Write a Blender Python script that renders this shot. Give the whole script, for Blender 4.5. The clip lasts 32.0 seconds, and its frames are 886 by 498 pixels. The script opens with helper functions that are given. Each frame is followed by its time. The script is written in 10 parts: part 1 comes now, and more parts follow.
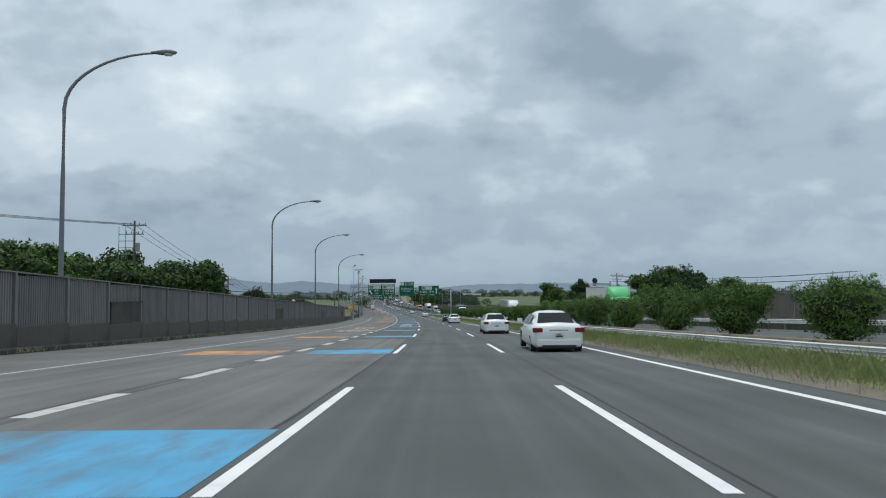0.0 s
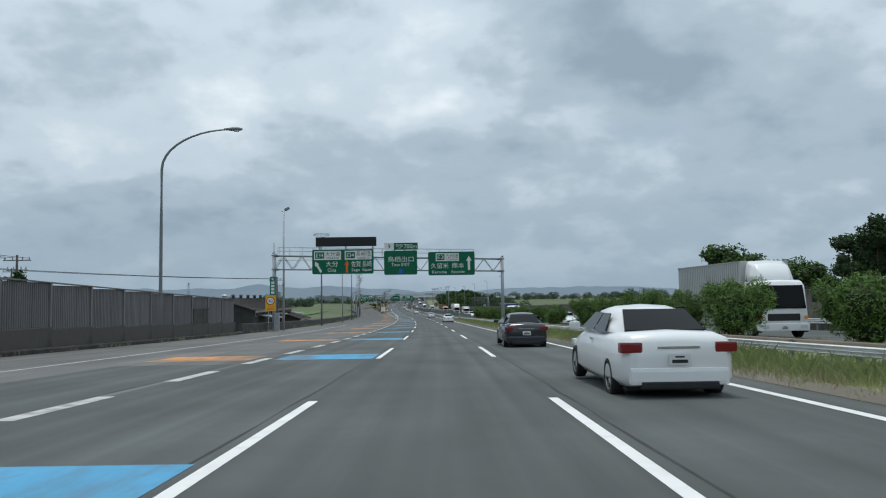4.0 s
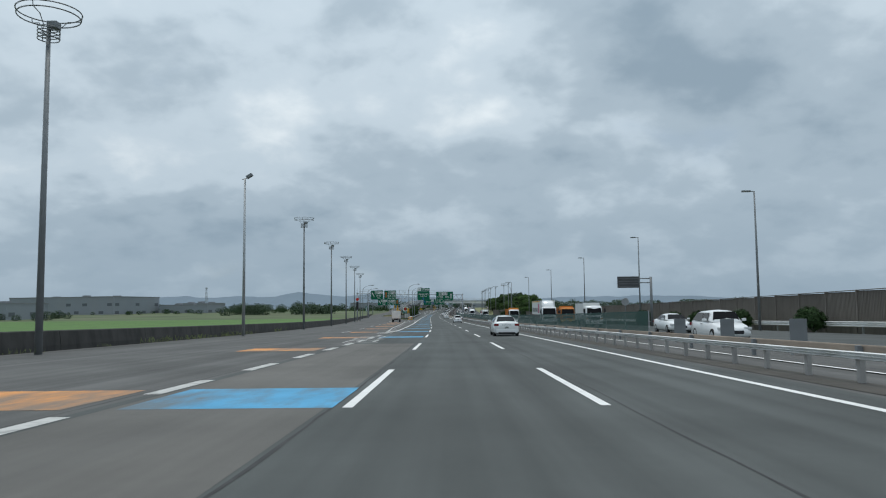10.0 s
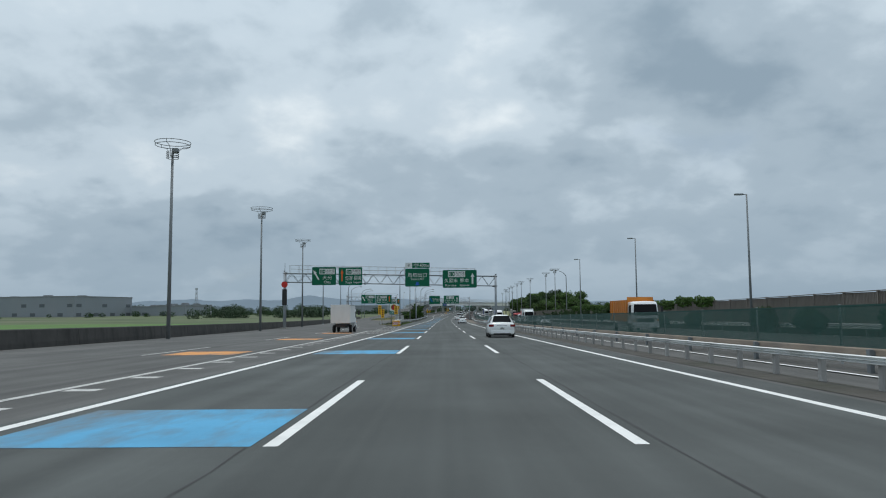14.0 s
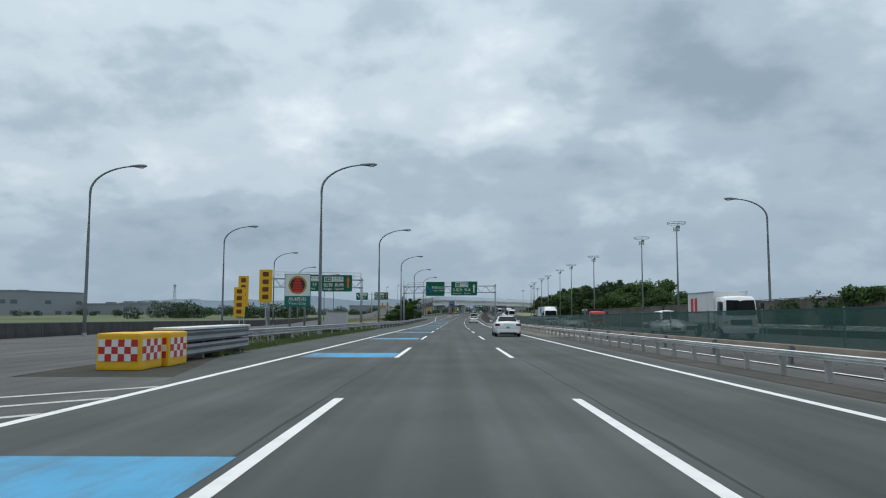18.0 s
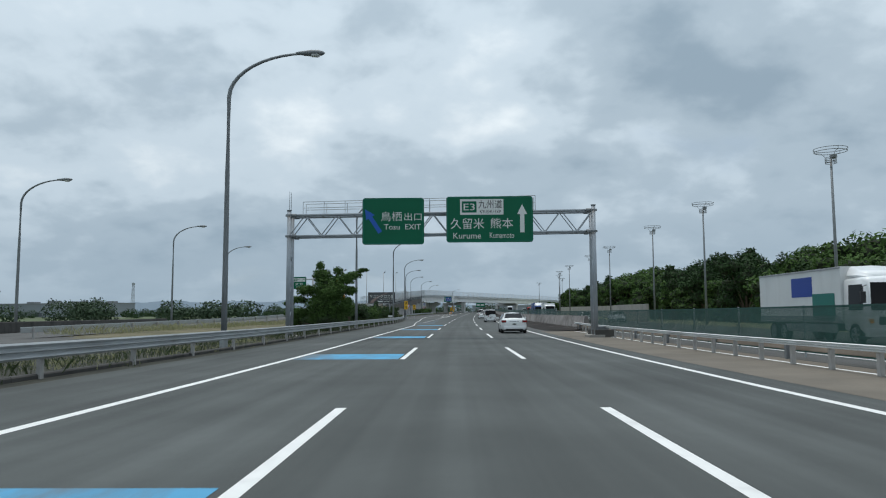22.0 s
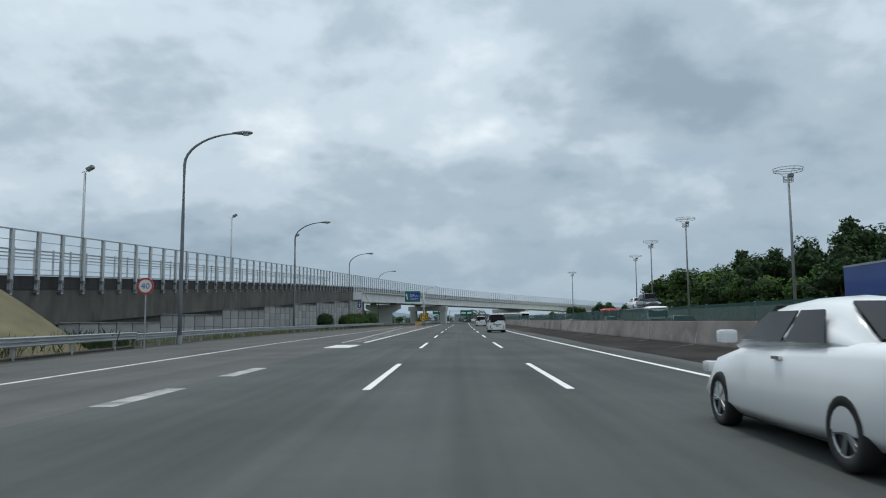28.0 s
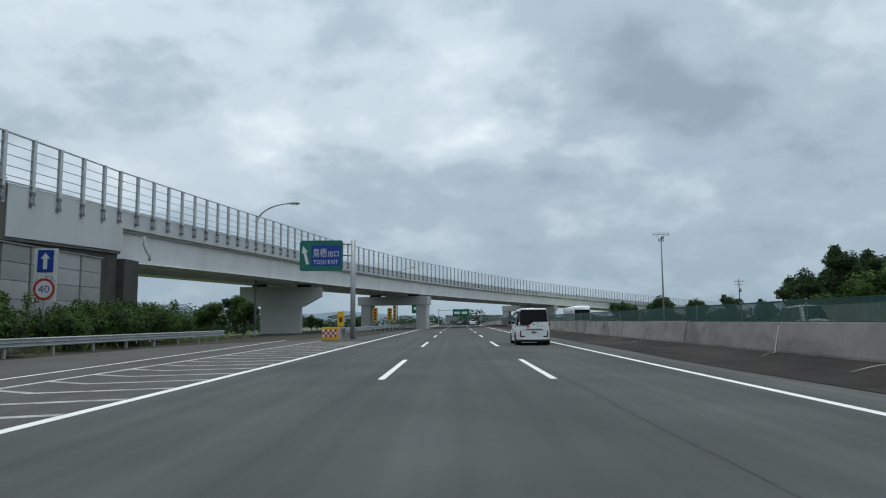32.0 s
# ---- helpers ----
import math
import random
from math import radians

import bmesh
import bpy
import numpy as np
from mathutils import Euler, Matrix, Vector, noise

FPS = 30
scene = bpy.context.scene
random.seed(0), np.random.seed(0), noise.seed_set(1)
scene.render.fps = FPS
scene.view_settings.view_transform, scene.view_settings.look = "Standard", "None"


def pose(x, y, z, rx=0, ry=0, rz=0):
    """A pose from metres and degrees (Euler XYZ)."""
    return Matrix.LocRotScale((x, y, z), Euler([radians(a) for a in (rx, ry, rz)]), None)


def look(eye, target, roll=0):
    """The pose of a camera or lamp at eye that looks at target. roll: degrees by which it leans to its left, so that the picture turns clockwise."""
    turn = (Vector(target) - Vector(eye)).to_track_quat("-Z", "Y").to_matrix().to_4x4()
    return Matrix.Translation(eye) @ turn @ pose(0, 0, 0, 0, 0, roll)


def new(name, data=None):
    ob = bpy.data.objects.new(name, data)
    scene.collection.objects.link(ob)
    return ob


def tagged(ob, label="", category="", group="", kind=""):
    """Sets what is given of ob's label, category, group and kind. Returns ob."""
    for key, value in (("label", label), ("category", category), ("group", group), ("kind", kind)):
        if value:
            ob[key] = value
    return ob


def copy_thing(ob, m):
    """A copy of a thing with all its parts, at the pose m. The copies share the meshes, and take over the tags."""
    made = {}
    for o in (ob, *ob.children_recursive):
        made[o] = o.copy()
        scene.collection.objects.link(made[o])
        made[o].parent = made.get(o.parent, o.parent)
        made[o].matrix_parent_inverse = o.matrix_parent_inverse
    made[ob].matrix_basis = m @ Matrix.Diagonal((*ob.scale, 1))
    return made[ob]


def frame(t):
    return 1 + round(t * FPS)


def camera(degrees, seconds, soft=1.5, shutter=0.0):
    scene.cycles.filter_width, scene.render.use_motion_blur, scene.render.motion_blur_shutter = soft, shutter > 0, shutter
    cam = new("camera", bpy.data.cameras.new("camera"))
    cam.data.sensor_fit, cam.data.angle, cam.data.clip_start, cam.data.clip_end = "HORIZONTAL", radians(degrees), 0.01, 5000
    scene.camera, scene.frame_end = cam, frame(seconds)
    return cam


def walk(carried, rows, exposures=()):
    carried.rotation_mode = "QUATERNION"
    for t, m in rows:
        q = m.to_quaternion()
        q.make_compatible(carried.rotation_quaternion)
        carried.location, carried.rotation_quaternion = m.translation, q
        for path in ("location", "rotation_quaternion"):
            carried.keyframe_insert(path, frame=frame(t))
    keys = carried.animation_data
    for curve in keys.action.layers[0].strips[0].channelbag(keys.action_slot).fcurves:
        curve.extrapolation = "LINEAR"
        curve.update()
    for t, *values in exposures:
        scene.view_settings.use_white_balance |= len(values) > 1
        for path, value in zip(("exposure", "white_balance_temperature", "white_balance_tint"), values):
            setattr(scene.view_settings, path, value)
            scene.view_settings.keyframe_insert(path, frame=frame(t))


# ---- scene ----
# ---- the road's own line: heading (degrees) and slope (rise per metre) every 50 m ----
HEADING = (-8.591, -7.189, -5.783, -4.522, -3.430, -2.620, -1.756, -0.858, -0.078, 0.152, 0.141, 0.000, -0.260, -0.789, -1.400, -1.916, -2.353, -2.545, -2.766, -2.987, -3.207)
SLOPE = (-0.03546, -0.03418, -0.03288, -0.02989, -0.02609, -0.02124, -0.01727, -0.01481, -0.01161, -0.00930, -0.00679, -0.00503, -0.00576, -0.00626, -0.00518, -0.00234, -0.00119, -0.00008, 0.00075, 0.00105, 0.00118)
S_KNOTS = np.arange(-50.0, 951.0, 50.0)
S_GRID = np.arange(-300.0, 4201.0, 1.0)
_head = np.radians(np.interp(S_GRID, S_KNOTS, HEADING))
_slope = np.interp(S_GRID, S_KNOTS, SLOPE)
# the road dips and then climbs towards the overpass
RISE_FROM, RISE_TO, RISE = 562.0, 596.0, 0.009
_slope = _slope + np.interp(S_GRID, [RISE_FROM, RISE_TO], [0.0, RISE])
_slope[S_GRID > 1000.0] = 0.0
_x = np.concatenate([[0.0], np.cumsum(-np.sin((_head[1:] + _head[:-1]) / 2))])
_y = np.concatenate([[0.0], np.cumsum(np.cos((_head[1:] + _head[:-1]) / 2))])
_z = np.concatenate([[0.0], np.cumsum((_slope[1:] + _slope[:-1]) / 2)])
_x, _y, _z = _x - _x[300], _y - _y[300], _z - _z[300]


def at(s, u, h=0.0):
    """The place s metres along the road, u metres right of the middle lane's centre, h above the road."""
    a = float(np.interp(s, S_GRID, _head))
    return Vector((float(np.interp(s, S_GRID, _x)) + u * math.cos(a), float(np.interp(s, S_GRID, _y)) + u * math.sin(a),
                   float(np.interp(s, S_GRID, _z)) + h))


def heading(s):
    return math.degrees(float(np.interp(s, S_GRID, _head)))


def spot(s, u, h=0.0, turn=0.0):
    """A pose on the road: y ahead, x right, z up; turn to the left in degrees."""
    p = at(s, u, h)
    return pose(p.x, p.y, p.z, 0, 0, heading(s) + turn)


# ---- camera: seconds, s, u, height, yaw, pitch, roll against the level world ----
cam = camera(61.99, 32.0, soft=1.1, shutter=0.05)
PATH = [
    (0.0, -5.18, -0.114, 1.232, 0.469, 3.295, -0.492),
    (0.5, 7.63, -0.139, 1.232, 0.374, 3.345, -0.472),
    (1.0, 20.33, -0.152, 1.232, 0.230, 3.389, -0.476),
    (1.5, 33.03, -0.116, 1.232, 0.103, 3.424, -0.538),
    (2.0, 45.73, -0.054, 1.232, 0.008, 3.445, -0.646),
    (2.5, 58.45, 0.027, 1.232, -0.065, 3.475, -0.769),
    (3.0, 71.24, 0.109, 1.232, -0.106, 3.550, -0.832),
    (3.5, 83.98, 0.148, 1.232, -0.086, 3.643, -0.830),
    (4.0, 96.57, 0.155, 1.232, -0.010, 3.701, -0.832),
    (4.5, 109.11, 0.158, 1.232, 0.084, 3.745, -0.850),
    (5.0, 121.66, 0.160, 1.232, 0.178, 3.791, -0.867),
    (5.5, 134.23, 0.159, 1.232, 0.289, 3.858, -0.871),
    (6.0, 146.78, 0.145, 1.232, 0.438, 3.957, -0.853),
    (6.5, 159.41, 0.115, 1.232, 0.593, 4.073, -0.856),
    (7.0, 172.17, 0.055, 1.232, 0.704, 4.183, -0.858),
    (7.5, 184.97, -0.038, 1.232, 0.778, 4.253, -0.780),
    (8.0, 197.80, -0.119, 1.232, 0.834, 4.280, -0.689),
    (8.5, 210.73, -0.170, 1.232, 0.866, 4.320, -0.630),
    (9.0, 223.64, -0.219, 1.232, 0.874, 4.396, -0.583),
    (9.5, 236.49, -0.274, 1.232, 0.847, 4.462, -0.585),
    (10.0, 249.38, -0.328, 1.232, 0.769, 4.504, -0.603),
    (10.5, 262.25, -0.353, 1.232, 0.655, 4.532, -0.596),
    (11.0, 275.14, -0.339, 1.232, 0.540, 4.576, -0.560),
    (11.5, 288.10, -0.309, 1.232, 0.446, 4.615, -0.504),
    (12.0, 301.02, -0.274, 1.232, 0.370, 4.653, -0.463),
    (12.5, 313.84, -0.240, 1.232, 0.307, 4.703, -0.458),
    (13.0, 326.65, -0.227, 1.232, 0.225, 4.755, -0.466),
    (13.5, 339.55, -0.186, 1.232, 0.158, 4.819, -0.451),
    (14.0, 352.59, -0.097, 1.232, 0.175, 4.868, -0.396),
    (14.5, 365.64, -0.054, 1.232, 0.234, 4.885, -0.329),
    (15.0, 378.62, -0.064, 1.232, 0.278, 4.896, -0.280),
    (15.5, 391.56, -0.075, 1.232, 0.315, 4.904, -0.240),
    (16.0, 404.48, -0.085, 1.232, 0.352, 4.914, -0.201),
    (16.5, 417.45, -0.090, 1.232, 0.397, 4.929, -0.155),
    (17.0, 430.47, -0.087, 1.232, 0.468, 4.966, -0.083),
    (17.5, 443.45, -0.095, 1.232, 0.539, 5.012, 0.013),
    (18.0, 456.40, -0.114, 1.232, 0.566, 5.050, 0.098),
    (18.5, 469.30, -0.133, 1.232, 0.554, 5.094, 0.175),
    (19.0, 482.01, -0.151, 1.232, 0.539, 5.145, 0.231),
    (19.5, 494.55, -0.159, 1.232, 0.538, 5.203, 0.219),
    (20.0, 507.09, -0.181, 1.232, 0.540, 5.221, 0.149),
    (20.5, 519.67, -0.201, 1.232, 0.597, 5.194, 0.087),
    (21.0, 532.31, -0.199, 1.232, 0.700, 5.176, 0.034),
    (21.5, 544.94, -0.222, 1.232, 0.738, 5.159, -0.103),
    (22.0, 557.56, -0.268, 1.232, 0.707, 5.127, -0.258),
    (22.5, 570.20, -0.298, 1.232, 0.673, 5.080, -0.339),
    (23.0, 582.72, -0.305, 1.232, 0.690, 5.024, -0.384),
    (23.5, 595.16, -0.308, 1.232, 0.753, 5.024, -0.386),
    (24.0, 607.61, -0.337, 1.232, 0.769, 5.090, -0.367),
    (24.5, 620.08, -0.359, 1.232, 0.727, 5.151, -0.362),
    (25.0, 632.61, -0.342, 1.232, 0.675, 5.198, -0.329),
    (25.5, 645.13, -0.316, 1.232, 0.595, 5.214, -0.269),
    (26.0, 657.60, -0.267, 1.232, 0.519, 5.228, -0.263),
    (26.5, 670.00, -0.217, 1.232, 0.517, 5.278, -0.320),
    (27.0, 682.25, -0.211, 1.232, 0.587, 5.339, -0.360),
    (27.5, 694.41, -0.226, 1.232, 0.683, 5.397, -0.376),
    (28.0, 706.55, -0.240, 1.232, 0.780, 5.442, -0.391),
    (28.5, 718.68, -0.255, 1.232, 0.877, 5.480, -0.398),
    (29.0, 730.86, -0.285, 1.232, 0.956, 5.525, -0.399),
    (29.5, 743.08, -0.331, 1.232, 0.980, 5.569, -0.415),
    (30.0, 755.30, -0.366, 1.232, 0.932, 5.606, -0.443),
    (30.5, 767.48, -0.396, 1.232, 0.828, 5.617, -0.458),
    (31.0, 779.65, -0.393, 1.232, 0.753, 5.595, -0.432),
    (31.5, 791.87, -0.333, 1.232, 0.738, 5.580, -0.387),
    (32.0, 804.12, -0.290, 1.232, 0.720, 5.595, -0.371),
]


def carried_pose(s, u, h, yaw, pitch, roll):
    p = at(s, u, h)
    pitch += math.degrees(float(np.interp(s, [RISE_FROM, RISE_TO], [0.0, RISE])))
    return pose(p.x, p.y, p.z, 0, 0, heading(s) + yaw) @ pose(0, 0, 0, 90 + pitch) @ pose(0, 0, 0, 0, 0, roll)


walk(cam, [(row[0], carried_pose(*row[1:])) for row in PATH], exposures=[(0.0, 0.0), (5.5, 0.0), (7.0, 0.07), (8.0, -0.04), (9.5, -0.07), (14.5, -0.08), (16.5, 0.0), (18.5, 0.0), (20.0, -0.05), (21.5, 0.0), (23.0, 0.06), (24.0, 0.02), (25.0, 0.02), (32.0, 0.01)])

# ---- sky and sun: a bright overcast summer noon ----
world = bpy.data.worlds.new("overcast_sky")
scene.world = world
world.use_nodes = True
wt = world.node_tree
wt.nodes.clear()


def wnode(kind, **values):
    n = wt.nodes.new(kind)
    for key, value in values.items():
        n.inputs[key].default_value = value
    return n


def wmath(op, a, b=None):
    n = wt.nodes.new("ShaderNodeMath")
    n.operation = op
    for i, v in enumerate((a, b)):
        if v is None:
            continue
        if isinstance(v, (int, float)):
            n.inputs[i].default_value = v
        else:
            wt.links.new(v, n.inputs[i])
    return n.outputs[0]


def wramp(fac, *stops):
    n = wt.nodes.new("ShaderNodeValToRGB")
    n.color_ramp.interpolation = "EASE"
    while len(n.color_ramp.elements) < len(stops):
        n.color_ramp.elements.new(0.5)
    for e, (p, c) in zip(n.color_ramp.elements, stops):
        e.position, e.color = p, (*c, 1)
    wt.links.new(fac, n.inputs[0])
    return n.outputs[0]


def wmix(fac, a, b):
    n = wt.nodes.new("ShaderNodeMix")
    n.data_type = "RGBA"
    for i, v in ((0, fac), (6, a), (7, b)):
        if isinstance(v, (int, float)):
            n.inputs[i].default_value = v
        elif isinstance(v, tuple):
            n.inputs[i].default_value = (*v, 1)
        else:
            wt.links.new(v, n.inputs[i])
    return n.outputs[2]


SUN_UP, SUN_TURN = 76.0, -12.0
sky = wt.nodes.new("ShaderNodeTexSky")
sky.sky_type, sky.sun_disc = "NISHITA", False
sky.sun_elevation, sky.sun_rotation = radians(SUN_UP), radians(SUN_TURN)
sky.air_density, sky.dust_density = 1.0, 2.0
dim_sky = wt.nodes.new("ShaderNodeVectorMath")
dim_sky.operation = "SCALE"
dim_sky.inputs[3].default_value = 0.11
wt.links.new(sky.outputs[0], dim_sky.inputs[0])

coord = wt.nodes.new("ShaderNodeTexCoord")
sep = wt.nodes.new("ShaderNodeSeparateXYZ")
wt.links.new(coord.outputs["Generated"], sep.inputs[0])
up = wmath("MAXIMUM", sep.outputs[2], 0.0)
lift = wmath("ADD", up, 0.42)
comb = wt.nodes.new("ShaderNodeCombineXYZ")
wt.links.new(wmath("DIVIDE", sep.outputs[0], lift), comb.inputs[0])
wt.links.new(wmath("DIVIDE", sep.outputs[1], lift), comb.inputs[1])


def cloud_noise(scale, detail, rough, shift, warp=0.0):
    add = wt.nodes.new("ShaderNodeVectorMath")
    add.operation = "ADD"
    wt.links.new(comb.outputs[0], add.inputs[0])
    add.inputs[1].default_value = shift
    n = wnode("ShaderNodeTexNoise", Scale=scale, Detail=detail, Roughness=rough, Distortion=warp)
    wt.links.new(add.outputs[0], n.inputs["Vector"])
    return n.outputs["Fac"]


def toward(az, elev, lo, hi):
    """1 at a direction of the sky, falling to 0 between the cosines hi and lo."""
    n = wt.nodes.new("ShaderNodeVectorMath")
    n.operation = "DOT_PRODUCT"
    wt.links.new(coord.outputs["Generated"], n.inputs[0])
    n.inputs[1].default_value = (math.sin(radians(az)) * math.cos(radians(elev)), math.cos(radians(az)) * math.cos(radians(elev)), math.sin(radians(elev)))
    r = wt.nodes.new("ShaderNodeMapRange")
    r.interpolation_type = "SMOOTHSTEP"
    r.inputs[1].default_value, r.inputs[2].default_value = lo, hi
    wt.links.new(n.outputs["Value"], r.inputs[0])
    return r.outputs[0]


big = cloud_noise(1.6, 2.0, 0.40, (1.3, 4.1, 0.0), 0.15)
mid = cloud_noise(3.5, 4.0, 0.46, (7.3, 2.2, 3.0), 0.2)
fine = cloud_noise(12.0, 5.0, 0.55, (2.0, 9.0, 5.0), 0.2)
wisp = cloud_noise(6.0, 4.0, 0.50, (4.0, 1.0, 8.0), 0.2)
fray = cloud_noise(4.0, 3.0, 0.45, (9.0, 3.0, 2.0), 0.1)
mixed = wmath("ADD", wmath("ADD", wmath("MULTIPLY", big, 0.14), wmath("MULTIPLY", mid, 0.26)), wmath("ADD", wmath("MULTIPLY", fine, 0.10), wmath("MULTIPLY", wisp, 0.16)))
mixed = wmath("ADD", mixed, 0.148)
# direction of the sky in degrees, its edges frayed by the cloud noise
azim = wmath("MULTIPLY", wmath("ARCTAN2", sep.outputs[0], sep.outputs[1]), 57.2958)
elev = wmath("MULTIPLY", wmath("ARCSINE", sep.outputs[2]), 57.2958)
azim = wmath("ADD", azim, wmath("MULTIPLY", wmath("SUBTRACT", fray, 0.5), 18.0))
elev = wmath("ADD", elev, wmath("MULTIPLY", wmath("SUBTRACT", mid, 0.5), 6.0))


def bank(a, e, wide, tall, amount):
    """A soft bank of thicker (below 0) or thinner (above 0) cloud round a direction."""
    global mixed
    x = wmath("POWER", wmath("ABSOLUTE", wmath("DIVIDE", wmath("SUBTRACT", azim, a), wide)), 2.0)
    y = wmath("POWER", wmath("ABSOLUTE", wmath("DIVIDE", wmath("SUBTRACT", elev, e), tall)), 2.0)
    mixed = wmath("ADD", mixed, wmath("MULTIPLY", wmath("POWER", 2.71828, wmath("MULTIPLY", wmath("ADD", x, y), -1.0)), amount))


bank(20.5, 16.5, 7.5, 4.6, -0.105)
bank(-16.0, 4.5, 15.0, 3.2, -0.055)
bank(15.0, 9.6, 6.0, 2.4, -0.055)
bank(11.5, 10.4, 4.5, 2.2, -0.040)
bank(-20.0, 17.0, 8.0, 2.8, -0.085)
bank(-1.0, 10.4, 6.0, 1.5, -0.040)
bank(10.0, 6.2, 7.5, 1.3, -0.045)
bank(-22.0, 6.0, 10.0, 2.2, -0.030)
bank(27.0, 8.0, 9.0, 6.0, -0.040)
bank(-3.0, 21.5, 3.0, 1.6, -0.040)
bank(-12.0, 14.5, 5.0, 3.6, 0.085)
bank(5.0, 20.0, 6.5, 3.4, 0.070)
bank(-26.0, 10.5, 10.0, 2.0, 0.050)
bank(-15.0, 8.6, 8.0, 1.6, 0.035)
bank(2.0, 13.8, 7.0, 2.2, 0.020)
bank(-23.0, 24.0, 8.0, 3.0, 0.045)
cloud = wramp(mixed, (0.34, (0.272, 0.360, 0.440)), (0.43, (0.396, 0.49, 0.570)), (0.50, (0.545, 0.645, 0.725)), (0.60, (0.79, 0.865, 0.91)))
# thin cloud lets some blue through; haze gathers low over the land
thin = wramp(mid, (0.60, (0.0, 0.0, 0.0)), (0.80, (0.35, 0.35, 0.35)))
clouds = wmix(thin, cloud, dim_sky.outputs[0])
glow = wt.nodes.new("ShaderNodeVectorMath")
glow.operation = "SCALE"
wt.links.new(clouds, glow.inputs[0])
wt.links.new(wmath("ADD", 1.08, wmath("MULTIPLY", toward(SUN_TURN, SUN_UP, 0.45, 1.0), 0.35)), glow.inputs[3])
haze = wramp(up, (0.0, (0.85, 0.85, 0.85)), (0.05, (0.6, 0.6, 0.6)), (0.15, (0.18, 0.18, 0.18)), (0.30, (0.0, 0.0, 0.0)))
veiled = wmix(haze, glow.outputs[0], (0.292, 0.388, 0.476))
back = wt.nodes.new("ShaderNodeBackground")
wt.links.new(veiled, back.inputs[0])
back.inputs[1].default_value = 1.0
wout = wt.nodes.new("ShaderNodeOutputWorld")
wt.links.new(back.outputs[0], wout.inputs[0])

sun = new("sun", bpy.data.lights.new("sun", "SUN"))
sun.data.energy, sun.data.angle, sun.data.color = 1.45, radians(14), (1.0, 0.96, 0.90)
sun.matrix_world = look((0, 0, 0), (-math.sin(radians(SUN_TURN)) * math.cos(radians(SUN_UP)), -math.cos(radians(SUN_TURN)) * math.cos(radians(SUN_UP)), -math.sin(radians(SUN_UP))))

# ---- materials ----
def material(name, base, rough=0.8, metal=0.0, vary=0.12, scale=3.0, stain=0.0, stain_colour=(0.05, 0.05, 0.045), stain_scale=(0.6, 0.6, 0.6),
             bump=0.0, bump_scale=60.0, coords="Object", alike=0.0, spec=0.4, coat=0.0):
    """A surface with grain at two scales, stains and relief. alike: how far single pieces differ from one another."""
    m = bpy.data.materials.new(name)
    m.use_nodes = True
    t = m.node_tree
    b = t.nodes["Principled BSDF"]
    b.inputs["Roughness"].default_value, b.inputs["Metallic"].default_value = rough, metal
    b.inputs["Specular IOR Level"].default_value = spec
    b.inputs["Coat Weight"].default_value = coat
    tc = t.nodes.new("ShaderNodeTexCoord")
    src = tc.outputs[coords]

    def noise_at(sc, detail=4.0, stretch=None):
        n = t.nodes.new("ShaderNodeTexNoise")
        n.inputs["Scale"].default_value, n.inputs["Detail"].default_value = sc, detail
        if stretch:
            mp = t.nodes.new("ShaderNodeMapping")
            mp.inputs["Scale"].default_value = stretch
            t.links.new(src, mp.inputs[0])
            t.links.new(mp.outputs[0], n.inputs["Vector"])
        else:
            t.links.new(src, n.inputs["Vector"])
        return n.outputs["Fac"]

    def mixed(fac, a, c, blend="MIX"):
        n = t.nodes.new("ShaderNodeMix")
        n.data_type, n.blend_type = "RGBA", blend
        for i, v in ((0, fac), (6, a), (7, c)):
            if isinstance(v, (int, float)):
                n.inputs[i].default_value = v
            elif isinstance(v, tuple):
                n.inputs[i].default_value = (*v, 1)
            else:
                t.links.new(v, n.inputs[i])
        return n.outputs[2]

    def ranged(fac, lo, hi, a=0.0, c=1.0):
        n = t.nodes.new("ShaderNodeMapRange")
        for i, v in enumerate((None, lo, hi, a, c)):
            if v is not None:
                n.inputs[i].default_value = v
        t.links.new(fac, n.inputs[0])
        return n.outputs[0]

    dark = tuple(max(0.0, v * (1 - vary)) for v in base)
    light = tuple(min(1.0, v * (1 + vary)) for v in base)
    col = mixed(ranged(noise_at(scale), 0.3, 0.7), dark, light)
    col = mixed(ranged(noise_at(scale * 14, 3.0), 0.3, 0.7, 0.0, 0.5), col, mixed(0.5, col, dark))
    if stain:
        f = ranged(noise_at(1.0, 6.0, stain_scale), 0.48, 0.72, 0.0, stain)
        col = mixed(f, col, stain_colour)
    if alike:
        oi = t.nodes.new("ShaderNodeObjectInfo")
        hs = t.nodes.new("ShaderNodeHueSaturation")
        t.links.new(ranged(oi.outputs["Random"], 0.0, 1.0, 1.0 - alike, 1.0 + alike), hs.inputs["Value"])
        t.links.new(col, hs.inputs["Color"])
        col = hs.outputs[0]
    t.links.new(col, b.inputs["Base Color"])
    if bump:
        bn = t.nodes.new("ShaderNodeBump")
        bn.inputs["Strength"].default_value, bn.inputs["Distance"].default_value = bump, 0.02
        t.links.new(noise_at(bump_scale, 3.0), bn.inputs["Height"])
        t.links.new(bn.outputs[0], b.inputs["Normal"])
    return m


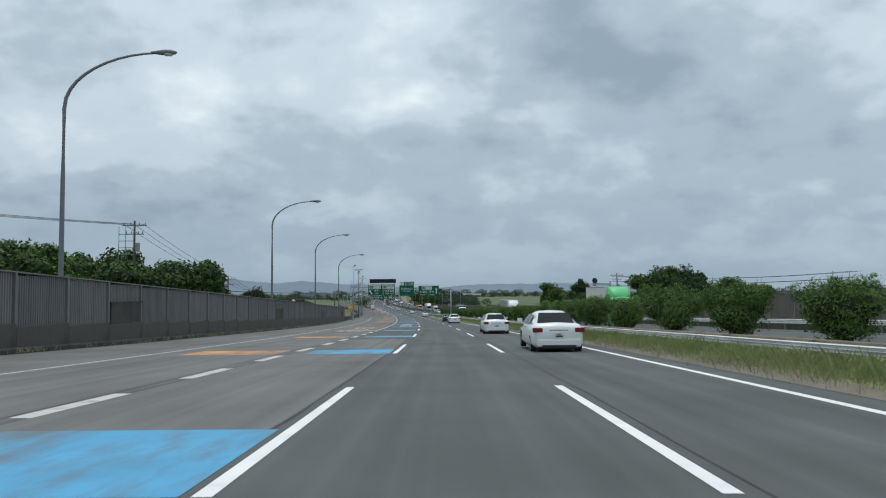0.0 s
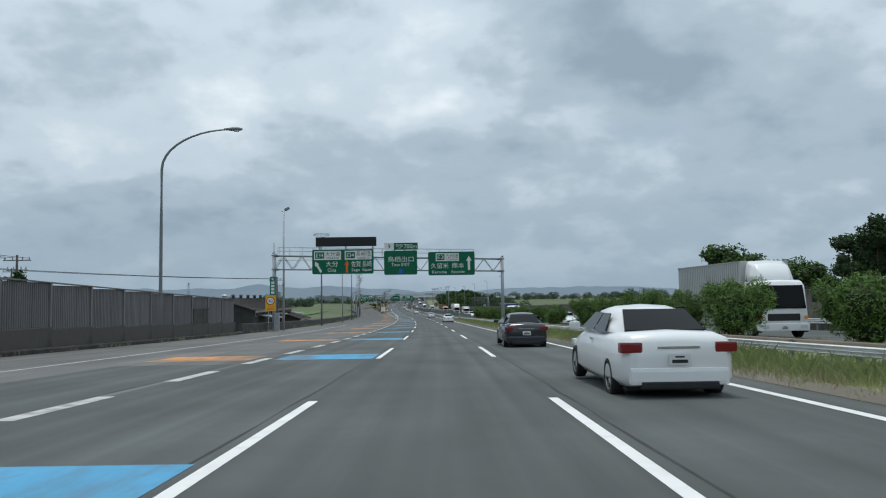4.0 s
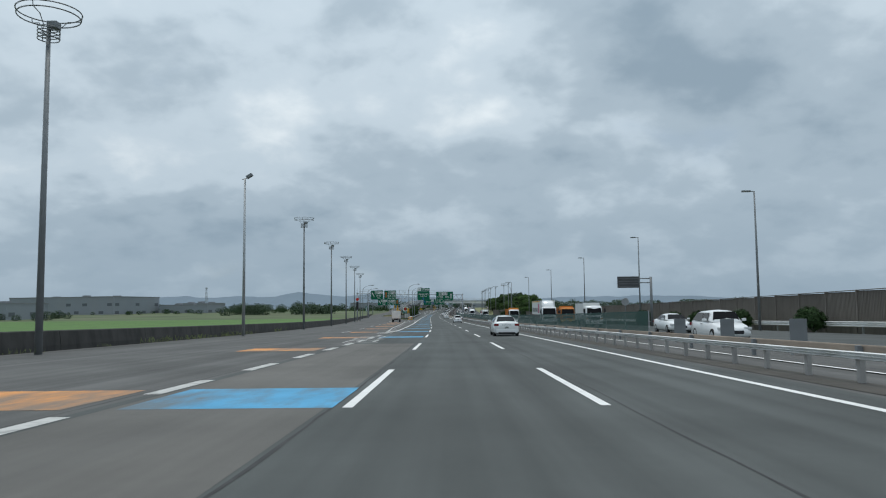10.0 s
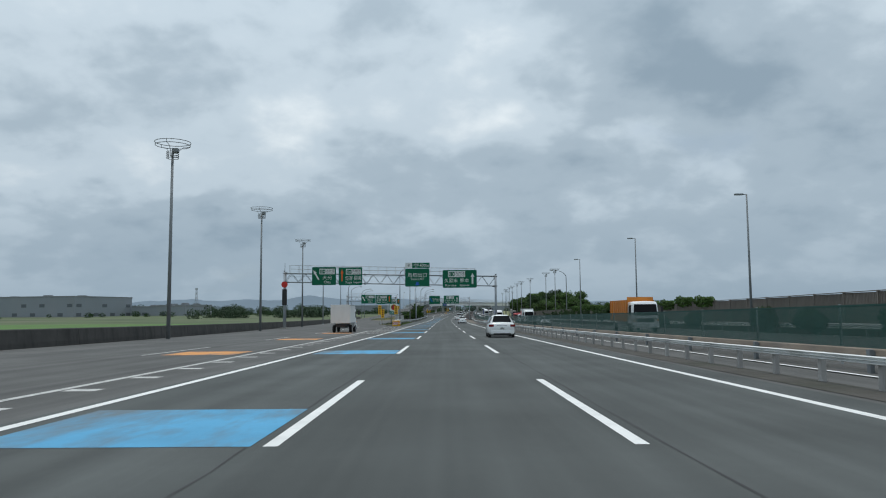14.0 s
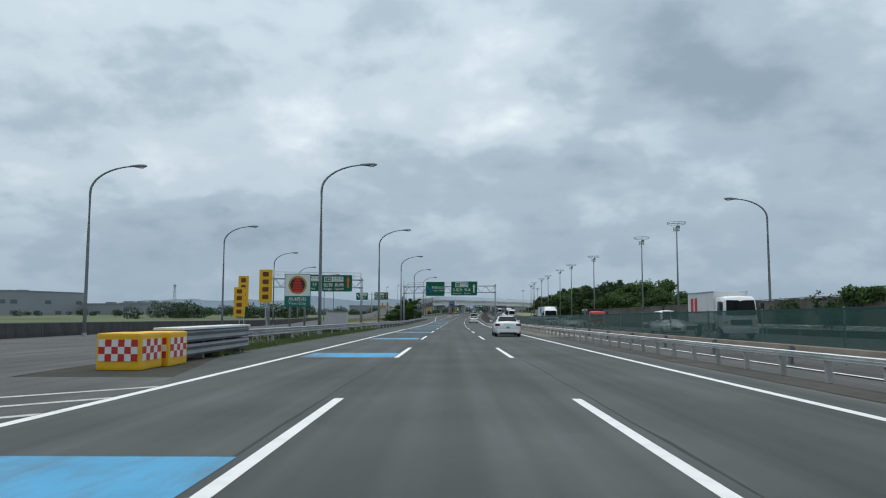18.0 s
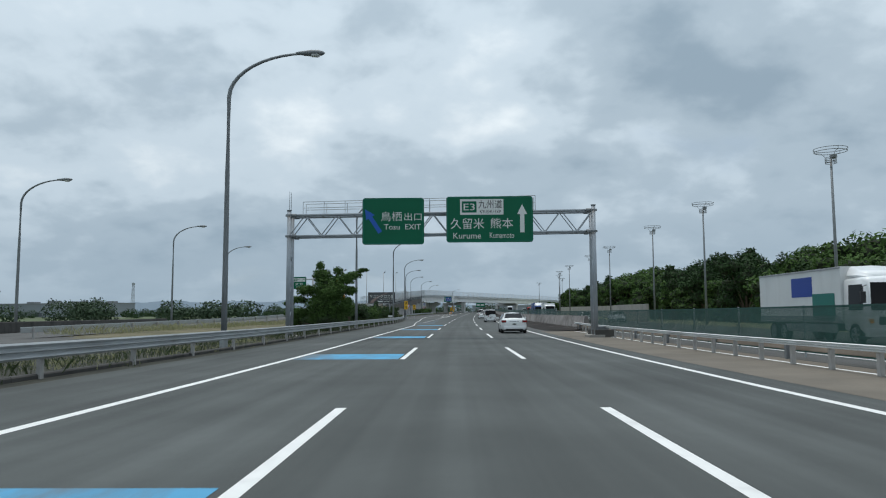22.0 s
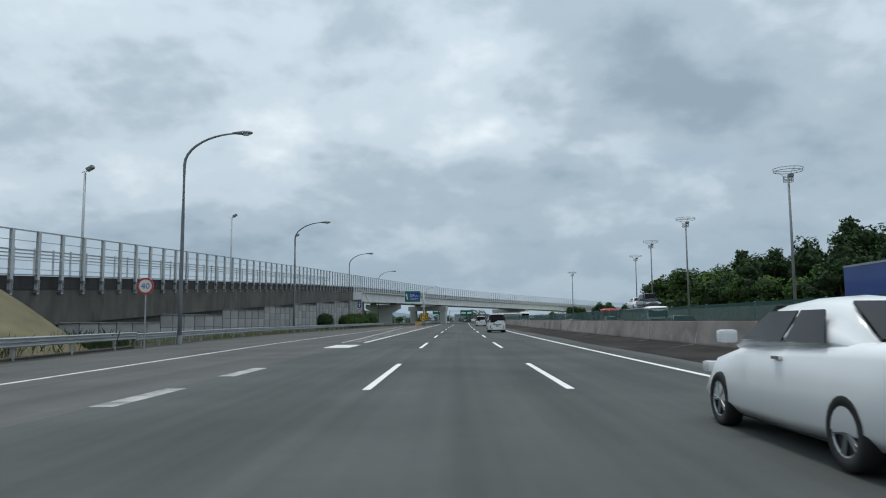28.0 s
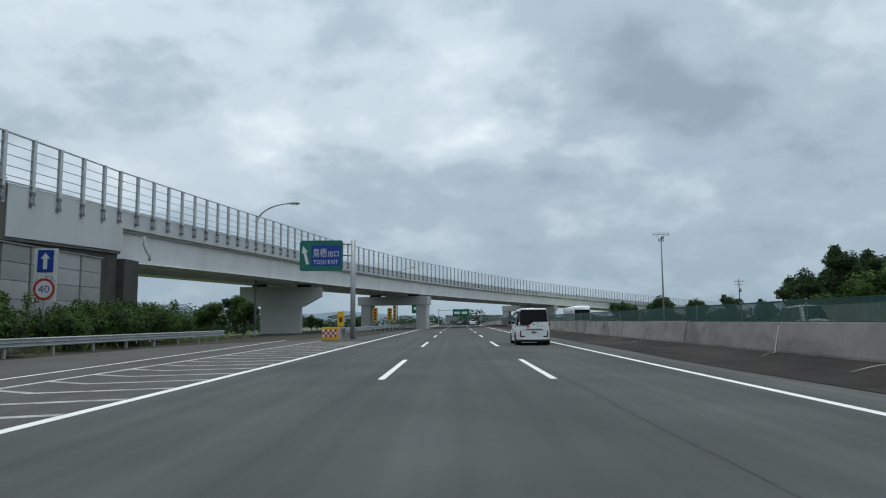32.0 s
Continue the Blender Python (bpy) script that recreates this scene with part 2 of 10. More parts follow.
def asphalt(name, base, streak, tint, newer=0.79):
    """Asphalt in road coordinates: streaks and tyre tracks run along the lanes, with fine grit and patches."""
    m = material(name, base, rough=0.88, vary=0.17, scale=0.30, stain=0.35, stain_colour=tint, stain_scale=(0.5, 0.06, 1.0), bump=0.25, bump_scale=90.0,
                 coords="UV", spec=0.28)
    t = m.node_tree
    b = t.nodes["Principled BSDF"]
    old = b.inputs["Base Color"].links[0].from_socket
    tc = next(n for n in t.nodes if n.type == "TEX_COORD")
    mp = t.nodes.new("ShaderNodeMapping")
    mp.inputs["Scale"].default_value = (2.2, 0.012, 1)
    n = t.nodes.new("ShaderNodeTexNoise")
    n.inputs["Scale"].default_value, n.inputs["Detail"].default_value = 1.0, 5.0
    t.links.new(tc.outputs["UV"], mp.inputs[0])
    t.links.new(mp.outputs[0], n.inputs["Vector"])
    r = t.nodes.new("ShaderNodeMapRange")
    r.inputs[1].default_value, r.inputs[2].default_value, r.inputs[3].default_value, r.inputs[4].default_value = 0.32, 0.68, 1 - streak, 1 + streak
    t.links.new(n.outputs["Fac"], r.inputs[0])
    h = t.nodes.new("ShaderNodeHueSaturation")
    # the surface further on is newer and darker
    sp = t.nodes.new("ShaderNodeSeparateXYZ")
    t.links.new(tc.outputs["UV"], sp.inputs[0])
    nw = t.nodes.new("ShaderNodeMapRange")
    nw.inputs[1].default_value, nw.inputs[2].default_value, nw.inputs[3].default_value, nw.inputs[4].default_value = 185.0, 275.0, 1.0, newer
    t.links.new(sp.outputs[1], nw.inputs[0])
    # cloudy patches a few metres long
    mp2 = t.nodes.new("ShaderNodeMapping")
    mp2.inputs["Scale"].default_value = (0.45, 0.10, 1)
    n2 = t.nodes.new("ShaderNodeTexNoise")
    n2.inputs["Scale"].default_value, n2.inputs["Detail"].default_value = 1.0, 6.0
    t.links.new(tc.outputs["UV"], mp2.inputs[0])
    t.links.new(mp2.outputs[0], n2.inputs["Vector"])
    r2 = t.nodes.new("ShaderNodeMapRange")
    r2.inputs[1].default_value, r2.inputs[2].default_value, r2.inputs[3].default_value, r2.inputs[4].default_value = 0.30, 0.70, 0.86, 1.14
    t.links.new(n2.outputs["Fac"], r2.inputs[0])
    mu0 = t.nodes.new("ShaderNodeMath")
    mu0.operation = "MULTIPLY"
    t.links.new(r.outputs[0], mu0.inputs[0])
    t.links.new(r2.outputs[0], mu0.inputs[1])
    mu = t.nodes.new("ShaderNodeMath")
    mu.operation = "MULTIPLY"
    t.links.new(mu0.outputs[0], mu.inputs[0])
    last = t.nodes.new("ShaderNodeMapRange")
    last.inputs[1].default_value, last.inputs[2].default_value, last.inputs[3].default_value, last.inputs[4].default_value = 670.0, 745.0, 1.0, 0.82
    t.links.new(sp.outputs[1], last.inputs[0])
    both = t.nodes.new("ShaderNodeMath")
    both.operation = "MULTIPLY"
    t.links.new(nw.outputs[0], both.inputs[0])
    t.links.new(last.outputs[0], both.inputs[1])
    t.links.new(both.outputs[0], mu.inputs[1])
    t.links.new(mu.outputs[0], h.inputs["Value"])
    t.links.new(old, h.inputs["Color"])
    t.links.new(h.outputs[0], b.inputs["Base Color"])
    return m


def guide_paint(name, base, worn, kept, gone):
    """Coloured lane paint in road coordinates, rubbed off in streaks along the lane and more so towards one side."""
    m = material(name, base, 0.78, vary=0.12, scale=0.9, coords="UV", bump=0.2, bump_scale=90.0)
    t = m.node_tree
    b = t.nodes["Principled BSDF"]
    old = b.inputs["Base Color"].links[0].from_socket
    tc = next(n for n in t.nodes if n.type == "TEX_COORD")
    mp = t.nodes.new("ShaderNodeMapping")
    mp.inputs["Scale"].default_value = (1.5, 0.42, 1)
    n = t.nodes.new("ShaderNodeTexNoise")
    n.inputs["Scale"].default_value, n.inputs["Detail"].default_value, n.inputs["Roughness"].default_value = 1.0, 7.0, 0.65
    t.links.new(tc.outputs["UV"], mp.inputs[0])
    t.links.new(mp.outputs[0], n.inputs["Vector"])
    sp = t.nodes.new("ShaderNodeSeparateXYZ")
    t.links.new(tc.outputs["UV"], sp.inputs[0])
    side = t.nodes.new("ShaderNodeMapRange")
    side.inputs[1].default_value, side.inputs[2].default_value, side.inputs[3].default_value, side.inputs[4].default_value = kept, gone, 0.0, 0.20
    t.links.new(sp.outputs[0], side.inputs[0])
    ad = t.nodes.new("ShaderNodeMath")
    t.links.new(n.outputs["Fac"], ad.inputs[0])
    t.links.new(side.outputs[0], ad.inputs[1])
    r = t.nodes.new("ShaderNodeMapRange")
    r.inputs[1].default_value, r.inputs[2].default_value, r.inputs[3].default_value, r.inputs[4].default_value = 0.47, 0.74, 0.0, 0.88
    t.links.new(ad.outputs[0], r.inputs[0])
    mx = t.nodes.new("ShaderNodeMix")
    mx.data_type = "RGBA"
    mx.inputs[7].default_value = (*worn, 1)
    t.links.new(r.outputs[0], mx.inputs[0])
    t.links.new(old, mx.inputs[6])
    t.links.new(mx.outputs[2], b.inputs["Base Color"])
    return m


M = {
    "asphalt": asphalt("asphalt", (0.097, 0.1055, 0.103), 0.15, (0.060, 0.063, 0.061), 0.85),
    "asphalt_old": asphalt("asphalt_worn", (0.150, 0.150, 0.145), 0.18, (0.105, 0.105, 0.100), 0.69),
    "asphalt_patch": asphalt("asphalt_patch", (0.165, 0.160, 0.148), 0.10, (0.12, 0.12, 0.115)),
    "asphalt_exit": asphalt("asphalt_exit", (0.148, 0.150, 0.146), 0.14, (0.105, 0.108, 0.105), 0.72),
    "seal": material("sealed_joint", (0.035, 0.036, 0.036), 0.8, vary=0.3, scale=2.0),
    "paint": material("road_paint", (0.78, 0.78, 0.76), 0.7, vary=0.06, scale=1.5, stain=0.35, stain_colour=(0.42, 0.42, 0.41), stain_scale=(3, 3, 3), bump=0.2),
    "paint_used": material("scuffed_road_paint", (0.66, 0.66, 0.64), 0.8, vary=0.12, scale=2.5, stain=0.6, stain_colour=(0.36, 0.36, 0.35), stain_scale=(3, 3, 3), bump=0.2),
    "paint_faint": material("faint_road_paint", (0.40, 0.40, 0.39), 0.8, vary=0.2, scale=2.5, stain=0.9, stain_colour=(0.12, 0.125, 0.12), stain_scale=(2.0, 2.0, 2.0), bump=0.2),
    "paint_worn": material("worn_road_paint", (0.55, 0.55, 0.53), 0.8, vary=0.15, scale=2.5, stain=0.8, stain_colour=(0.16, 0.16, 0.155), stain_scale=(2.5, 2.5, 2.5), bump=0.2),
    "paint_blue": guide_paint("blue_road_paint", (0.082, 0.330, 0.545), (0.125, 0.150, 0.160), -3.7, -5.0),
    "paint_blue_worn": guide_paint("faded_blue_road_paint", (0.10, 0.24, 0.33), (0.105, 0.115, 0.12), -3.2, -5.2),
    "paint_orange": guide_paint("orange_road_paint", (0.66, 0.29, 0.085), (0.175, 0.150, 0.125), -9.8, -6.0),
    "concrete": material("concrete", (0.31, 0.295, 0.27), 0.9, vary=0.14, scale=0.7, stain=0.55, stain_colour=(0.13, 0.125, 0.115), stain_scale=(1.1, 1.1, 0.25), bump=0.3, bump_scale=25),
    "concrete_dark": material("weathered_concrete", (0.082, 0.078, 0.071), 0.92, vary=0.2, scale=0.8, stain=0.7, stain_colour=(0.042, 0.041, 0.038), stain_scale=(1.2, 1.2, 0.3), bump=0.3, bump_scale=25, alike=0.12),
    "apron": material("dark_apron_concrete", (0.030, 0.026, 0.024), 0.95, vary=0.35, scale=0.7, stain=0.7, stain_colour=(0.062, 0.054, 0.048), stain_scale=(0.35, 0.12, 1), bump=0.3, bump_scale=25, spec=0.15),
    "ramp_concrete": material("stained_ramp_concrete", (0.135, 0.125, 0.113), 0.92, vary=0.25, scale=0.5, stain=0.7, stain_colour=(0.060, 0.056, 0.051), stain_scale=(1.6, 1.6, 0.35), bump=0.3, bump_scale=25),
    "footing": material("brown_stained_footing", (0.105, 0.094, 0.086), 0.92, vary=0.2, scale=0.8, stain=0.7, stain_colour=(0.045, 0.042, 0.040), stain_scale=(0.9, 0.9, 0.8), bump=0.3, bump_scale=25),
    "kerb_black": material("black_weathered_concrete", (0.055, 0.053, 0.050), 0.9, vary=0.25, scale=0.8, stain=0.7, stain_colour=(0.022, 0.022, 0.021), stain_scale=(2.0, 2.0, 0.6), bump=0.3, bump_scale=25),
    "concrete_pink": material("reddish_concrete", (0.275, 0.252, 0.238), 0.9, vary=0.22, scale=0.9, stain=0.9, stain_colour=(0.125, 0.110, 0.101), stain_scale=(0.45, 0.45, 0.9), bump=0.3, bump_scale=25, alike=0.16),
    "concrete_pale": material("pale_concrete", (0.50, 0.50, 0.485), 0.88, vary=0.06, scale=0.3, stain=0.25, stain_colour=(0.33, 0.33, 0.31), stain_scale=(0.5, 0.5, 0.12)),
    "bridge_paint": material("pale_bridge_paint", (0.78, 0.785, 0.78), 0.6, vary=0.05, scale=0.4, stain=0.3, stain_colour=(0.50, 0.49, 0.46), stain_scale=(0.7, 0.7, 0.15)),
    "bridge_face": material("pale_parapet_concrete", (0.60, 0.61, 0.61), 0.85, vary=0.06, scale=0.4, stain=0.3, stain_colour=(0.40, 0.40, 0.39), stain_scale=(0.6, 0.6, 0.12)),
    "wall_panel": material("grey_block_panel", (0.385, 0.382, 0.374), 0.9, vary=0.16, scale=0.8, stain=0.9, stain_colour=(0.12, 0.115, 0.11), stain_scale=(0.55, 0.55, 0.30), bump=0.3, bump_scale=30, alike=0.17),
    "barrier": material("weathered_barrier_sheet", (0.200, 0.194, 0.196), 0.75, 0.0, vary=0.10, scale=0.6, stain=0.5, stain_colour=(0.11, 0.10, 0.095), stain_scale=(3.0, 3.0, 0.25), alike=0.10),
    "barrier_tan": material("tan_barrier_sheet", (0.215, 0.192, 0.170), 0.8, vary=0.12, scale=0.6, stain=0.5, stain_colour=(0.15, 0.13, 0.11), stain_scale=(3.0, 3.0, 0.25), alike=0.10),
    "steel": material("galvanised_steel", (0.42, 0.44, 0.45), 0.5, 0.55, vary=0.10, scale=1.5, stain=0.3, stain_colour=(0.25, 0.25, 0.25), stain_scale=(1, 1, 0.5)),
    "steel_bright": material("bright_galvanised_steel", (0.60, 0.62, 0.63), 0.5, 0.15, vary=0.08, scale=1.5, stain=0.25, stain_colour=(0.40, 0.40, 0.40), stain_scale=(1, 1, 0.5)),
    "gantry_steel": material("painted_gantry_steel", (0.34, 0.37, 0.40), 0.5, 0.25, vary=0.08, scale=1.5, stain=0.3, stain_colour=(0.22, 0.23, 0.24), stain_scale=(1, 1, 0.4)),
    "steel_dark": material("weathered_steel", (0.22, 0.235, 0.245), 0.6, 0.35, vary=0.12, scale=1.5, stain=0.3, stain_colour=(0.12, 0.12, 0.12)),
    "rail": material("guardrail_white_steel", (0.70, 0.71, 0.70), 0.55, 0.15, vary=0.08, scale=0.9, stain=0.45, stain_colour=(0.34, 0.33, 0.31), stain_scale=(0.8, 0.8, 3.0)),
    "rail_grey": material("guardrail_grey_steel", (0.40, 0.42, 0.43), 0.5, 0.35, vary=0.10, scale=0.9, stain=0.45, stain_colour=(0.24, 0.23, 0.22), stain_scale=(0.8, 0.8, 3.0)),
    "rail_brown": material("rusty_brown_guardrail", (0.36, 0.29, 0.23), 0.75, 0.1, vary=0.2, scale=0.8, stain=0.6, stain_colour=(0.22, 0.20, 0.18), stain_scale=(0.7, 0.7, 2.0)),
    "post": material("guardrail_post", (0.40, 0.39, 0.375), 0.7, 0.2, vary=0.15, scale=3.0, stain=0.4, stain_colour=(0.18, 0.17, 0.16), alike=0.1),
    "green_fence": material("green_fence_coating", (0.015, 0.072, 0.058), 0.6, vary=0.15, scale=1.0),
    "sign_green": material("sign_green", (0.002, 0.120, 0.060), 0.55, vary=0.05, scale=0.8, spec=0.25),
    "sign_teal": material("sign_teal", (0.012, 0.16, 0.13), 0.45, vary=0.06, scale=0.8),
    "sign_blue": material("sign_blue", (0.012, 0.05, 0.30), 0.45, vary=0.05, scale=0.8),
    "sign_white": material("sign_white", (0.70, 0.72, 0.70), 0.5, vary=0.04, scale=1.2),
    "sign_arrow_blue": material("sign_arrow_blue", (0.015, 0.11, 0.48), 0.5, vary=0.05),
    "sign_orange": material("sign_orange", (0.72, 0.13, 0.02), 0.5, vary=0.05),
    "sign_yellow": material("sign_yellow", (0.80, 0.45, 0.02), 0.5, vary=0.06, stain=0.2, stain_colour=(0.5, 0.3, 0.05)),
    "sign_brown": material("worn_dark_red_print", (0.16, 0.045, 0.015), 0.6, vary=0.2, scale=6),
    "sign_red": material("sign_red", (0.55, 0.03, 0.025), 0.5, vary=0.06),
    "sign_gold": material("sign_gold", (0.45, 0.30, 0.06), 0.5, vary=0.1),
    "sign_back": material("sign_back_grey", (0.33, 0.34, 0.35), 0.6, 0.3, vary=0.08),
    "black": material("black_board", (0.008, 0.008, 0.010), 0.35, vary=0.1),
    "dark": material("dark_plastic", (0.025, 0.025, 0.027), 0.55, vary=0.15, scale=6),
    "billboard": material("billboard_grey", (0.085, 0.085, 0.090), 0.6, vary=0.15, scale=0.5),
    "billboard_road": material("billboard_faded_print", (0.28, 0.20, 0.185), 0.6, vary=0.15, scale=0.7),
    "rubber": material("tyre_rubber", (0.022, 0.022, 0.022), 0.85, vary=0.15, scale=8, bump=0.2),
    "rim": material("alloy_rim", (0.34, 0.35, 0.36), 0.35, 0.8, vary=0.08),
    "rim_dark": material("dark_alloy_rim", (0.16, 0.155, 0.15), 0.35, 0.8, vary=0.08),
    "chrome": material("chrome_trim", (0.60, 0.61, 0.62), 0.2, 1.0, vary=0.05),
    "white_car": material("white_car_paint", (0.84, 0.85, 0.85), 0.28, vary=0.03, scale=0.8, coat=0.6, stain=0.12, stain_colour=(0.55, 0.55, 0.54)),
    "silver_car": material("silver_car_paint", (0.42, 0.44, 0.45), 0.3, 0.4, vary=0.04, scale=0.8, coat=0.5),
    "dark_car": material("dark_car_paint", (0.03, 0.034, 0.042), 0.25, 0.2, vary=0.06, scale=0.8, coat=0.6),
    "green_car": material("lime_truck_paint", (0.10, 0.55, 0.20), 0.4, vary=0.06, scale=0.8, coat=0.3),
    "blue_car": material("blue_truck_paint", (0.02, 0.06, 0.24), 0.4, vary=0.08, scale=0.8, coat=0.3),
    "red_car": material("red_truck_paint", (0.42, 0.03, 0.03), 0.4, vary=0.08, scale=0.8, coat=0.3),
    "orange_car": material("orange_truck_paint", (0.62, 0.21, 0.025), 0.5, vary=0.12, scale=0.8, stain=0.3, stain_colour=(0.30, 0.13, 0.04), coat=0.2),
    "truck_box": material("white_truck_panel", (0.68, 0.69, 0.68), 0.45, vary=0.04, scale=0.7, stain=0.25, stain_colour=(0.48, 0.47, 0.45), stain_scale=(2, 2, 0.4)),
    "truck_box_silver": material("ribbed_aluminium", (0.50, 0.51, 0.52), 0.45, 0.5, vary=0.05, scale=0.7, stain=0.25, stain_colour=(0.35, 0.35, 0.34)),
    "maroon": material("maroon_stripe", (0.17, 0.035, 0.05), 0.45, vary=0.05),
    "pink": material("pink_mark", (0.55, 0.12, 0.20), 0.45, vary=0.05),
    "navy": material("navy_mark", (0.03, 0.04, 0.12), 0.45, vary=0.05),
    "tail": material("tail_lamp_red", (0.20, 0.010, 0.012), 0.2, vary=0.05, coat=0.5),
    "tail_smoked": material("smoked_lamp_lens", (0.040, 0.016, 0.018), 0.2, vary=0.05, coat=0.3),
    "lens": material("clear_lamp_lens", (0.65, 0.66, 0.66), 0.15, vary=0.04, coat=0.5),
    "amber": material("amber_lens", (0.75, 0.30, 0.03), 0.25, vary=0.05),
    "bark": material("bark", (0.10, 0.075, 0.055), 0.95, vary=0.25, scale=4, bump=0.5, bump_scale=20),
    "soil": material("dusty_verge", (0.165, 0.143, 0.115), 0.95, vary=0.2, scale=0.5, stain=0.5, stain_colour=(0.12, 0.105, 0.085), stain_scale=(0.4, 0.4, 1), bump=0.5, bump_scale=12),
    "soil_dark": material("dark_gravel_verge", (0.072, 0.066, 0.058), 0.95, vary=0.25, scale=0.8, stain=0.6, stain_colour=(0.042, 0.046, 0.030), stain_scale=(0.5, 0.5, 1), bump=0.6, bump_scale=14),
    "verge": material("grassy_verge", (0.190, 0.200, 0.100), 0.95, vary=0.25, scale=0.6, stain=0.45, stain_colour=(0.22, 0.20, 0.125), stain_scale=(0.25, 0.25, 1), bump=0.6, bump_scale=9),
    "bank": material("dry_grass_bank", (0.150, 0.132, 0.078), 0.95, vary=0.3, scale=0.5, stain=0.6, stain_colour=(0.075, 0.085, 0.038), stain_scale=(0.3, 0.3, 1), bump=0.6, bump_scale=9),
    "weeds": material("dark_weedy_ground", (0.036, 0.036, 0.025), 0.95, vary=0.35, scale=0.7, stain=0.5, stain_colour=(0.060, 0.056, 0.042), stain_scale=(0.5, 0.5, 1), bump=0.6, bump_scale=10),
    "ground": material("summer_land", (0.085, 0.115, 0.050), 0.95, vary=0.3, scale=0.02, stain=0.6, stain_colour=(0.15, 0.135, 0.095), stain_scale=(0.02, 0.02, 1)),
    "rice": material("rice_field_green", (0.082, 0.165, 0.034), 0.9, vary=0.22, scale=0.25, stain=0.6, stain_colour=(0.045, 0.105, 0.026), stain_scale=(0.05, 0.25, 1), bump=0.8, bump_scale=5),
    # distance haze is put into this flat blue-grey
    "hill": material("hill_haze_tint", (0.155, 0.205, 0.25), 1.0, vary=0.06, scale=0.003),
    "roof_dark": material("dark_metal_roof", (0.055, 0.045, 0.042), 0.6, vary=0.15, scale=0.4, stain=0.4, stain_colour=(0.09, 0.07, 0.06), stain_scale=(0.3, 2.0, 0.3)),
    "shed_wall": material("dark_shed_cladding", (0.040, 0.038, 0.040), 0.75, vary=0.15, scale=0.6, stain=0.4, stain_colour=(0.075, 0.07, 0.065), stain_scale=(3, 3, 0.2)),
    # wall tone takes in the grey-blue haze of distance
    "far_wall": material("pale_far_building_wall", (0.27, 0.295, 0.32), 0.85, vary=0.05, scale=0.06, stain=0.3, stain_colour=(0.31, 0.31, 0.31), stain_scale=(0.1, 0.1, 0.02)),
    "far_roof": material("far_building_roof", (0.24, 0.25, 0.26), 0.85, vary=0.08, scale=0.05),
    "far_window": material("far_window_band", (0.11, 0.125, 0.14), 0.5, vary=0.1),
    "insulator": material("grey_insulator", (0.30, 0.31, 0.32), 0.5, vary=0.1),
    "wire": material("black_cable", (0.02, 0.02, 0.022), 0.7, vary=0.1),
    # near-black twig colour stands in for the shade inside foliage
    "twig_shade": material("inner_twig_shade", (0.022, 0.032, 0.014), 0.95, vary=0.3, scale=3.0, bump=0.6, bump_scale=14),
    "flower": material("bare_twig", (0.16, 0.12, 0.09), 0.9, vary=0.2),
}


def leaf_material(name, base, alike=0.20):
    m = material(name, base, rough=0.72, vary=0.2, scale=0.35, alike=0.10, spec=0.13)
    t = m.node_tree
    b = t.nodes["Principled BSDF"]
    old = b.inputs["Base Color"].links[0].from_socket
    g = t.nodes.new("ShaderNodeNewGeometry")
    r = t.nodes.new("ShaderNodeMapRange")
    r.inputs[3].default_value, r.inputs[4].default_value = 1 - alike, 1 + alike
    t.links.new(g.outputs["Random Per Island"], r.inputs[0])
    h = t.nodes.new("ShaderNodeHueSaturation")
    t.links.new(r.outputs[0], h.inputs["Value"])
    t.links.new(old, h.inputs["Color"])
    t.links.new(h.outputs[0], b.inputs["Base Color"])
    return m


M["leaf"] = leaf_material("oleander_leaf", (0.098, 0.172, 0.046), 0.14)
M["leaf_tree"] = leaf_material("tree_leaf", (0.060, 0.112, 0.028))
M["leaf_dark"] = leaf_material("dark_tree_leaf", (0.032, 0.065, 0.022))
M["leaf_wild"] = leaf_material("wild_bush_leaf", (0.038, 0.066, 0.022))
# leaf green dulled to carry the haze of distance
M["leaf_far"] = leaf_material("haze_tinted_far_leaf", (0.055, 0.085, 0.050))
M["blade"] = leaf_material("grass_blade", (0.235, 0.280, 0.110), 0.22)
M["blade_green"] = leaf_material("green_grass_blade", (0.120, 0.165, 0.055), 0.25)
M["blade_dry"] = leaf_material("dry_grass_blade", (0.320, 0.310, 0.165), 0.25)
M["blade_dark"] = leaf_material("dark_weed_blade", (0.055, 0.075, 0.030), 0.25)


def glass(name, tint, rough=0.05):
    m = bpy.data.materials.new(name)
    m.use_nodes = True
    b = m.node_tree.nodes["Principled BSDF"]
    b.inputs["Base Color"].default_value = (*tint, 1)
    b.inputs["Roughness"].default_value = rough
    b.inputs["Specular IOR Level"].default_value = 0.18
    return m


M["glass"] = glass("tinted_car_glass", (0.0015, 0.002, 0.003))
M["pane"] = glass("window_pane", (0.03, 0.035, 0.04), 0.1)

# ---- building helpers ----
def mesh_from(name, verts, faces, mat, uvs=None, smooth=False):
    me = bpy.data.meshes.new(name)
    me.from_pydata([tuple(v) for v in verts], [], faces)
    if uvs is not None:
        lay = me.uv_layers.new(name="UVMap")
        lay.data.foreach_set("uv", np.array([uvs[v] for f in faces for v in f], dtype=np.float32).ravel())
    me.materials.append(mat)
    if smooth:
        me.polygons.foreach_set("use_smooth", [True] * len(me.polygons))
    me.update()
    return me


def put(name, me, parent=None, m=None, label=""):
    ob = new(name, me)
    if parent is not None:
        ob.parent = parent
    if m is not None:
        ob.matrix_basis = m
    if label:
        ob["label"] = label
    return ob


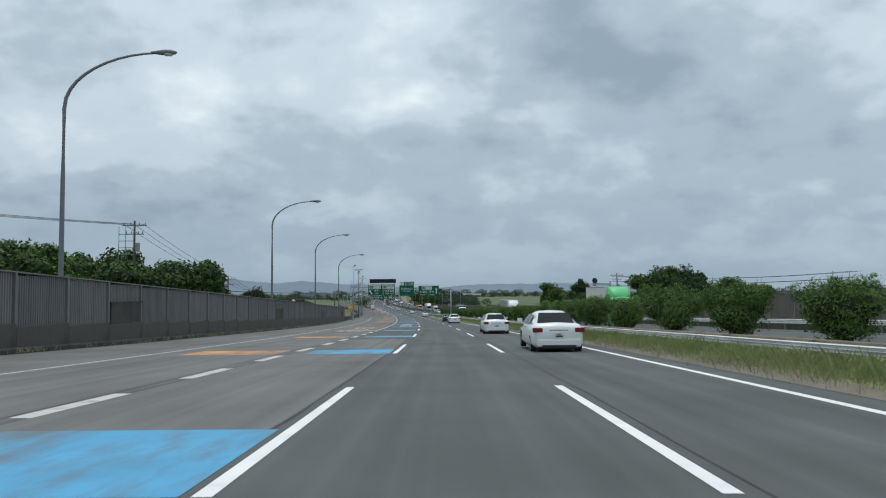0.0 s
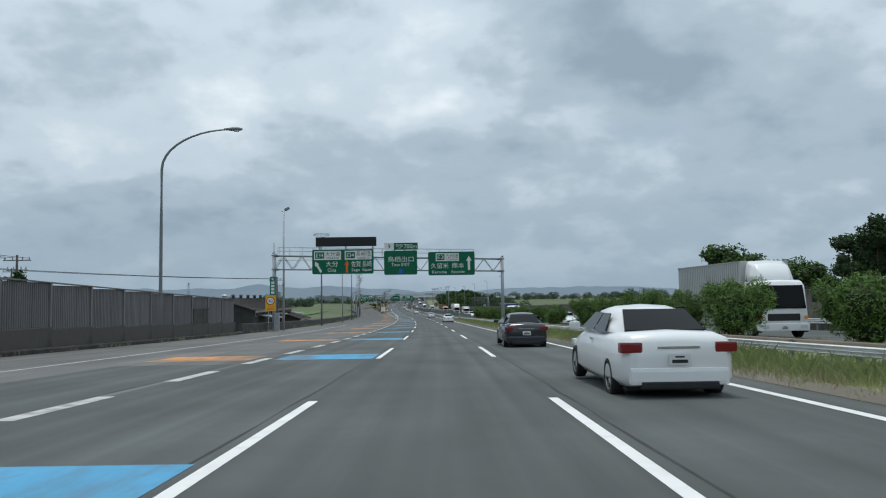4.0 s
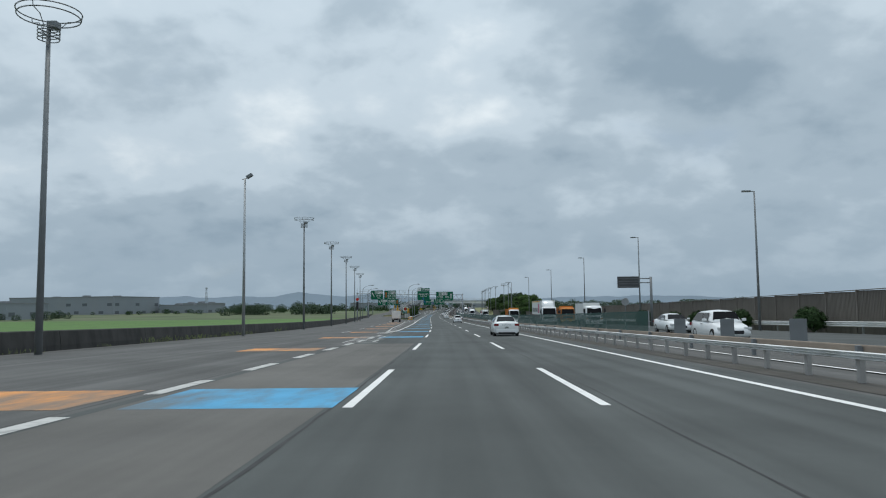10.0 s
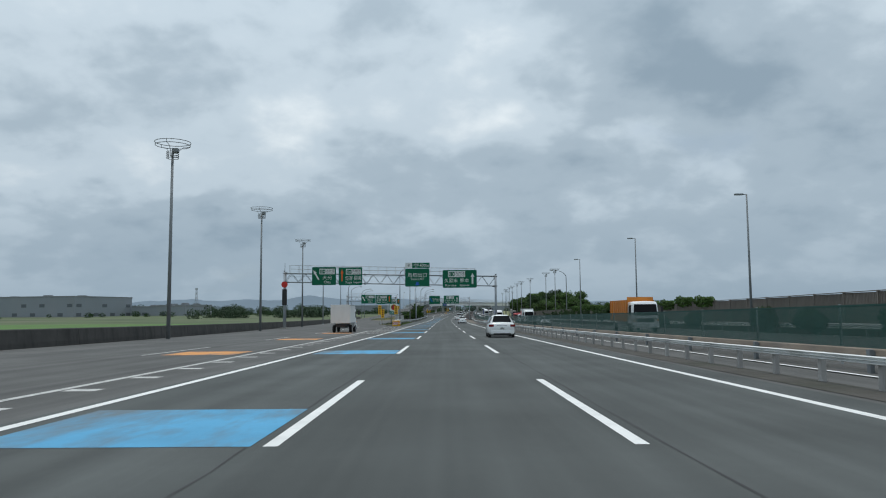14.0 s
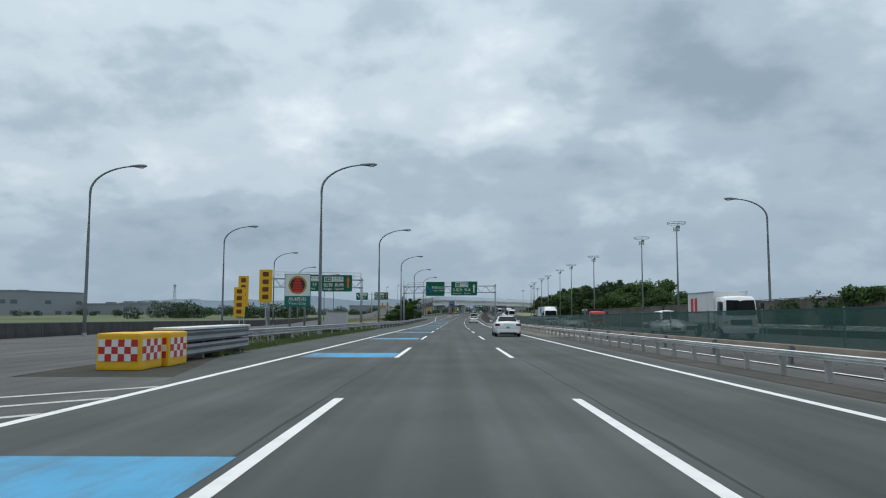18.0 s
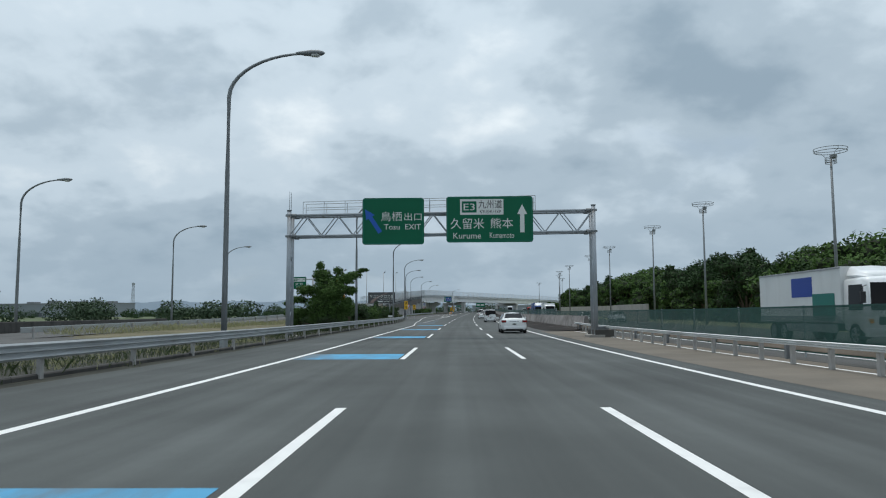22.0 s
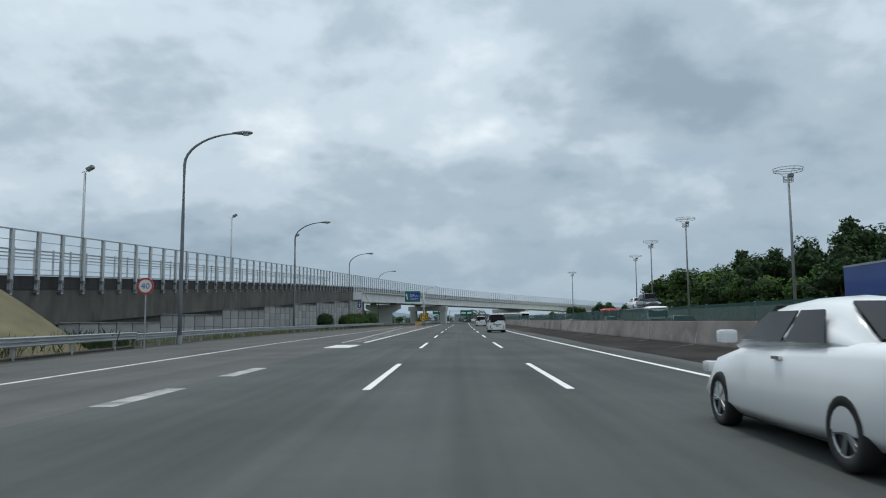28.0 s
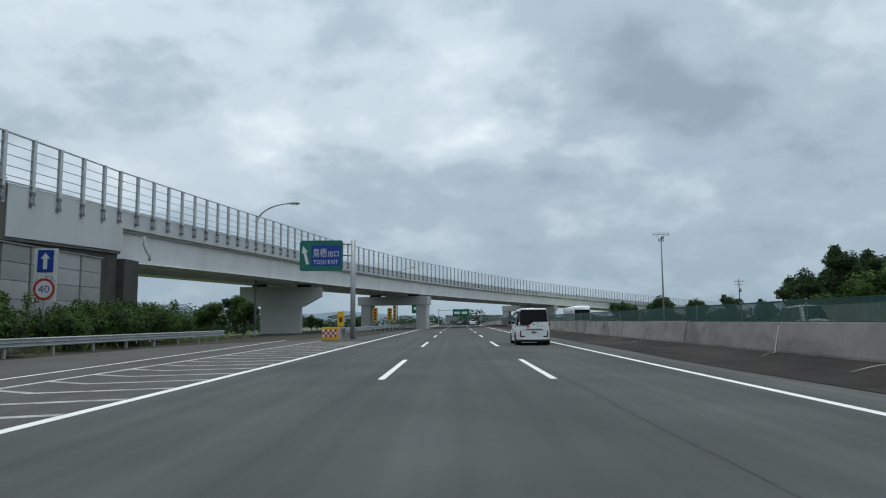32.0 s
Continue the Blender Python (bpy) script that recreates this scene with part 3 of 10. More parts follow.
def part(name, bm, mat, parent=None, label="", smooth=False):
    """Links a bmesh as one mesh object under a thing or a part."""
    me = bpy.data.meshes.new(name)
    bmesh.ops.recalc_face_normals(bm, faces=bm.faces)
    bm.to_mesh(me)
    bm.free()
    me.materials.append(mat)
    if smooth:
        me.polygons.foreach_set("use_smooth", [True] * len(me.polygons))
    return put(name, me, parent, None, label)


def thing(name, m, label="", category="", group="", kind=""):
    ob = new(name)
    ob.empty_display_size = 0.2
    ob.matrix_basis = m
    return tagged(ob, label, category, group, kind)


def box(bm, x0, x1, y0, y1, z0, z1, bevel=0.0):
    r = bmesh.ops.create_cube(bm, size=1.0, matrix=Matrix.Translation(((x0 + x1) / 2, (y0 + y1) / 2, (z0 + z1) / 2)) @ Matrix.Diagonal((x1 - x0, y1 - y0, z1 - z0, 1)))
    if bevel:
        es = list({e for v in r["verts"] for e in v.link_edges})
        bmesh.ops.bevel(bm, geom=es, offset=bevel, segments=2, profile=0.7, affect="EDGES")
    return bm


def boxed(*a, bevel=0.0):
    return box(bmesh.new(), *a, bevel=bevel)


def tube(bm, a, b, r0, r1=None, n=8):
    """A straight tapered tube between two places."""
    a, b = Vector(a), Vector(b)
    r1 = r0 if r1 is None else r1
    q = (b - a).to_track_quat("Z", "Y").to_matrix()
    rings = []
    for p, r in ((a, r0), (b, r1)):
        rings.append([bm.verts.new(p + q @ Vector((r * math.cos(k * math.tau / n), r * math.sin(k * math.tau / n), 0))) for k in range(n)])
    for k in range(n):
        bm.faces.new((rings[0][k], rings[0][(k + 1) % n], rings[1][(k + 1) % n], rings[1][k]))
    bm.faces.new(rings[0][::-1])
    bm.faces.new(rings[1])
    return bm


def pipe(bm, pts, rs, n=8):
    """A bent tube through places, with a radius at each."""
    pts = [Vector(p) for p in pts]
    if isinstance(rs, (int, float)):
        rs = [rs] * len(pts)
    rings = []
    for i, p in enumerate(pts):
        d = (pts[min(i + 1, len(pts) - 1)] - pts[max(i - 1, 0)]).normalized()
        q = d.to_track_quat("Z", "Y").to_matrix()
        rings.append([bm.verts.new(p + q @ Vector((rs[i] * math.cos(k * math.tau / n), rs[i] * math.sin(k * math.tau / n), 0))) for k in range(n)])
    for i in range(len(rings) - 1):
        for k in range(n):
            bm.faces.new((rings[i][k], rings[i][(k + 1) % n], rings[i + 1][(k + 1) % n], rings[i + 1][k]))
    bm.faces.new(rings[0][::-1])
    bm.faces.new(rings[-1])
    return bm


def loft(bm, rings, caps=True):
    rs = [[bm.verts.new(p) for p in ring] for ring in rings]
    n = len(rs[0])
    for a, b in zip(rs, rs[1:]):
        for k in range(n):
            bm.faces.new((a[k], a[(k + 1) % n], b[(k + 1) % n], b[k]))
    if caps:
        bm.faces.new(rs[0][::-1])
        bm.faces.new(rs[-1])
    return bm


def steps(s0, s1, step):
    n = max(1, math.ceil((s1 - s0) / step))
    return [s0 + (s1 - s0) * i / n for i in range(n + 1)]


def fn(*pairs):
    """A line through pairs of (s, value)."""
    xs, ys = [p[0] for p in pairs], [p[1] for p in pairs]
    return lambda s: float(np.interp(s, xs, ys))


def sheet(name, us, h, s0, s1, mat, step=10.0):
    """A flat sheet along the road between offsets that may be functions of s; uv is (u, s) in metres."""
    us = [u if callable(u) else (lambda s, u=u: u) for u in us]
    hs = [v if callable(v) else (lambda s, v=v: v) for v in (h if isinstance(h, (list, tuple)) else [h] * len(us))]
    vs, uv, fs = [], [], []
    ss = steps(s0, s1, step)
    n = len(us)
    for s in ss:
        for u, hh in zip(us, hs):
            vs.append(at(s, u(s), hh(s)))
            uv.append((u(s), s))
    for i in range(len(ss) - 1):
        for k in range(n - 1):
            fs.append((i * n + k, i * n + k + 1, (i + 1) * n + k + 1, (i + 1) * n + k))
    return mesh_from(name, vs, fs, mat, uv)


def run(name, profile, s0, s1, mat, step=5.0, offset=0.0, lift=0.0, closed=True, smooth=False):
    """A profile of (u, h) swept along the road."""
    off = offset if callable(offset) else (lambda s: offset)
    lif = lift if callable(lift) else (lambda s: lift)
    ss = steps(s0, s1, step)
    n = len(profile)
    vs = [at(s, u + off(s), h + lif(s)) for s in ss for u, h in profile]
    fs = []
    for i in range(len(ss) - 1):
        for k in range(n if closed else n - 1):
            k2 = (k + 1) % n
            fs.append((i * n + k, i * n + k2, (i + 1) * n + k2, (i + 1) * n + k))
    if closed:
        fs += [tuple(range(n))[::-1], tuple(range((len(ss) - 1) * n, len(ss) * n))]
    me = mesh_from(name, vs, fs, mat, smooth=smooth)
    bm = bmesh.new()
    bm.from_mesh(me)
    bmesh.ops.recalc_face_normals(bm, faces=bm.faces)
    bm.to_mesh(me)
    bm.free()
    return me


def structure(name, me, label, category):
    return tagged(new(name, me), label, category, kind="structure")


# ---- ground, land and pavements ----
LEFT_WALL = fn((-60, -16.2), (60, -16.3), (120, -16.9), (170, -17.3), (340, -19.0), (400, -20.6), (480, -25.0), (520, -27.5), (580, -31.0), (650, -35.0), (720, -40.0))


def land_height(s, u):
    left = min(max((-u - 40.0) / 14.0, 0.0), 1.0) if s > 470 else min(max((LEFT_WALL(s) - 1.0 - u) / 10.0, 0.0), 1.0)
    right = min(max((u - 29.0) / 14.0, 0.0), 1.0)
    return -0.35 - 1.7 * left - 1.2 * right


ss = [-300, -150, -60] + list(range(-40, 1101, 20)) + [1150, 1250, 1400, 1700, 2200, 3000, 4100]
us = [-1900, -1200, -700, -400, -250, -160, -100, -70, -56, -48, -40, -36, -32, -28, -24, -20, -17, -10, 0, 10, 20, 27, 30, 34, 38, 42, 46, 60, 90, 150, 250, 400, 700, 1200, 1900]
vs = [at(s, u, land_height(s, u)) for s in ss for u in us]
fs = [(i * len(us) + k, i * len(us) + k + 1, (i + 1) * len(us) + k + 1, (i + 1) * len(us) + k) for i in range(len(ss) - 1) for k in range(len(us) - 1)]
structure("ground", mesh_from("ground", vs, fs, M["ground"]), "green summer farmland and verges around the motorway", "ground")
field = mesh_from("rice_field", [at(s, u, land_height(s, u) + 0.5) for s in range(175, 661, 15) for u in (-330, -240, -160, -110, -80, -60, -52)],
                  [(i * 7 + k, i * 7 + k + 1, (i + 1) * 7 + k + 1, (i + 1) * 7 + k) for i in range(32) for k in range(6)], M["rice"])
tagged(new("rice_field", field), "bright green flooded rice field below the motorway", "rice field", kind="stuff")

gore_left = fn((316, -6.6), (322, -6.1), (330, -6.3), (345, -6.9), (420, -7.9), (472, -9.4))
main_left = fn((-60, -5.55), (470, -5.55), (482, -7.9), (540, -8.5), (600, -8.55), (660, -8.95), (680, -9.75), (700, -11.35), (742, -15.3), (760, -17.1), (775, -17.5), (805, -16.5), (845, -15.0), (852, -12.0), (870, -7.6), (1300, -7.6))
road = structure("road", sheet("road", [main_left, -3.6, -1.84, 0.0, 1.84, 3.6, 6.1], 0.0, -60, 1300, M["asphalt"], 5.0), "grey asphalt carriageway with white lane lines", "road")
structure("branch_road", sheet("branch_road", [LEFT_WALL, -13.0, -9.0, -5.55], 0.0, -60, 472, M["asphalt_old"], 5.0), "worn pale asphalt of the diverging lanes", "road")
structure("branch_road_2", sheet("branch_road", [lambda s: LEFT_WALL(s) + 0.2, lambda s: LEFT_WALL(s) + 8, fn((472, -9.4), (500, -11.5), (640, -19.0), (720, -27.0))], 0.0, 472, 720, M["asphalt_old"], 5.0),
          "worn asphalt of the branch curving away", "road")
structure("opposite_road", sheet("opposite_road", [fn((-60, 14.2), (230, 14.2), (250, 10.9), (1300, 10.9)), 17.0, 21.0, 25.6], 0.02, -60, 1300, M["asphalt"], 8.0),
          "grey asphalt carriageway of the oncoming traffic", "road")
structure("verge_right", sheet("verge", [6.1, 7.0, 8.4, 10.0, 14.2], [0.01, 0.06, 0.09, 0.1, 0.05], -60, 243, M["verge"], 5.0), "grassy central reservation with dusty edges", "verge")
structure("verge_right_edge", sheet("verge", [6.0, 6.25, 6.6], [0.006, 0.03, 0.065], -60, 246, M["soil"], 3.0), "dusty gravel edge between the carriageway and the grass", "verge")
structure("verge_right_2", sheet("verge", [6.1, 7.0, 7.6, 9.0, 10.9], [0.0, -0.01, -0.03, 0.0, 0.02], 243, 1300, M["asphalt_old"], 5.0), "worn paved strip of the central reservation", "verge")
structure("verge_right_3", sheet("verge", [6.3, 6.75, 7.25], [0.006, 0.02, 0.006], 246, 506, M["soil_dark"], 5.0), "dusty soil strip below the guardrail", "verge")
structure("verge_left", sheet("verge", [fn((472, -9.3), (500, -11.4), (640, -18.9), (720, -27), (745, -20), (1000, -20)), fn((472, -8.5), (500, -9.0), (640, -10), (690, -11.4), (720, -14.2), (747, -17.0), (770, -18.2), (830, -17), (852, -14), (880, -11), (1000, -11)),
                                          main_left], [fn((472, 0.003), (479, 0.02)), fn((472, 0.004), (479, 0.06)), 0.0], 472, 1000, M["weeds"], 5.0), "dark gravelly verge with patchy grass beside the carriageway", "verge")
structure("verge_far_right", sheet("verge", [25.6, 27.5, 36, 46], [0.0, -0.1, 0.0, -0.8], -60, 1300, M["verge"], 10.0), "grass strip beyond the oncoming lanes", "verge")

# patches of older surface, repaired strips and the sealed joints beside the lane lines
for s0, s1, u0, u1, key in ((251, 288, -5.3, -2.15, "asphalt_patch"), (-20, 36, -5.4, -2.1, "asphalt_old"), (100, 118, -9.2, -5.8, "asphalt"), (205, 232, -9.2, -5.8, "asphalt_patch")):
    put("asphalt_patch", sheet("asphalt_patch", [u0, u1], 0.002, s0, s1, M[key], 5.0), road, label="repaired patch of paler asphalt")


def wobble_strip(name, u, w, s0, s1, mat, h, jitter, step=0.8):
    vs, fs, uv = [], [], []
    ss = steps(s0, s1, step)
    for s in ss:
        c = u + jitter * (noise.noise(Vector((s * 0.25, u, 0))) + 0.5 * noise.noise(Vector((s * 1.3, u, 4))))
        half = w * (0.55 + 0.95 * noise.noise(Vector((s * 0.4, u, 9))))
        half = max(half, 0.006)
        vs += [at(s, c - half, h), at(s, c + half, h)]
        uv += [(c - half, s), (c + half, s)]
    for i in range(len(ss) - 1):
        fs.append((2 * i, 2 * i + 1, 2 * i + 3, 2 * i + 2))
    return mesh_from(name, vs, fs, mat, uv)


for u, w, a, b in ((-2.06, 0.035, -20, 545), (2.08, 0.028, -20, 500), (2.10, 0.020, 725, 870), (-5.75, 0.03, -20, 300)):
    put("sealed_joint", wobble_strip("sealed_joint", u, w, a, b, M["seal"], 0.0025, 0.06), road, label="dark sealed joint between the lanes")

# ---- painted lines ----
LINE = 0.004


def mark(name, u0, u1, s0, s1, mat, parent, h=LINE, step=4.0, label=""):
    return put(name, sheet(name, [u0, u1], h, s0, s1, mat, step), parent, label=label)


for k in range(-1, 62):
    for u in (-1.838, 1.838):
        mark("lane_dash", u - 0.075, u + 0.075, 20.0 * k, 20.0 * k + 8.0, M["paint"], road)
    if k <= 32 and k != 14:
        mark("blue_guide_panel", -5.05 + 0.1 * math.sin(k * 7.1), -2.0 + 0.06 * math.sin(k * 3.7), 20.0 * k, 20.0 * k + 3.1, M["paint_blue"], road)
    elif 32 < k <= 34:
        mark("blue_guide_panel", -6.4, -3.0 - 0.4 * (k - 31), 20.0 * k, 20.0 * k + 4.0, M["paint_blue_worn"], road, label="faded blue guide panel")
    if k <= 21:
        sh = 0.0 if k < 16 else -0.35 * (k - 15)
        mark("orange_guide_panel", -9.2 + sh, -5.95 + sh + (0.0 if k < 16 else -0.6), 20.0 * k, 20.0 * k + 3.0, M["paint_orange"], road)
mark("edge_line", 5.17, 5.35, -60, 1250, M["paint"], road, step=8.0, label="continuous white edge line")
for k in range(-4, 52):
    mark("short_dash", -5.68, -5.38, 6.0 * k - 1.8, 6.0 * k + 1.2, M["paint_worn"], road, label="short worn white dash")
mark("gore_line", -5.38, -5.20, 324, 641, M["paint"], road, label="solid white line beside the gore")
mark("gore_line", lambda s: gore_left(s) - 0.10, lambda s: gore_left(s) + 0.08, 322, 432, M["paint_worn"], road, label="worn solid white line beside the gore")
mark("gore_nose", lambda q: gore_left(q) - 0.1, -5.3, 322.6, 325.2, M["paint_used"], road, step=1.0, label="worn white nose of the gore")
for u0, u1, s0, s1 in ((-6.50, -6.36, 314.8, 318.6), (-6.20, -6.08, 314.8, 318.7), (-5.95, -5.45, 315.0, 318.6), (-5.34, -5.22, 314.9, 318.8)):
    mark("lane_lettering", u0, u1, s0, s1, M["paint_worn"], road, label="worn white road lettering")
def chevron(left, right, s0, kink, back, ahead, parent, wide=0.30, key="paint_worn"):
    """One worn hatching stripe: a short stroke from the left line, a kink, and a long stroke to the right line."""
    ul = left(s0)
    pts = [(ul + 0.05, s0), (ul + kink, s0 - back), (right, s0 - back + ahead)]
    vs, fs, uv = [], [], []
    for i in range(2):
        (ua, sa), (ub, sb) = pts[i], pts[i + 1]
        o = len(vs)
        w = wide * (0.9 if i == 0 else 1.0)
        for u, s in ((ua, sa), (ub, sb)):
            vs += [at(s - w / 2, u, LINE + 0.002 * i), at(s + w / 2, u, LINE + 0.002 * i)]
            uv += [(u, s - w / 2), (u, s + w / 2)]
        fs.append((o, o + 2, o + 3, o + 1))
    put("hatching_stripe", mesh_from("hatching_stripe", vs, fs, M[key], uv), parent, label="worn white hatching stripe")


s = 327.0
while s < 420:
    w = gore_left(s)
    mark("gore_bar", w + 0.15, min(-5.45, w + 0.75), s, s + 0.45, M["paint_worn"], road, label="worn white hatching tick")
    s += 3.0
while s < 470:
    chevron(gore_left, -5.40, s, 1.6, 1.5, 2.6, road)
    s += 1.95
mark("branch_edge_line", fn((-60, -10.3), (40, -10.5), (170, -12.2), (300, -13.8), (470, -20.0)), fn((-60, -10.15), (40, -10.35), (170, -12.05), (300, -13.65), (470, -19.85)), -40, 214, M["paint_worn"], road, label="worn white edge line of the branch")
for k in range(16, 24):
    mark("branch_dash", gore_left(20 * k) - 4.0, gore_left(20 * k) - 3.85, 20.0 * k, 20.0 * k + 8, M["paint_worn"], road)
# exit lane: dashes, then a second gore with hatching
for k in range(11):
    mark("exit_dash", -5.65, -5.27, 657.0 + 6 * k + 6.5, 660.0 + 6 * k + 6.5, M["paint_faint"], road, label="short faint white dash of the exit lane")
mark("exit_edge_line", fn((640, -5.3), (668, -6.95), (690, -7.85), (720, -9.5), (747, -10.5), (770, -10.6), (820, -10.4), (900, -13.5)), fn((640, -5.15), (668, -6.8), (690, -7.7), (720, -9.35), (747, -10.35), (770, -10.45), (820, -10.25), (900, -13.35)), 640, 880, M["paint_used"], road)
put("asphalt_patch", sheet("asphalt_patch", [lambda s: main_left(s) + 0.02, -9.5, -5.6], 0.002, 712, 851, M["asphalt_exit"], 5.0), road, label="paler worn asphalt of the exit lane")
exit_gore = fn((741, -6.6), (760, -7.0), (818, -9.0), (850, -8.9))
mark("exit_gore_nose", -6.45, -5.2, 741, 745.2, M["paint_used"], road, label="solid white nose of the exit gore")
mark("exit_gore_line", -5.58, -5.38, 749, 1250, M["paint"], road)
mark("exit_gore_line", lambda s: exit_gore(s) - 0.08, lambda s: exit_gore(s) + 0.07, 749, 852, M["paint_worn"], road)
s = 752.0
while s < 850:
    w = exit_gore(s)
    chevron(exit_gore, -5.60, s, min(1.25, -5.6 - w - 0.4), 0.7, 0.9, road, 0.27, "paint_faint")
    s += 2.0
# lane names painted on the lanes, too worn to read: strokes along and across the lane
def road_character(s0, u0, long_, wide, seed):
    r_ = random.Random(seed)
    for i in range(3):
        u = u0 - wide / 2 + wide * (i + 0.15) / 2.6
        a = s0 + long_ * r_.uniform(0.0, 0.25)
        mark("lane_lettering", u - 0.06, u + 0.06, a, s0 + long_ * r_.uniform(0.7, 1.0), M["paint_worn"], road, label="worn white road lettering")
    for i in range(3):
        a = s0 + long_ * (0.08 + 0.38 * i)
        mark("lane_lettering", u0 - wide / 2 * r_.uniform(0.7, 1.0), u0 + wide / 2 * r_.uniform(0.7, 1.0), a, a + 0.34, M["paint_worn"], road, h=LINE + 0.004, label="worn white road lettering")


for i, (s0, u0) in enumerate(((57, -7.6), (64, -7.6), (71, -7.6), (290, -5.3), (298, -5.6))):
    road_character(s0, u0, 6.0 if i < 3 else 7.2, 2.1, i)
opp = bpy.data.objects["opposite_road"]
mark("edge_line", fn((-60, 14.5), (230, 14.5), (250, 11.3), (1300, 11.3)), fn((-60, 14.66), (230, 14.66), (250, 11.46), (1300, 11.46)), -60, 1250, M["paint"], opp, h=0.026, step=8)
mark("median_line", 8.62, 8.76, 243, 640, M["paint"], road, h=0.02, step=8, label="white line along the central reservation")

# ---- guardrails ----
BEAM = [(-0.035, -0.17), (0.0, -0.17), (0.03, -0.13), (-0.03, -0.07), (-0.03, -0.03), (0.035, 0.0), (-0.03, 0.03), (-0.03, 0.07), (0.03, 0.13), (0.0, 0.17), (-0.035, 0.17), (-0.045, 0.13), (-0.045, -0.13)]


def guardrail(s0, s1, u, beam_h, side, mat, post_mat, gap, label, post_from=-0.3, lift=0.0, group="guardrails", slim=1.0):
    """Corrugated steel beam on posts. side: 1 if the beam faces the right, -1 the left."""
    uf = u if callable(u) else (lambda s: u)
    lf = lift if callable(lift) else (lambda s: lift)
    base = thing("guardrail", Matrix.Translation(at((s0 + s1) / 2, uf((s0 + s1) / 2))), label, "guardrail", group)
    inv = base.matrix_basis.inverted()
    prof = [(side * a, b * slim + beam_h) for a, b in BEAM]
    seg = 40.0
    n = max(1, round((s1 - s0) / seg))
    for i in range(n):
        a, b = s0 + (s1 - s0) * i / n, s0 + (s1 - s0) * (i + 1) / n
        me = run("beam", prof, a - 0.03, b + 0.03, mat, 4.0, uf, lf)
        me.transform(inv)
        put("beam", me, base)
    bm = boxed(-0.05, 0.05, -0.07, 0.07, post_from, beam_h + 0.15 * slim, bevel=0.012)
    box(bm, min(0, side * 0.10), max(0, side * 0.10), -0.04, 0.04, beam_h - 0.1 * slim, beam_h + 0.1 * slim)
    pm = bpy.data.meshes.new("post")
    bm.to_mesh(pm)
    bm.free()
    pm.materials.append(post_mat)
    s = s0 + 1.0
    while s < s1:
        put("post", pm, base, inv @ spot(s, uf(s) - side * 0.14, lf(s)))
        s += gap
    return base


guardrail(-10, 246, fn((-10, 8.2), (230, 8.1), (246, 7.4)), 0.48, -1, M["rail"], M["steel_dark"], 4.0, "white steel guardrail standing in tall grass", slim=0.6)
guardrail(246, 618, fn((246, 6.95), (520, 7.15), (545, 7.7), (570, 8.35), (604, 8.5), (618, 9.3)), 0.51, -1, M["rail"], M["post"], 2.0, "pale galvanised guardrail on short square posts", slim=0.42, lift=fn((530, 0.0), (570, 0.07)))
guardrail(-10, 617, fn((-10, 10.0), (230, 9.9), (250, 9.4), (617, 9.4)), 0.42, 1, M["rail_brown"], M["steel_dark"], 6.0, "rust-brown guardrail facing the oncoming lanes", slim=0.7)
guardrail(482, 742, fn((482, -8.5), (540, -8.75), (600, -8.8), (660, -9.2), (680, -10.0), (700, -11.6), (742, -15.6)), 0.62, 1, M["rail_grey"], M["post"], 4.5, "grey galvanised guardrail along the verge")
guardrail(742, 852, fn((742, -15.6), (760, -17.4), (775, -17.8), (805, -16.8), (852, -15.2)), 0.55, 1, M["rail_grey"], M["post"], 3.0, "weathered guardrail below the ramp wall")
guardrail(858, 1100, fn((858, -8.2), (880, -8.2), (1100, -8.2)), 0.6, 1, M["rail_grey"], M["post"], 5.0, "grey guardrail beyond the exit nose")
guardrail(-10, 560, 26.2, 0.62, -1, M["rail"], M["steel_dark"], 6.0, "white guardrail in front of the far noise wall")

KERB_U = fn((482, -8.72), (540, -8.97), (600, -9.02), (660, -9.42), (680, -10.22), (700, -11.82), (742, -15.8))
kerb = thing("kerb", Matrix.Translation(at(610, KERB_U(610))), "low black weathered kerb below the guardrail", "kerb", kind="structure")
inv = kerb.matrix_basis.inverted()
for a in range(482, 742, 10):
    me = run("kerb_stone", [(-0.10, -0.2), (0.10, -0.2), (0.09, 0.10), (0.06, 0.13), (-0.10, 0.13)], a + 0.01, a + 9.99, M["kerb_black"], 5.0, KERB_U)
    me.transform(inv)
    put("kerb_stone", me, kerb)

# ---- noise walls, parapets and concrete barriers ----
def ribbed_panel(w, h, mat, pitch=0.165, depth=0.05):
    vs, fs = [], []
    xs = []
    n = int(w / pitch)
    for i in range(n):
        x = -w / 2 + i * w / n
        d = w / n
        xs += [(x, 0.0), (x + 0.40 * d, 0.0), (x + 0.5 * d, depth), (x + 0.9 * d, depth)]
    xs.append((w / 2, 0.0))
    for z in (0.0, h):
        vs += [(x, y, z) for x, y in xs]
    k = len(xs)
    fs = [(i, i + 1, k + i + 1, k + i) for i in range(k - 1)]
    b = len(vs)
    vs += [(-w / 2, 0.09, 0), (w / 2, 0.09, 0), (w / 2, 0.09, h), (-w / 2, 0.09, h)]
    fs += [(b + 1, b, b + 3, b + 2), tuple(range(k, 2 * k)) + (b + 2, b + 3)]
    return mesh_from("panel", vs, fs, mat)


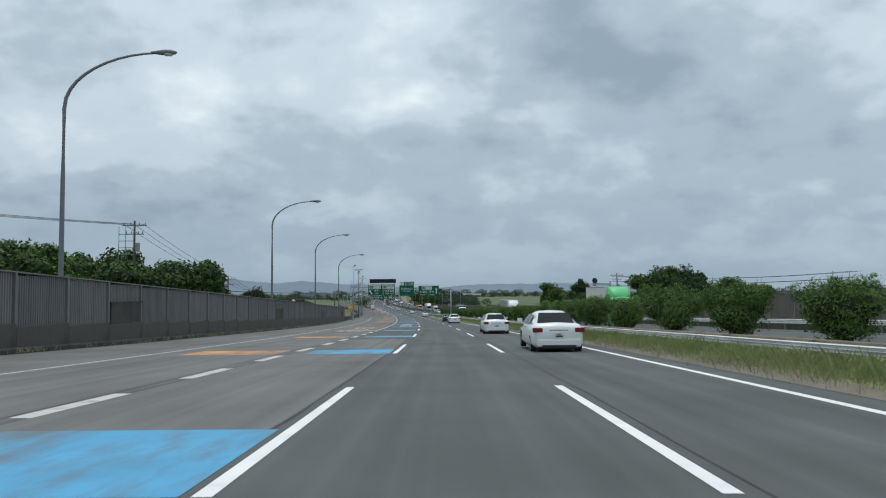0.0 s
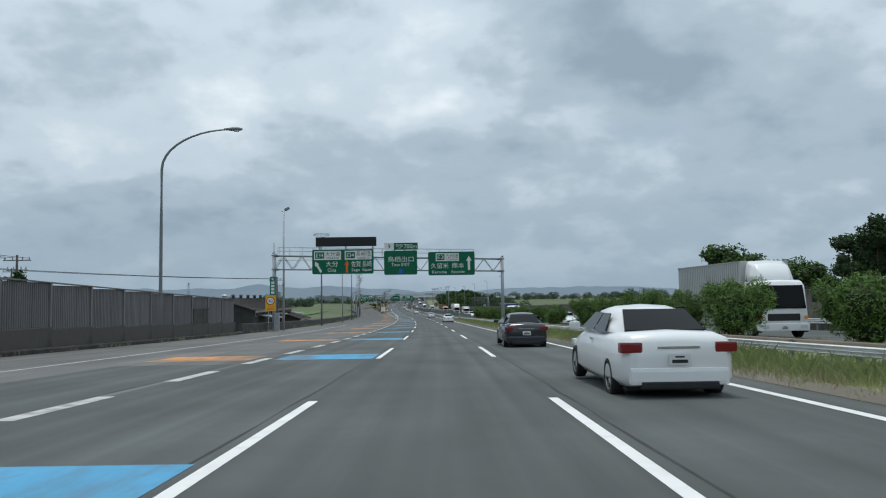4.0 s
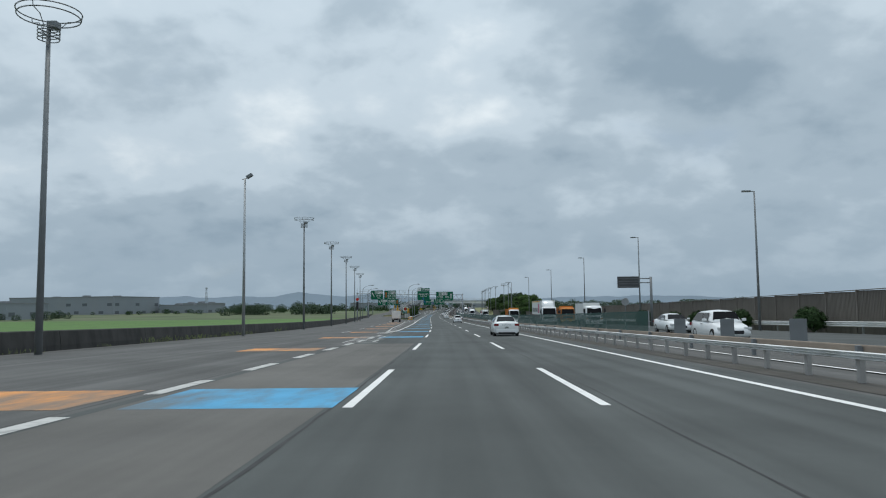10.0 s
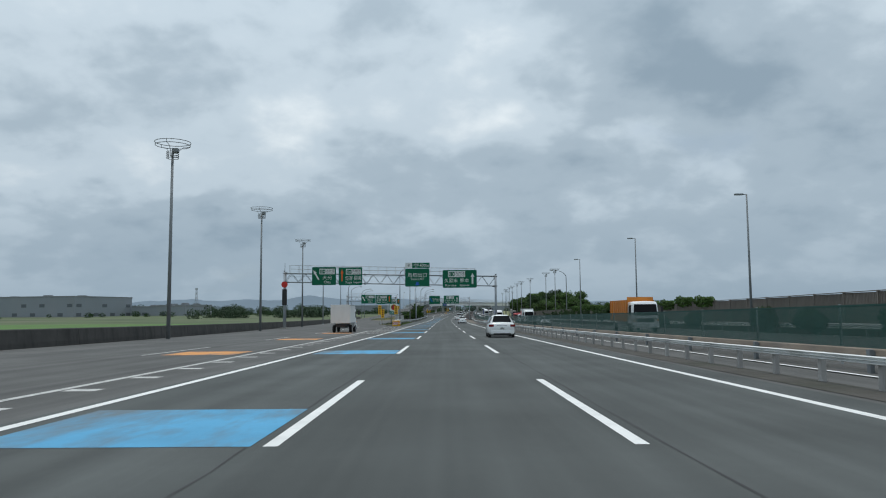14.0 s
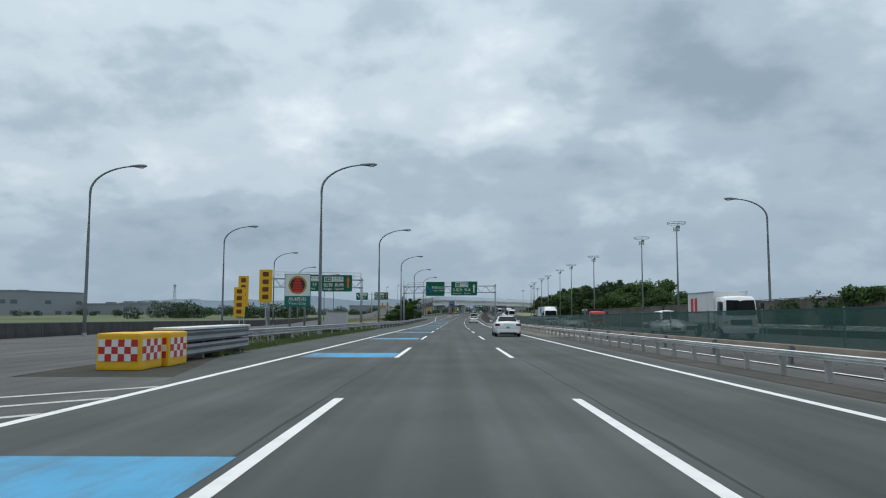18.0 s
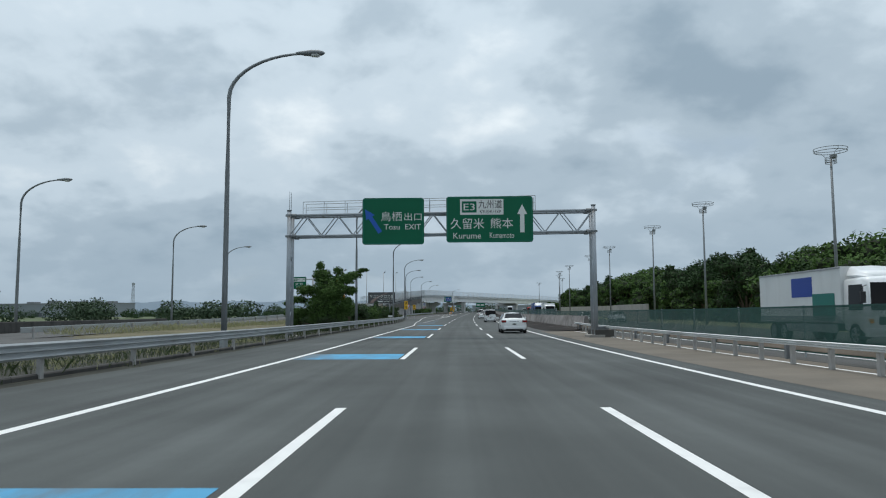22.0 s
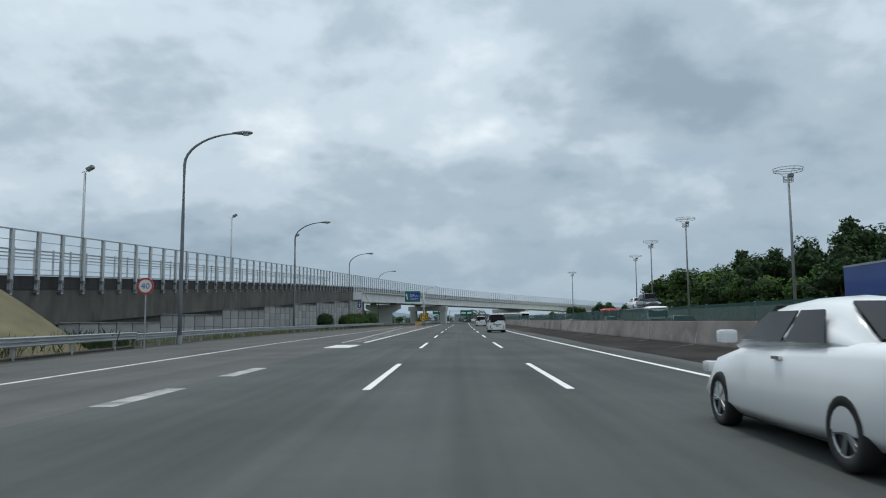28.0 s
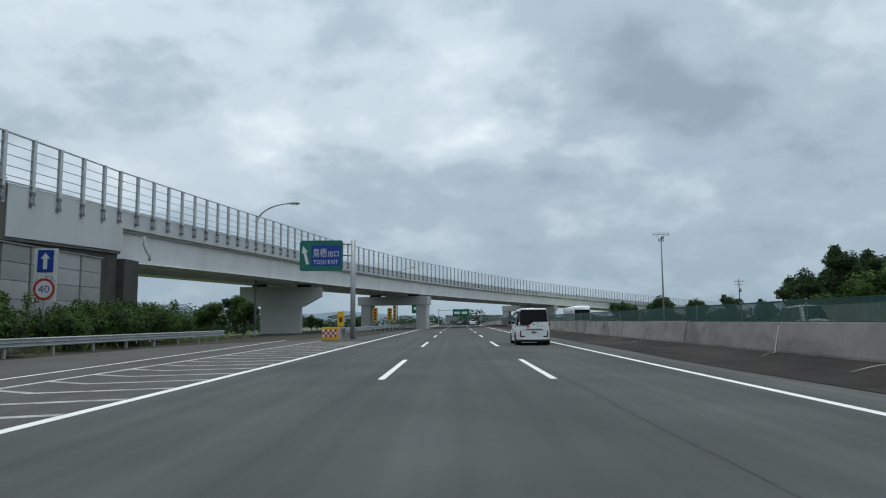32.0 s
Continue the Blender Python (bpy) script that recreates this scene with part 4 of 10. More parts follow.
def noise_wall(name, s0, s1, u, h0, h1, side, mat, label, base_mat, gap=4.0, hatch_every=0, gate_mat=None):
    """Ribbed steel panels between H posts on a concrete footing. side: 1 if seen from its right."""
    uf = u if callable(u) else (lambda s: u)
    mid = (s0 + s1) / 2
    wall = thing(name, Matrix.Translation(at(mid, uf(mid))), label, "noise wall", kind="structure")
    inv = wall.matrix_basis.inverted()
    panel = ribbed_panel(gap - 0.14, h1 - h0 - 0.04, mat)
    bm = boxed(-0.07, 0.07, -0.09, 0.09, h0 - 0.1, h1 + 0.06, bevel=0.012)
    post = bpy.data.meshes.new("post")
    bm.to_mesh(post)
    bm.free()
    post.materials.append(mat)
    bm = boxed(-gap / 2 + 0.03, gap / 2 - 0.03, -0.14, 0.14, -0.5, h0 + 0.03, bevel=0.03)
    foot = bpy.data.meshes.new("footing_block")
    bm.to_mesh(foot)
    bm.free()
    foot.materials.append(base_mat)
    bm = boxed(-gap / 2 + 0.2, gap / 2 - 0.2, -0.13, -0.05, h0 + 0.02, h0 + 1.05, bevel=0.015)
    box(bm, -gap / 2 + 0.1, gap / 2 - 0.1, -0.17, -0.04, h0 + 1.05, h0 + 1.12)
    box(bm, 0.5, 0.56, -0.15, -0.04, h0 + 0.02, h0 + 1.05)
    hatch = bpy.data.meshes.new("service_hatch")
    bm.to_mesh(hatch)
    bm.free()
    hatch.materials.append(gate_mat or base_mat)
    n = int((s1 - s0) / gap)
    for i in range(n):
        s = s0 + gap * i
        c = spot(s + gap / 2, uf(s + gap / 2), 0, 90.0 if side > 0 else -90.0)
        put("panel", panel, wall, inv @ c @ pose(0, 0, h0))
        put("footing_block", foot, wall, inv @ c)
        put("post", post, wall, inv @ spot(s, uf(s), 0, 90.0))
        if hatch_every and i % hatch_every == 1:
            put("service_hatch", hatch, wall, inv @ c, "plain steel service hatch")
    cap = run("coping", [(-0.1, h1), (0.1, h1), (0.1, h1 + 0.05), (-0.1, h1 + 0.05)], s0, s0 + n * gap, mat, 8.0, uf)
    cap.transform(inv)
    put("coping", cap, wall)
    return wall


noise_wall("wall_left", -13.0, 163.1, lambda s: LEFT_WALL(s) + 0.05, 1.02, 3.02, 1, M["barrier"], "weathered grey ribbed noise wall on a stained concrete footing", M["footing"], 3.95, 10, M["concrete_dark"])
noise_wall("wall_right", -13.0, 600.0, 27.2, 0.55, 2.85, -1, M["barrier_tan"], "tan ribbed noise wall beyond the oncoming lanes", M["concrete_dark"], 4.0)

structure("wall_left_kerb", run("kerb", [(0.12, -0.3), (0.42, -0.3), (0.40, 0.16), (0.34, 0.22), (0.12, 0.24)], -13, 163, M["kerb_black"], 4.0, LEFT_WALL), "low black kerb at the foot of the noise wall", "kerb")

# low concrete parapet after the noise wall, in cast lengths
parapet = thing("parapet", Matrix.Translation(at(320, LEFT_WALL(320))), "low dark weathered concrete parapet beside the branch lanes", "parapet", kind="structure")
inv = parapet.matrix_basis.inverted()
s = 163.5
while s < 640:
    me = run("parapet_block", [(-0.22, -0.6), (0.24, -0.6), (0.20, 0.25), (0.12, 0.88), (0.08, 0.92), (-0.18, 0.92), (-0.22, 0.88)], s + 0.02, s + 9.98, M["kerb_black"], 5.0, LEFT_WALL)
    me.transform(inv)
    put("parapet_block", me, parapet)
    s += 10.0

# concrete safety barrier of the central reservation, in cast lengths, on a sloping apron
jersey = thing("safety_barrier", Matrix.Translation(at(850, 9.8)), "stained reddish concrete safety barrier of the central reservation", "safety barrier", kind="structure")
inv = jersey.matrix_basis.inverted()
s, k = 615.5, 0
lengths = (6.0, 6.0, 6.0, 9.0, 6.0, 6.0, 12.0, 6.0, 7.5)
while s < 1180:
    top = 1.16 + (0.02 if k % 3 == 1 else 0.0)
    out = 0.03 if (k * 7) % 5 in (1, 2) else 0.0
    e = s + lengths[k % 9]
    me = run("barrier_block", [(-0.32 - out, -0.3), (0.32, -0.3), (0.30, 0.28), (0.14, top - 0.04), (0.10, top), (-0.10 - out, top), (-0.14 - out, top - 0.04), (-0.30 - out, 0.28)], s + 0.012, e - 0.015, M["concrete_pink"], 3.0, 9.85)
    me.transform(inv)
    put("barrier_block", me, jersey)
    me = run("top_band", [(-0.145 - out, top - 0.10), (-0.12 - out, top + 0.006), (0.12, top + 0.006), (0.12, top - 0.02), (-0.10 - out, top - 0.10)], s + 0.03, e - 0.03, M["kerb_black"], 3.0, 9.85)
    me.transform(inv)
    put("top_band", me, jersey, label="black weathered upper edge")
    if k % 4 != 3:
        me = run("joint_strip", [(-0.335, 0.02), (-0.31, 0.02), (-0.31, 0.29), (-0.15, top - 0.12), (-0.165, top - 0.12), (-0.325, 0.29)], s - 0.03, s + 0.04, M["concrete_pale"], 1.0, 9.85)
        me.transform(inv)
        put("joint_strip", me, jersey, label="pale mortar joint")
        # a short smear of mortar runs on from the joint, slanting over the apron
        vs, uv = [], []
        for f in (0.0, 0.33, 0.67, 1.0):
            u, w = 9.54 - (0.7 + 0.3 * (k % 3)) * f, 0.06 * (1 - 0.7 * f)
            h = float(np.interp(u, [7.4, 8.6, 9.56], [0.03, 0.10, 0.22])) + 0.006
            vs += [at(s - 0.7 * f * f - w, u, h), at(s - 0.7 * f * f + w, u, h)]
        me = mesh_from("mortar_smear", vs, [(2 * q, 2 * q + 2, 2 * q + 3, 2 * q + 1) for q in range(3)], M["concrete"])
        me.transform(inv)
        put("mortar_smear", me, jersey, label="pale smear of mortar on the apron")
    s = e
    k += 1
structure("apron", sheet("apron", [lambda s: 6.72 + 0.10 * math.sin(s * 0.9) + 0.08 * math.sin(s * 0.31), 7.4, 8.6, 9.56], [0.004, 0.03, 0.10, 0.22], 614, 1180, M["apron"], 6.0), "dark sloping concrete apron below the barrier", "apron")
structure("apron_2", sheet("apron", [6.1, 7.2, 8.9, 9.3], [0.003, 0.0, 0.02, 0.04], 506, 614, M["soil"], 6.0), "sandy strip behind the guardrail", "verge")

# low block with a cable box on the barrier, and the rail's end block
t = thing("cable_box", spot(712, 9.45, 0.0), "grey metal cable box hung on the concrete barrier", "cable box")
part("case", boxed(-0.18, 0.0, -0.6, 0.6, 0.62, 0.98, bevel=0.03), M["concrete_pale"], t)
part("bracket", boxed(-0.12, -0.02, -0.35, 0.35, 0.42, 0.62, bevel=0.02), M["steel_dark"], t)

far_wall = thing("wall_right_far", Matrix.Translation(at(780, 33.0)), "low pale concrete wall below the wooded bank", "retaining wall", kind="structure")
inv = far_wall.matrix_basis.inverted()
s = 668.0
while s < 880:
    me = run("wall_length", [(-0.2, -0.8), (0.25, -0.8), (0.2, 2.6), (-0.15, 2.6)], s, s + 7.96, M["concrete"], 4.0, fn((655, 27.3), (690, 27.6), (720, 31.5), (845, 34.5), (880, 38.0)))
    me.transform(inv)
    put("wall_length", me, far_wall)
    s += 8.0
t = thing("drain_grate", spot(801.6, 7.2, 0.012), "dark iron drain grate in the apron", "drain")
part("frame", boxed(-0.5, 0.5, -0.35, 0.35, -0.02, 0.02), M["steel_dark"], t)
bm = bmesh.new()
for k in range(7):
    box(bm, -0.44 + 0.13 * k, -0.36 + 0.13 * k, -0.3, 0.3, 0.02, 0.035)
part("grate", bm, M["dark"], t)

# ---- green mesh fence between the carriageways ----
def mesh_fence(s0, s1, u, z0, z1, label, rows=96):
    mid = (s0 + s1) / 2
    f = thing("mesh_fence", Matrix.Translation(at(mid, u)), label, "fence", "mesh fences")
    inv = f.matrix_basis.inverted()
    n = max(1, round((s1 - s0) / 40))
    for i in range(n):
        a, b = s0 + (s1 - s0) * i / n, s0 + (s1 - s0) * (i + 1) / n
        qs = steps(a, b, 8.0)
        vs, fs = [], []
        for k in range(rows):
            z = z0 + (z1 - z0) * k / (rows - 1)
            w = (z1 - z0) / (rows - 1) * 0.40 if 0 < k < rows - 1 else 0.03
            o = len(vs)
            for s in qs:
                vs += [at(s, u, z - w), at(s, u, z + w)]
            fs += [(o + 2 * j, o + 2 * j + 2, o + 2 * j + 3, o + 2 * j + 1) for j in range(len(qs) - 1)]
        me = mesh_from("mesh_panel", vs, fs, M["green_fence"])
        me.transform(inv)
        put("mesh_panel", me, f, label="dark green expanded mesh")
    bm = tube(bmesh.new(), (0, 0, -0.2), (0, 0, z1 + 0.06), 0.035, n=6)
    pm = bpy.data.meshes.new("post")
    bm.to_mesh(pm)
    bm.free()
    pm.materials.append(M["steel"])
    s = s0
    while s <= s1:
        put("post", pm, f, inv @ spot(s, u + 0.05))
        s += 5.2
    return f


mesh_fence(289, 640, 10.3, 0.2, 1.52, "dark green mesh fence on thin steel posts")
mesh_fence(640, 900, 10.6, 1.05, 1.8, "green mesh fence above the concrete barrier", 58)
mesh_fence(900, 1140, 10.6, 1.05, 1.8, "green mesh fence above the concrete barrier", 58)

# upright screen panels before the fence begins
panels = thing("screen_panel", spot(261.0, 10.6), "upright grey steel screen panel in the central reservation", "screen panel", "screen panels")
part("panel", boxed(-0.27, 0.27, -0.025, 0.025, 0.15, 1.14, bevel=0.012), M["steel_dark"], panels)
for x in (-0.2, 0.2):
    part("foot", boxed(x - 0.03, x + 0.03, 0.02, 0.08, -0.2, 0.7), M["steel"], panels)
for k in range(1, 5):
    copy_thing(panels, spot(261.0 + 5.9 * k, 10.6))

# ---- ramp wall and overpass ----
RAMP_U = fn((560, -27.0), (640, -23.0), (690, -20.5), (734, -20.0), (760, -19.8), (800, -19.2), (843, -18.4))
RAMP_H = fn((590, -0.1), (640, 0.35), (700, 1.6), (734, 3.15), (762, 4.35), (797, 5.75), (843, 7.3))
EDGE = [(843, -18.4, 9.40), (864, -16.2, 9.8), (890, -12.2, 10.05), (920, -4.0, 10.1), (959, 11.3, 9.9), (1002, 35.6, 9.3), (1040, 64.0, 8.6), (1080, 100.0, 7.7), (1130, 150.0, 6.6)]
edge_w = [at(s, u, h) for s, u, h in EDGE]


def along(poly, n):
    """Evenly spread places on a smooth line through poly."""
    pts = []
    for i in range(len(poly) - 1):
        p0, p1, p2, p3 = poly[max(i - 1, 0)], poly[i], poly[i + 1], poly[min(i + 2, len(poly) - 1)]
        for k in range(12):
            t = k / 12
            pts.append(0.5 * ((2 * p1) + (p2 - p0) * t + (2 * p0 - 5 * p1 + 4 * p2 - p3) * t * t + (3 * p1 - p0 - 3 * p2 + p3) * t ** 3))
    pts.append(poly[-1])
    acc = [0.0]
    for a, b in zip(pts, pts[1:]):
        acc.append(acc[-1] + (b - a).length)
    out = []
    for i in range(n + 1):
        d = acc[-1] * i / n
        j = min(max(int(np.searchsorted(acc, d)) - 1, 0), len(pts) - 2)
        f = (d - acc[j]) / max(acc[j + 1] - acc[j], 1e-6)
        out.append(pts[j].lerp(pts[j + 1], f))
    return out


def sweep(name, line, profile, mat, smooth=False):
    """Sweeps (right, up) offsets along a line of places."""
    vs, fs = [], []
    n = len(profile)
    for i, p in enumerate(line):
        d = line[min(i + 1, len(line) - 1)] - line[max(i - 1, 0)]
        r = Vector((d.y, -d.x, 0)).normalized()
        vs += [p + r * a + Vector((0, 0, b)) for a, b in profile]
    for i in range(len(line) - 1):
        fs += [(i * n + k, i * n + (k + 1) % n, (i + 1) * n + (k + 1) % n, (i + 1) * n + k) for k in range(n)]
    fs += [tuple(range(n))[::-1], tuple(range((len(line) - 1) * n, len(line) * n))]
    me = mesh_from(name, vs, fs, mat, smooth=smooth)
    b = bmesh.new()
    b.from_mesh(me)
    bmesh.ops.recalc_face_normals(b, faces=b.faces)
    b.to_mesh(me)
    b.free()
    return me


over = thing("overpass", Matrix.Translation(edge_w[2] - Vector((0, 0, 10))), "pale concrete overpass curving across the motorway on wide piers", "overpass", kind="structure")
inv = over.matrix_basis.inverted()


def add(ob_name, me, parent, label=""):
    me.transform(inv)
    return put(ob_name, me, parent, label=label)


line = along(edge_w, 90)
add("parapet", sweep("parapet", line, [(0.0, -2.1), (0.12, -2.1), (0.12, -3.05), (-0.25, -3.05), (-0.25, -2.9), (-0.12, -2.9), (-0.12, -2.1)], M["bridge_face"]), over, "pale grey parapet face")
add("deck", sweep("deck", line, [(-0.13, -2.9), (-0.13, -3.2), (-9.6, -3.2), (-9.6, -2.9)], M["concrete_pale"]), over)
add("far_parapet", sweep("far_parapet", line, [(-9.5, -2.9), (-9.75, -2.9), (-9.75, -2.0), (-9.5, -2.0)], M["concrete_pale"]), over)
for a, b in ((-0.35, -2.8), (-6.6, -8.8)):
    add("box_girder", sweep("box_girder", line, [(a, -3.2), (b, -3.2), (b + 0.10, -4.78), (b - 0.05, -4.84), (a + 0.05, -4.84), (a - 0.10, -4.78)], M["bridge_paint"]), over, "pale painted box girder")
t = thing("downpipe", spot(845.2, -17.75), "grey drain pipe bent down beside the end of the girder", "drain pipe")
part("pipe", pipe(bmesh.new(), [(0, 0, 6.1), (0.02, 0, 5.6), (0.18, 0, 5.25), (0.35, 0, 5.0), (0.35, 0, 4.72)], [0.09] * 5, 8), M["concrete_pale"], t, smooth=True)
# fence of the bridge: posts, clamps and thin rails
fence_line = along(edge_w[:8], 150)
pl = bmesh.new()
for y in (-0.075, 0.065):
    box(pl, -0.085, 0.085, y, y + 0.012, -2.75, 0.0)
box(pl, -0.012, 0.012, -0.063, 0.065, -2.75, 0.0)
pm = bpy.data.meshes.new("fence_post")
pl.to_mesh(pm)
pl.free()
pm.materials.append(M["steel_bright"])
pl = bmesh.new()
for z in (-2.80, -2.34):
    box(pl, -0.12, 0.12, -0.10, 0.10, z, z + 0.14, bevel=0.01)
box(pl, -0.05, 0.05, -0.09, -0.08, -2.66, -2.34)
clamp = bpy.data.meshes.new("clamp")
pl.to_mesh(clamp)
pl.free()
clamp.materials.append(M["steel_dark"])
for i, p in enumerate(fence_line):
    d = fence_line[min(i + 1, 150)] - fence_line[max(i - 1, 0)]
    r = Vector((d.y, -d.x, 0)).normalized()
    m = inv @ Matrix.Translation(p + r * 0.2) @ Matrix.Rotation(math.atan2(d.y, d.x), 4, "Z")
    put("fence_post", pm, over, m)
    if i < 75:
        put("clamp", clamp, over, m, "dark steel clamp")
for z in (-0.03, -0.5, -0.95, -1.4, -1.8, -2.05):
    r = 0.03 if z in (-0.03, -2.05) else 0.014
    add("fence_rail", sweep("fence_rail", fence_line, [(0.17 - r, z - r), (0.17 + r, z - r), (0.17 + r, z + r), (0.17 - r, z + r)], M["steel"]), over)


def pier(s, u0, u1, cap_top, stems, depth=2.2, hammer=True, yaw=0.0):
    """A concrete pier: a cap with sloping ends, bearings, and one or more stems."""
    c = (u0 + u1) / 2
    p = thing("pier", spot(s, c, 0, yaw), "pale concrete pier with a wide cap below the overpass", "pier", "overpass piers", "structure")
    w = (u1 - u0) / 2
    bm = bmesh.new()
    if hammer:
        loft(bm, [[(-w, y, cap_top), (w, y, cap_top), (w, y, cap_top - 0.9), (w * 0.55, y, cap_top - 2.0), (-w * 0.55, y, cap_top - 2.0), (-w, y, cap_top - 0.9)] for y in (-depth / 2, depth / 2)])
    else:
        box(bm, -w, w, -depth / 2, depth / 2, cap_top - 1.3, cap_top, bevel=0.05)
    part("cap", bm, M["concrete_pale"], p)
    for x, sw in stems:
        part("stem", boxed(x - sw, x + sw, -depth * 0.42, depth * 0.42, -0.6, cap_top - (1.9 if hammer else 1.3), bevel=0.12), M["concrete_pale"], p)
    for x in (-w * 0.55, w * 0.55):
        part("bearing", boxed(x - 0.7, x + 0.7, -0.6, 0.6, cap_top, cap_top + 0.32, bevel=0.03), M["concrete_dark"], p, "dark bearing block")
    return p


pier(882, -22.8, -14.4, 4.85, [(0.0, 2.1)], yaw=8)
pier(918, -15.4, -4.2, 4.95, [(-4.3, 0.8), (4.6, 0.8)], hammer=False, yaw=-14)
pier(985, 10.5, 24.0, 4.75, [(-5.9, 0.8), (5.6, 0.8)], hammer=False, yaw=-25)
pier(1045, 50.0, 60.0, 4.05, [(-3.5, 0.9), (3.5, 0.9)], hammer=False, yaw=-30)

# retaining wall of the ramp: upper parapet, block panels below, fence on top
ramp = thing("ramp_wall", Matrix.Translation(at(790, -19.5)), "grey retaining wall of block panels carrying the fenced ramp", "retaining wall", kind="structure")
inv = ramp.matrix_basis.inverted()
add("core", run("core", [(-1.2, -0.5), (-0.06, -0.5), (-0.06, 0.0), (-1.2, 0.0)], 690, 843.5, M["concrete_dark"], 4.0, RAMP_U, lambda s: 0.0), ramp)
vs, fs = [], []
qs = steps(690, 843.5, 4.0)
for s in qs:
    vs += [at(s, RAMP_U(s) - 0.06, -0.5), at(s, RAMP_U(s) - 0.06, RAMP_H(s) - 0.1), at(s, RAMP_U(s) - 9.5, RAMP_H(s) - 0.9), at(s, RAMP_U(s) - 9.5, -0.5)]
for i in range(len(qs) - 1):
    fs += [(i * 4 + k, i * 4 + k + 1, i * 4 + k + 5, i * 4 + k + 4) for k in range(3)]
fs += [(0, 1, 2, 3), tuple(len(vs) - 4 + k for k in range(4))]
add("ramp_fill", mesh_from("ramp_fill", vs, fs, M["concrete_dark"]), ramp)
add("upper_wall", run("upper_wall", [(-0.05, -2.35), (0.10, -2.35), (0.10, -0.02), (-0.05, -0.02)], 726, 843.5, M["ramp_concrete"], 4.0, RAMP_U, RAMP_H), ramp, "stained concrete upper wall")
add("stained_kerb", run("stained_kerb", [(-0.04, -0.62), (0.13, -0.62), (0.13, 0.0), (-0.04, 0.0)], 726, 833.4, M["kerb_black"], 4.0, RAMP_U, RAMP_H), ramp, "black weathered kerb along the top of the wall")
add("pale_end_panel", run("pale_end_panel", [(0.11, -2.2), (0.15, -2.2), (0.15, 0.0), (0.11, 0.0)], 833.5, 843.6, M["bridge_face"], 3.0, RAMP_U, RAMP_H), ramp, "smooth pale end panel")
add("end_column", run("end_column", [(-1.5, -0.5), (0.3, -0.5), (0.3, 4.7), (-1.5, 4.7)], 843.6, 845.4, M["concrete_dark"], 2.0, RAMP_U), ramp)
bm = boxed(-0.98, 0.98, -0.03, 0.08, 0.014, 0.986, bevel=0.018)
block = bpy.data.meshes.new("wall_block")
bm.to_mesh(block)
bm.free()
block.materials.append(M["wall_panel"])
for k in range(48):
    # six columns share one level top; the next six step up with the ramp
    s = 742.84 + 2.06 * k
    top = RAMP_H(742.84 + 12.36 * (k // 6)) - 2.30
    n = max(1, round(top / 0.78))
    for j in range(n):
        put("wall_block", block, ramp, inv @ spot(s + 1.03, RAMP_U(s + 1.03) - 0.01, top * j / n, -90.0) @ pose(0, 0, 0, 0, 0, 180) @ Matrix.Diagonal((1, 1, top / n, 1)))
for k in range(8):
    a = 742.84 + 12.36 * k
    top = RAMP_H(a) - 2.30
    add("stepped_coping", run("stepped_coping", [(0.05, top), (0.12, top), (0.12, top + 0.05), (0.05, top + 0.05)], a + 0.05, min(a + 12.3, 843.0), M["concrete"], 6.2, RAMP_U), ramp, "pale thin coping over one step of panels")
pl = bmesh.new()
for x in (-0.075, 0.065):
    box(pl, x, x + 0.012, -0.095, 0.095, -0.85, 2.1)
box(pl, -0.063, 0.065, -0.012, 0.012, -0.85, 2.1)
pm2 = bpy.data.meshes.new("fence_post")
pl.to_mesh(pm2)
pl.free()
pm2.materials.append(M["steel_bright"])
s = 734.38
while s < 843:
    put("fence_post", pm2, ramp, inv @ spot(s, RAMP_U(s) + 0.2, RAMP_H(s)))
    put("clamp", clamp, ramp, inv @ spot(s, RAMP_U(s) + 0.2, RAMP_H(s) + 2.02, 90.0), "dark steel clamp")
    s += 2.055
for z in (2.07, 1.6, 1.15, 0.7, 0.3, 0.05):
    r = 0.03 if z in (2.07, 0.05) else 0.014
    add("fence_rail", run("fence_rail", [(0.17 - r, z - r), (0.17 + r, z - r), (0.17 + r, z + r), (0.17 - r, z + r)], 734, 843.4, M["steel"], 4.0, RAMP_U, RAMP_H), ramp)
far_u = lambda s: RAMP_U(s) - 6.0
for z in (1.30, 1.52, 1.74):
    add("far_rail", run("far_rail", [(-0.03, z), (0.03, z), (0.03, z + 0.07), (-0.03, z + 0.07)], 738, 843, M["steel"], 6.0, far_u, RAMP_H), ramp, "pale railing on the far edge of the ramp")
pl = boxed(-0.05, 0.05, -0.05, 0.05, -0.9, 1.9, bevel=0.01)
pm3 = bpy.data.meshes.new("far_rail_post")
pl.to_mesh(pm3)
pl.free()
pm3.materials.append(M["steel_bright"])
s = 738.4
while s < 843:
    put("far_rail_post", pm3, ramp, inv @ spot(s, far_u(s), RAMP_H(s)))
    s += 2.055

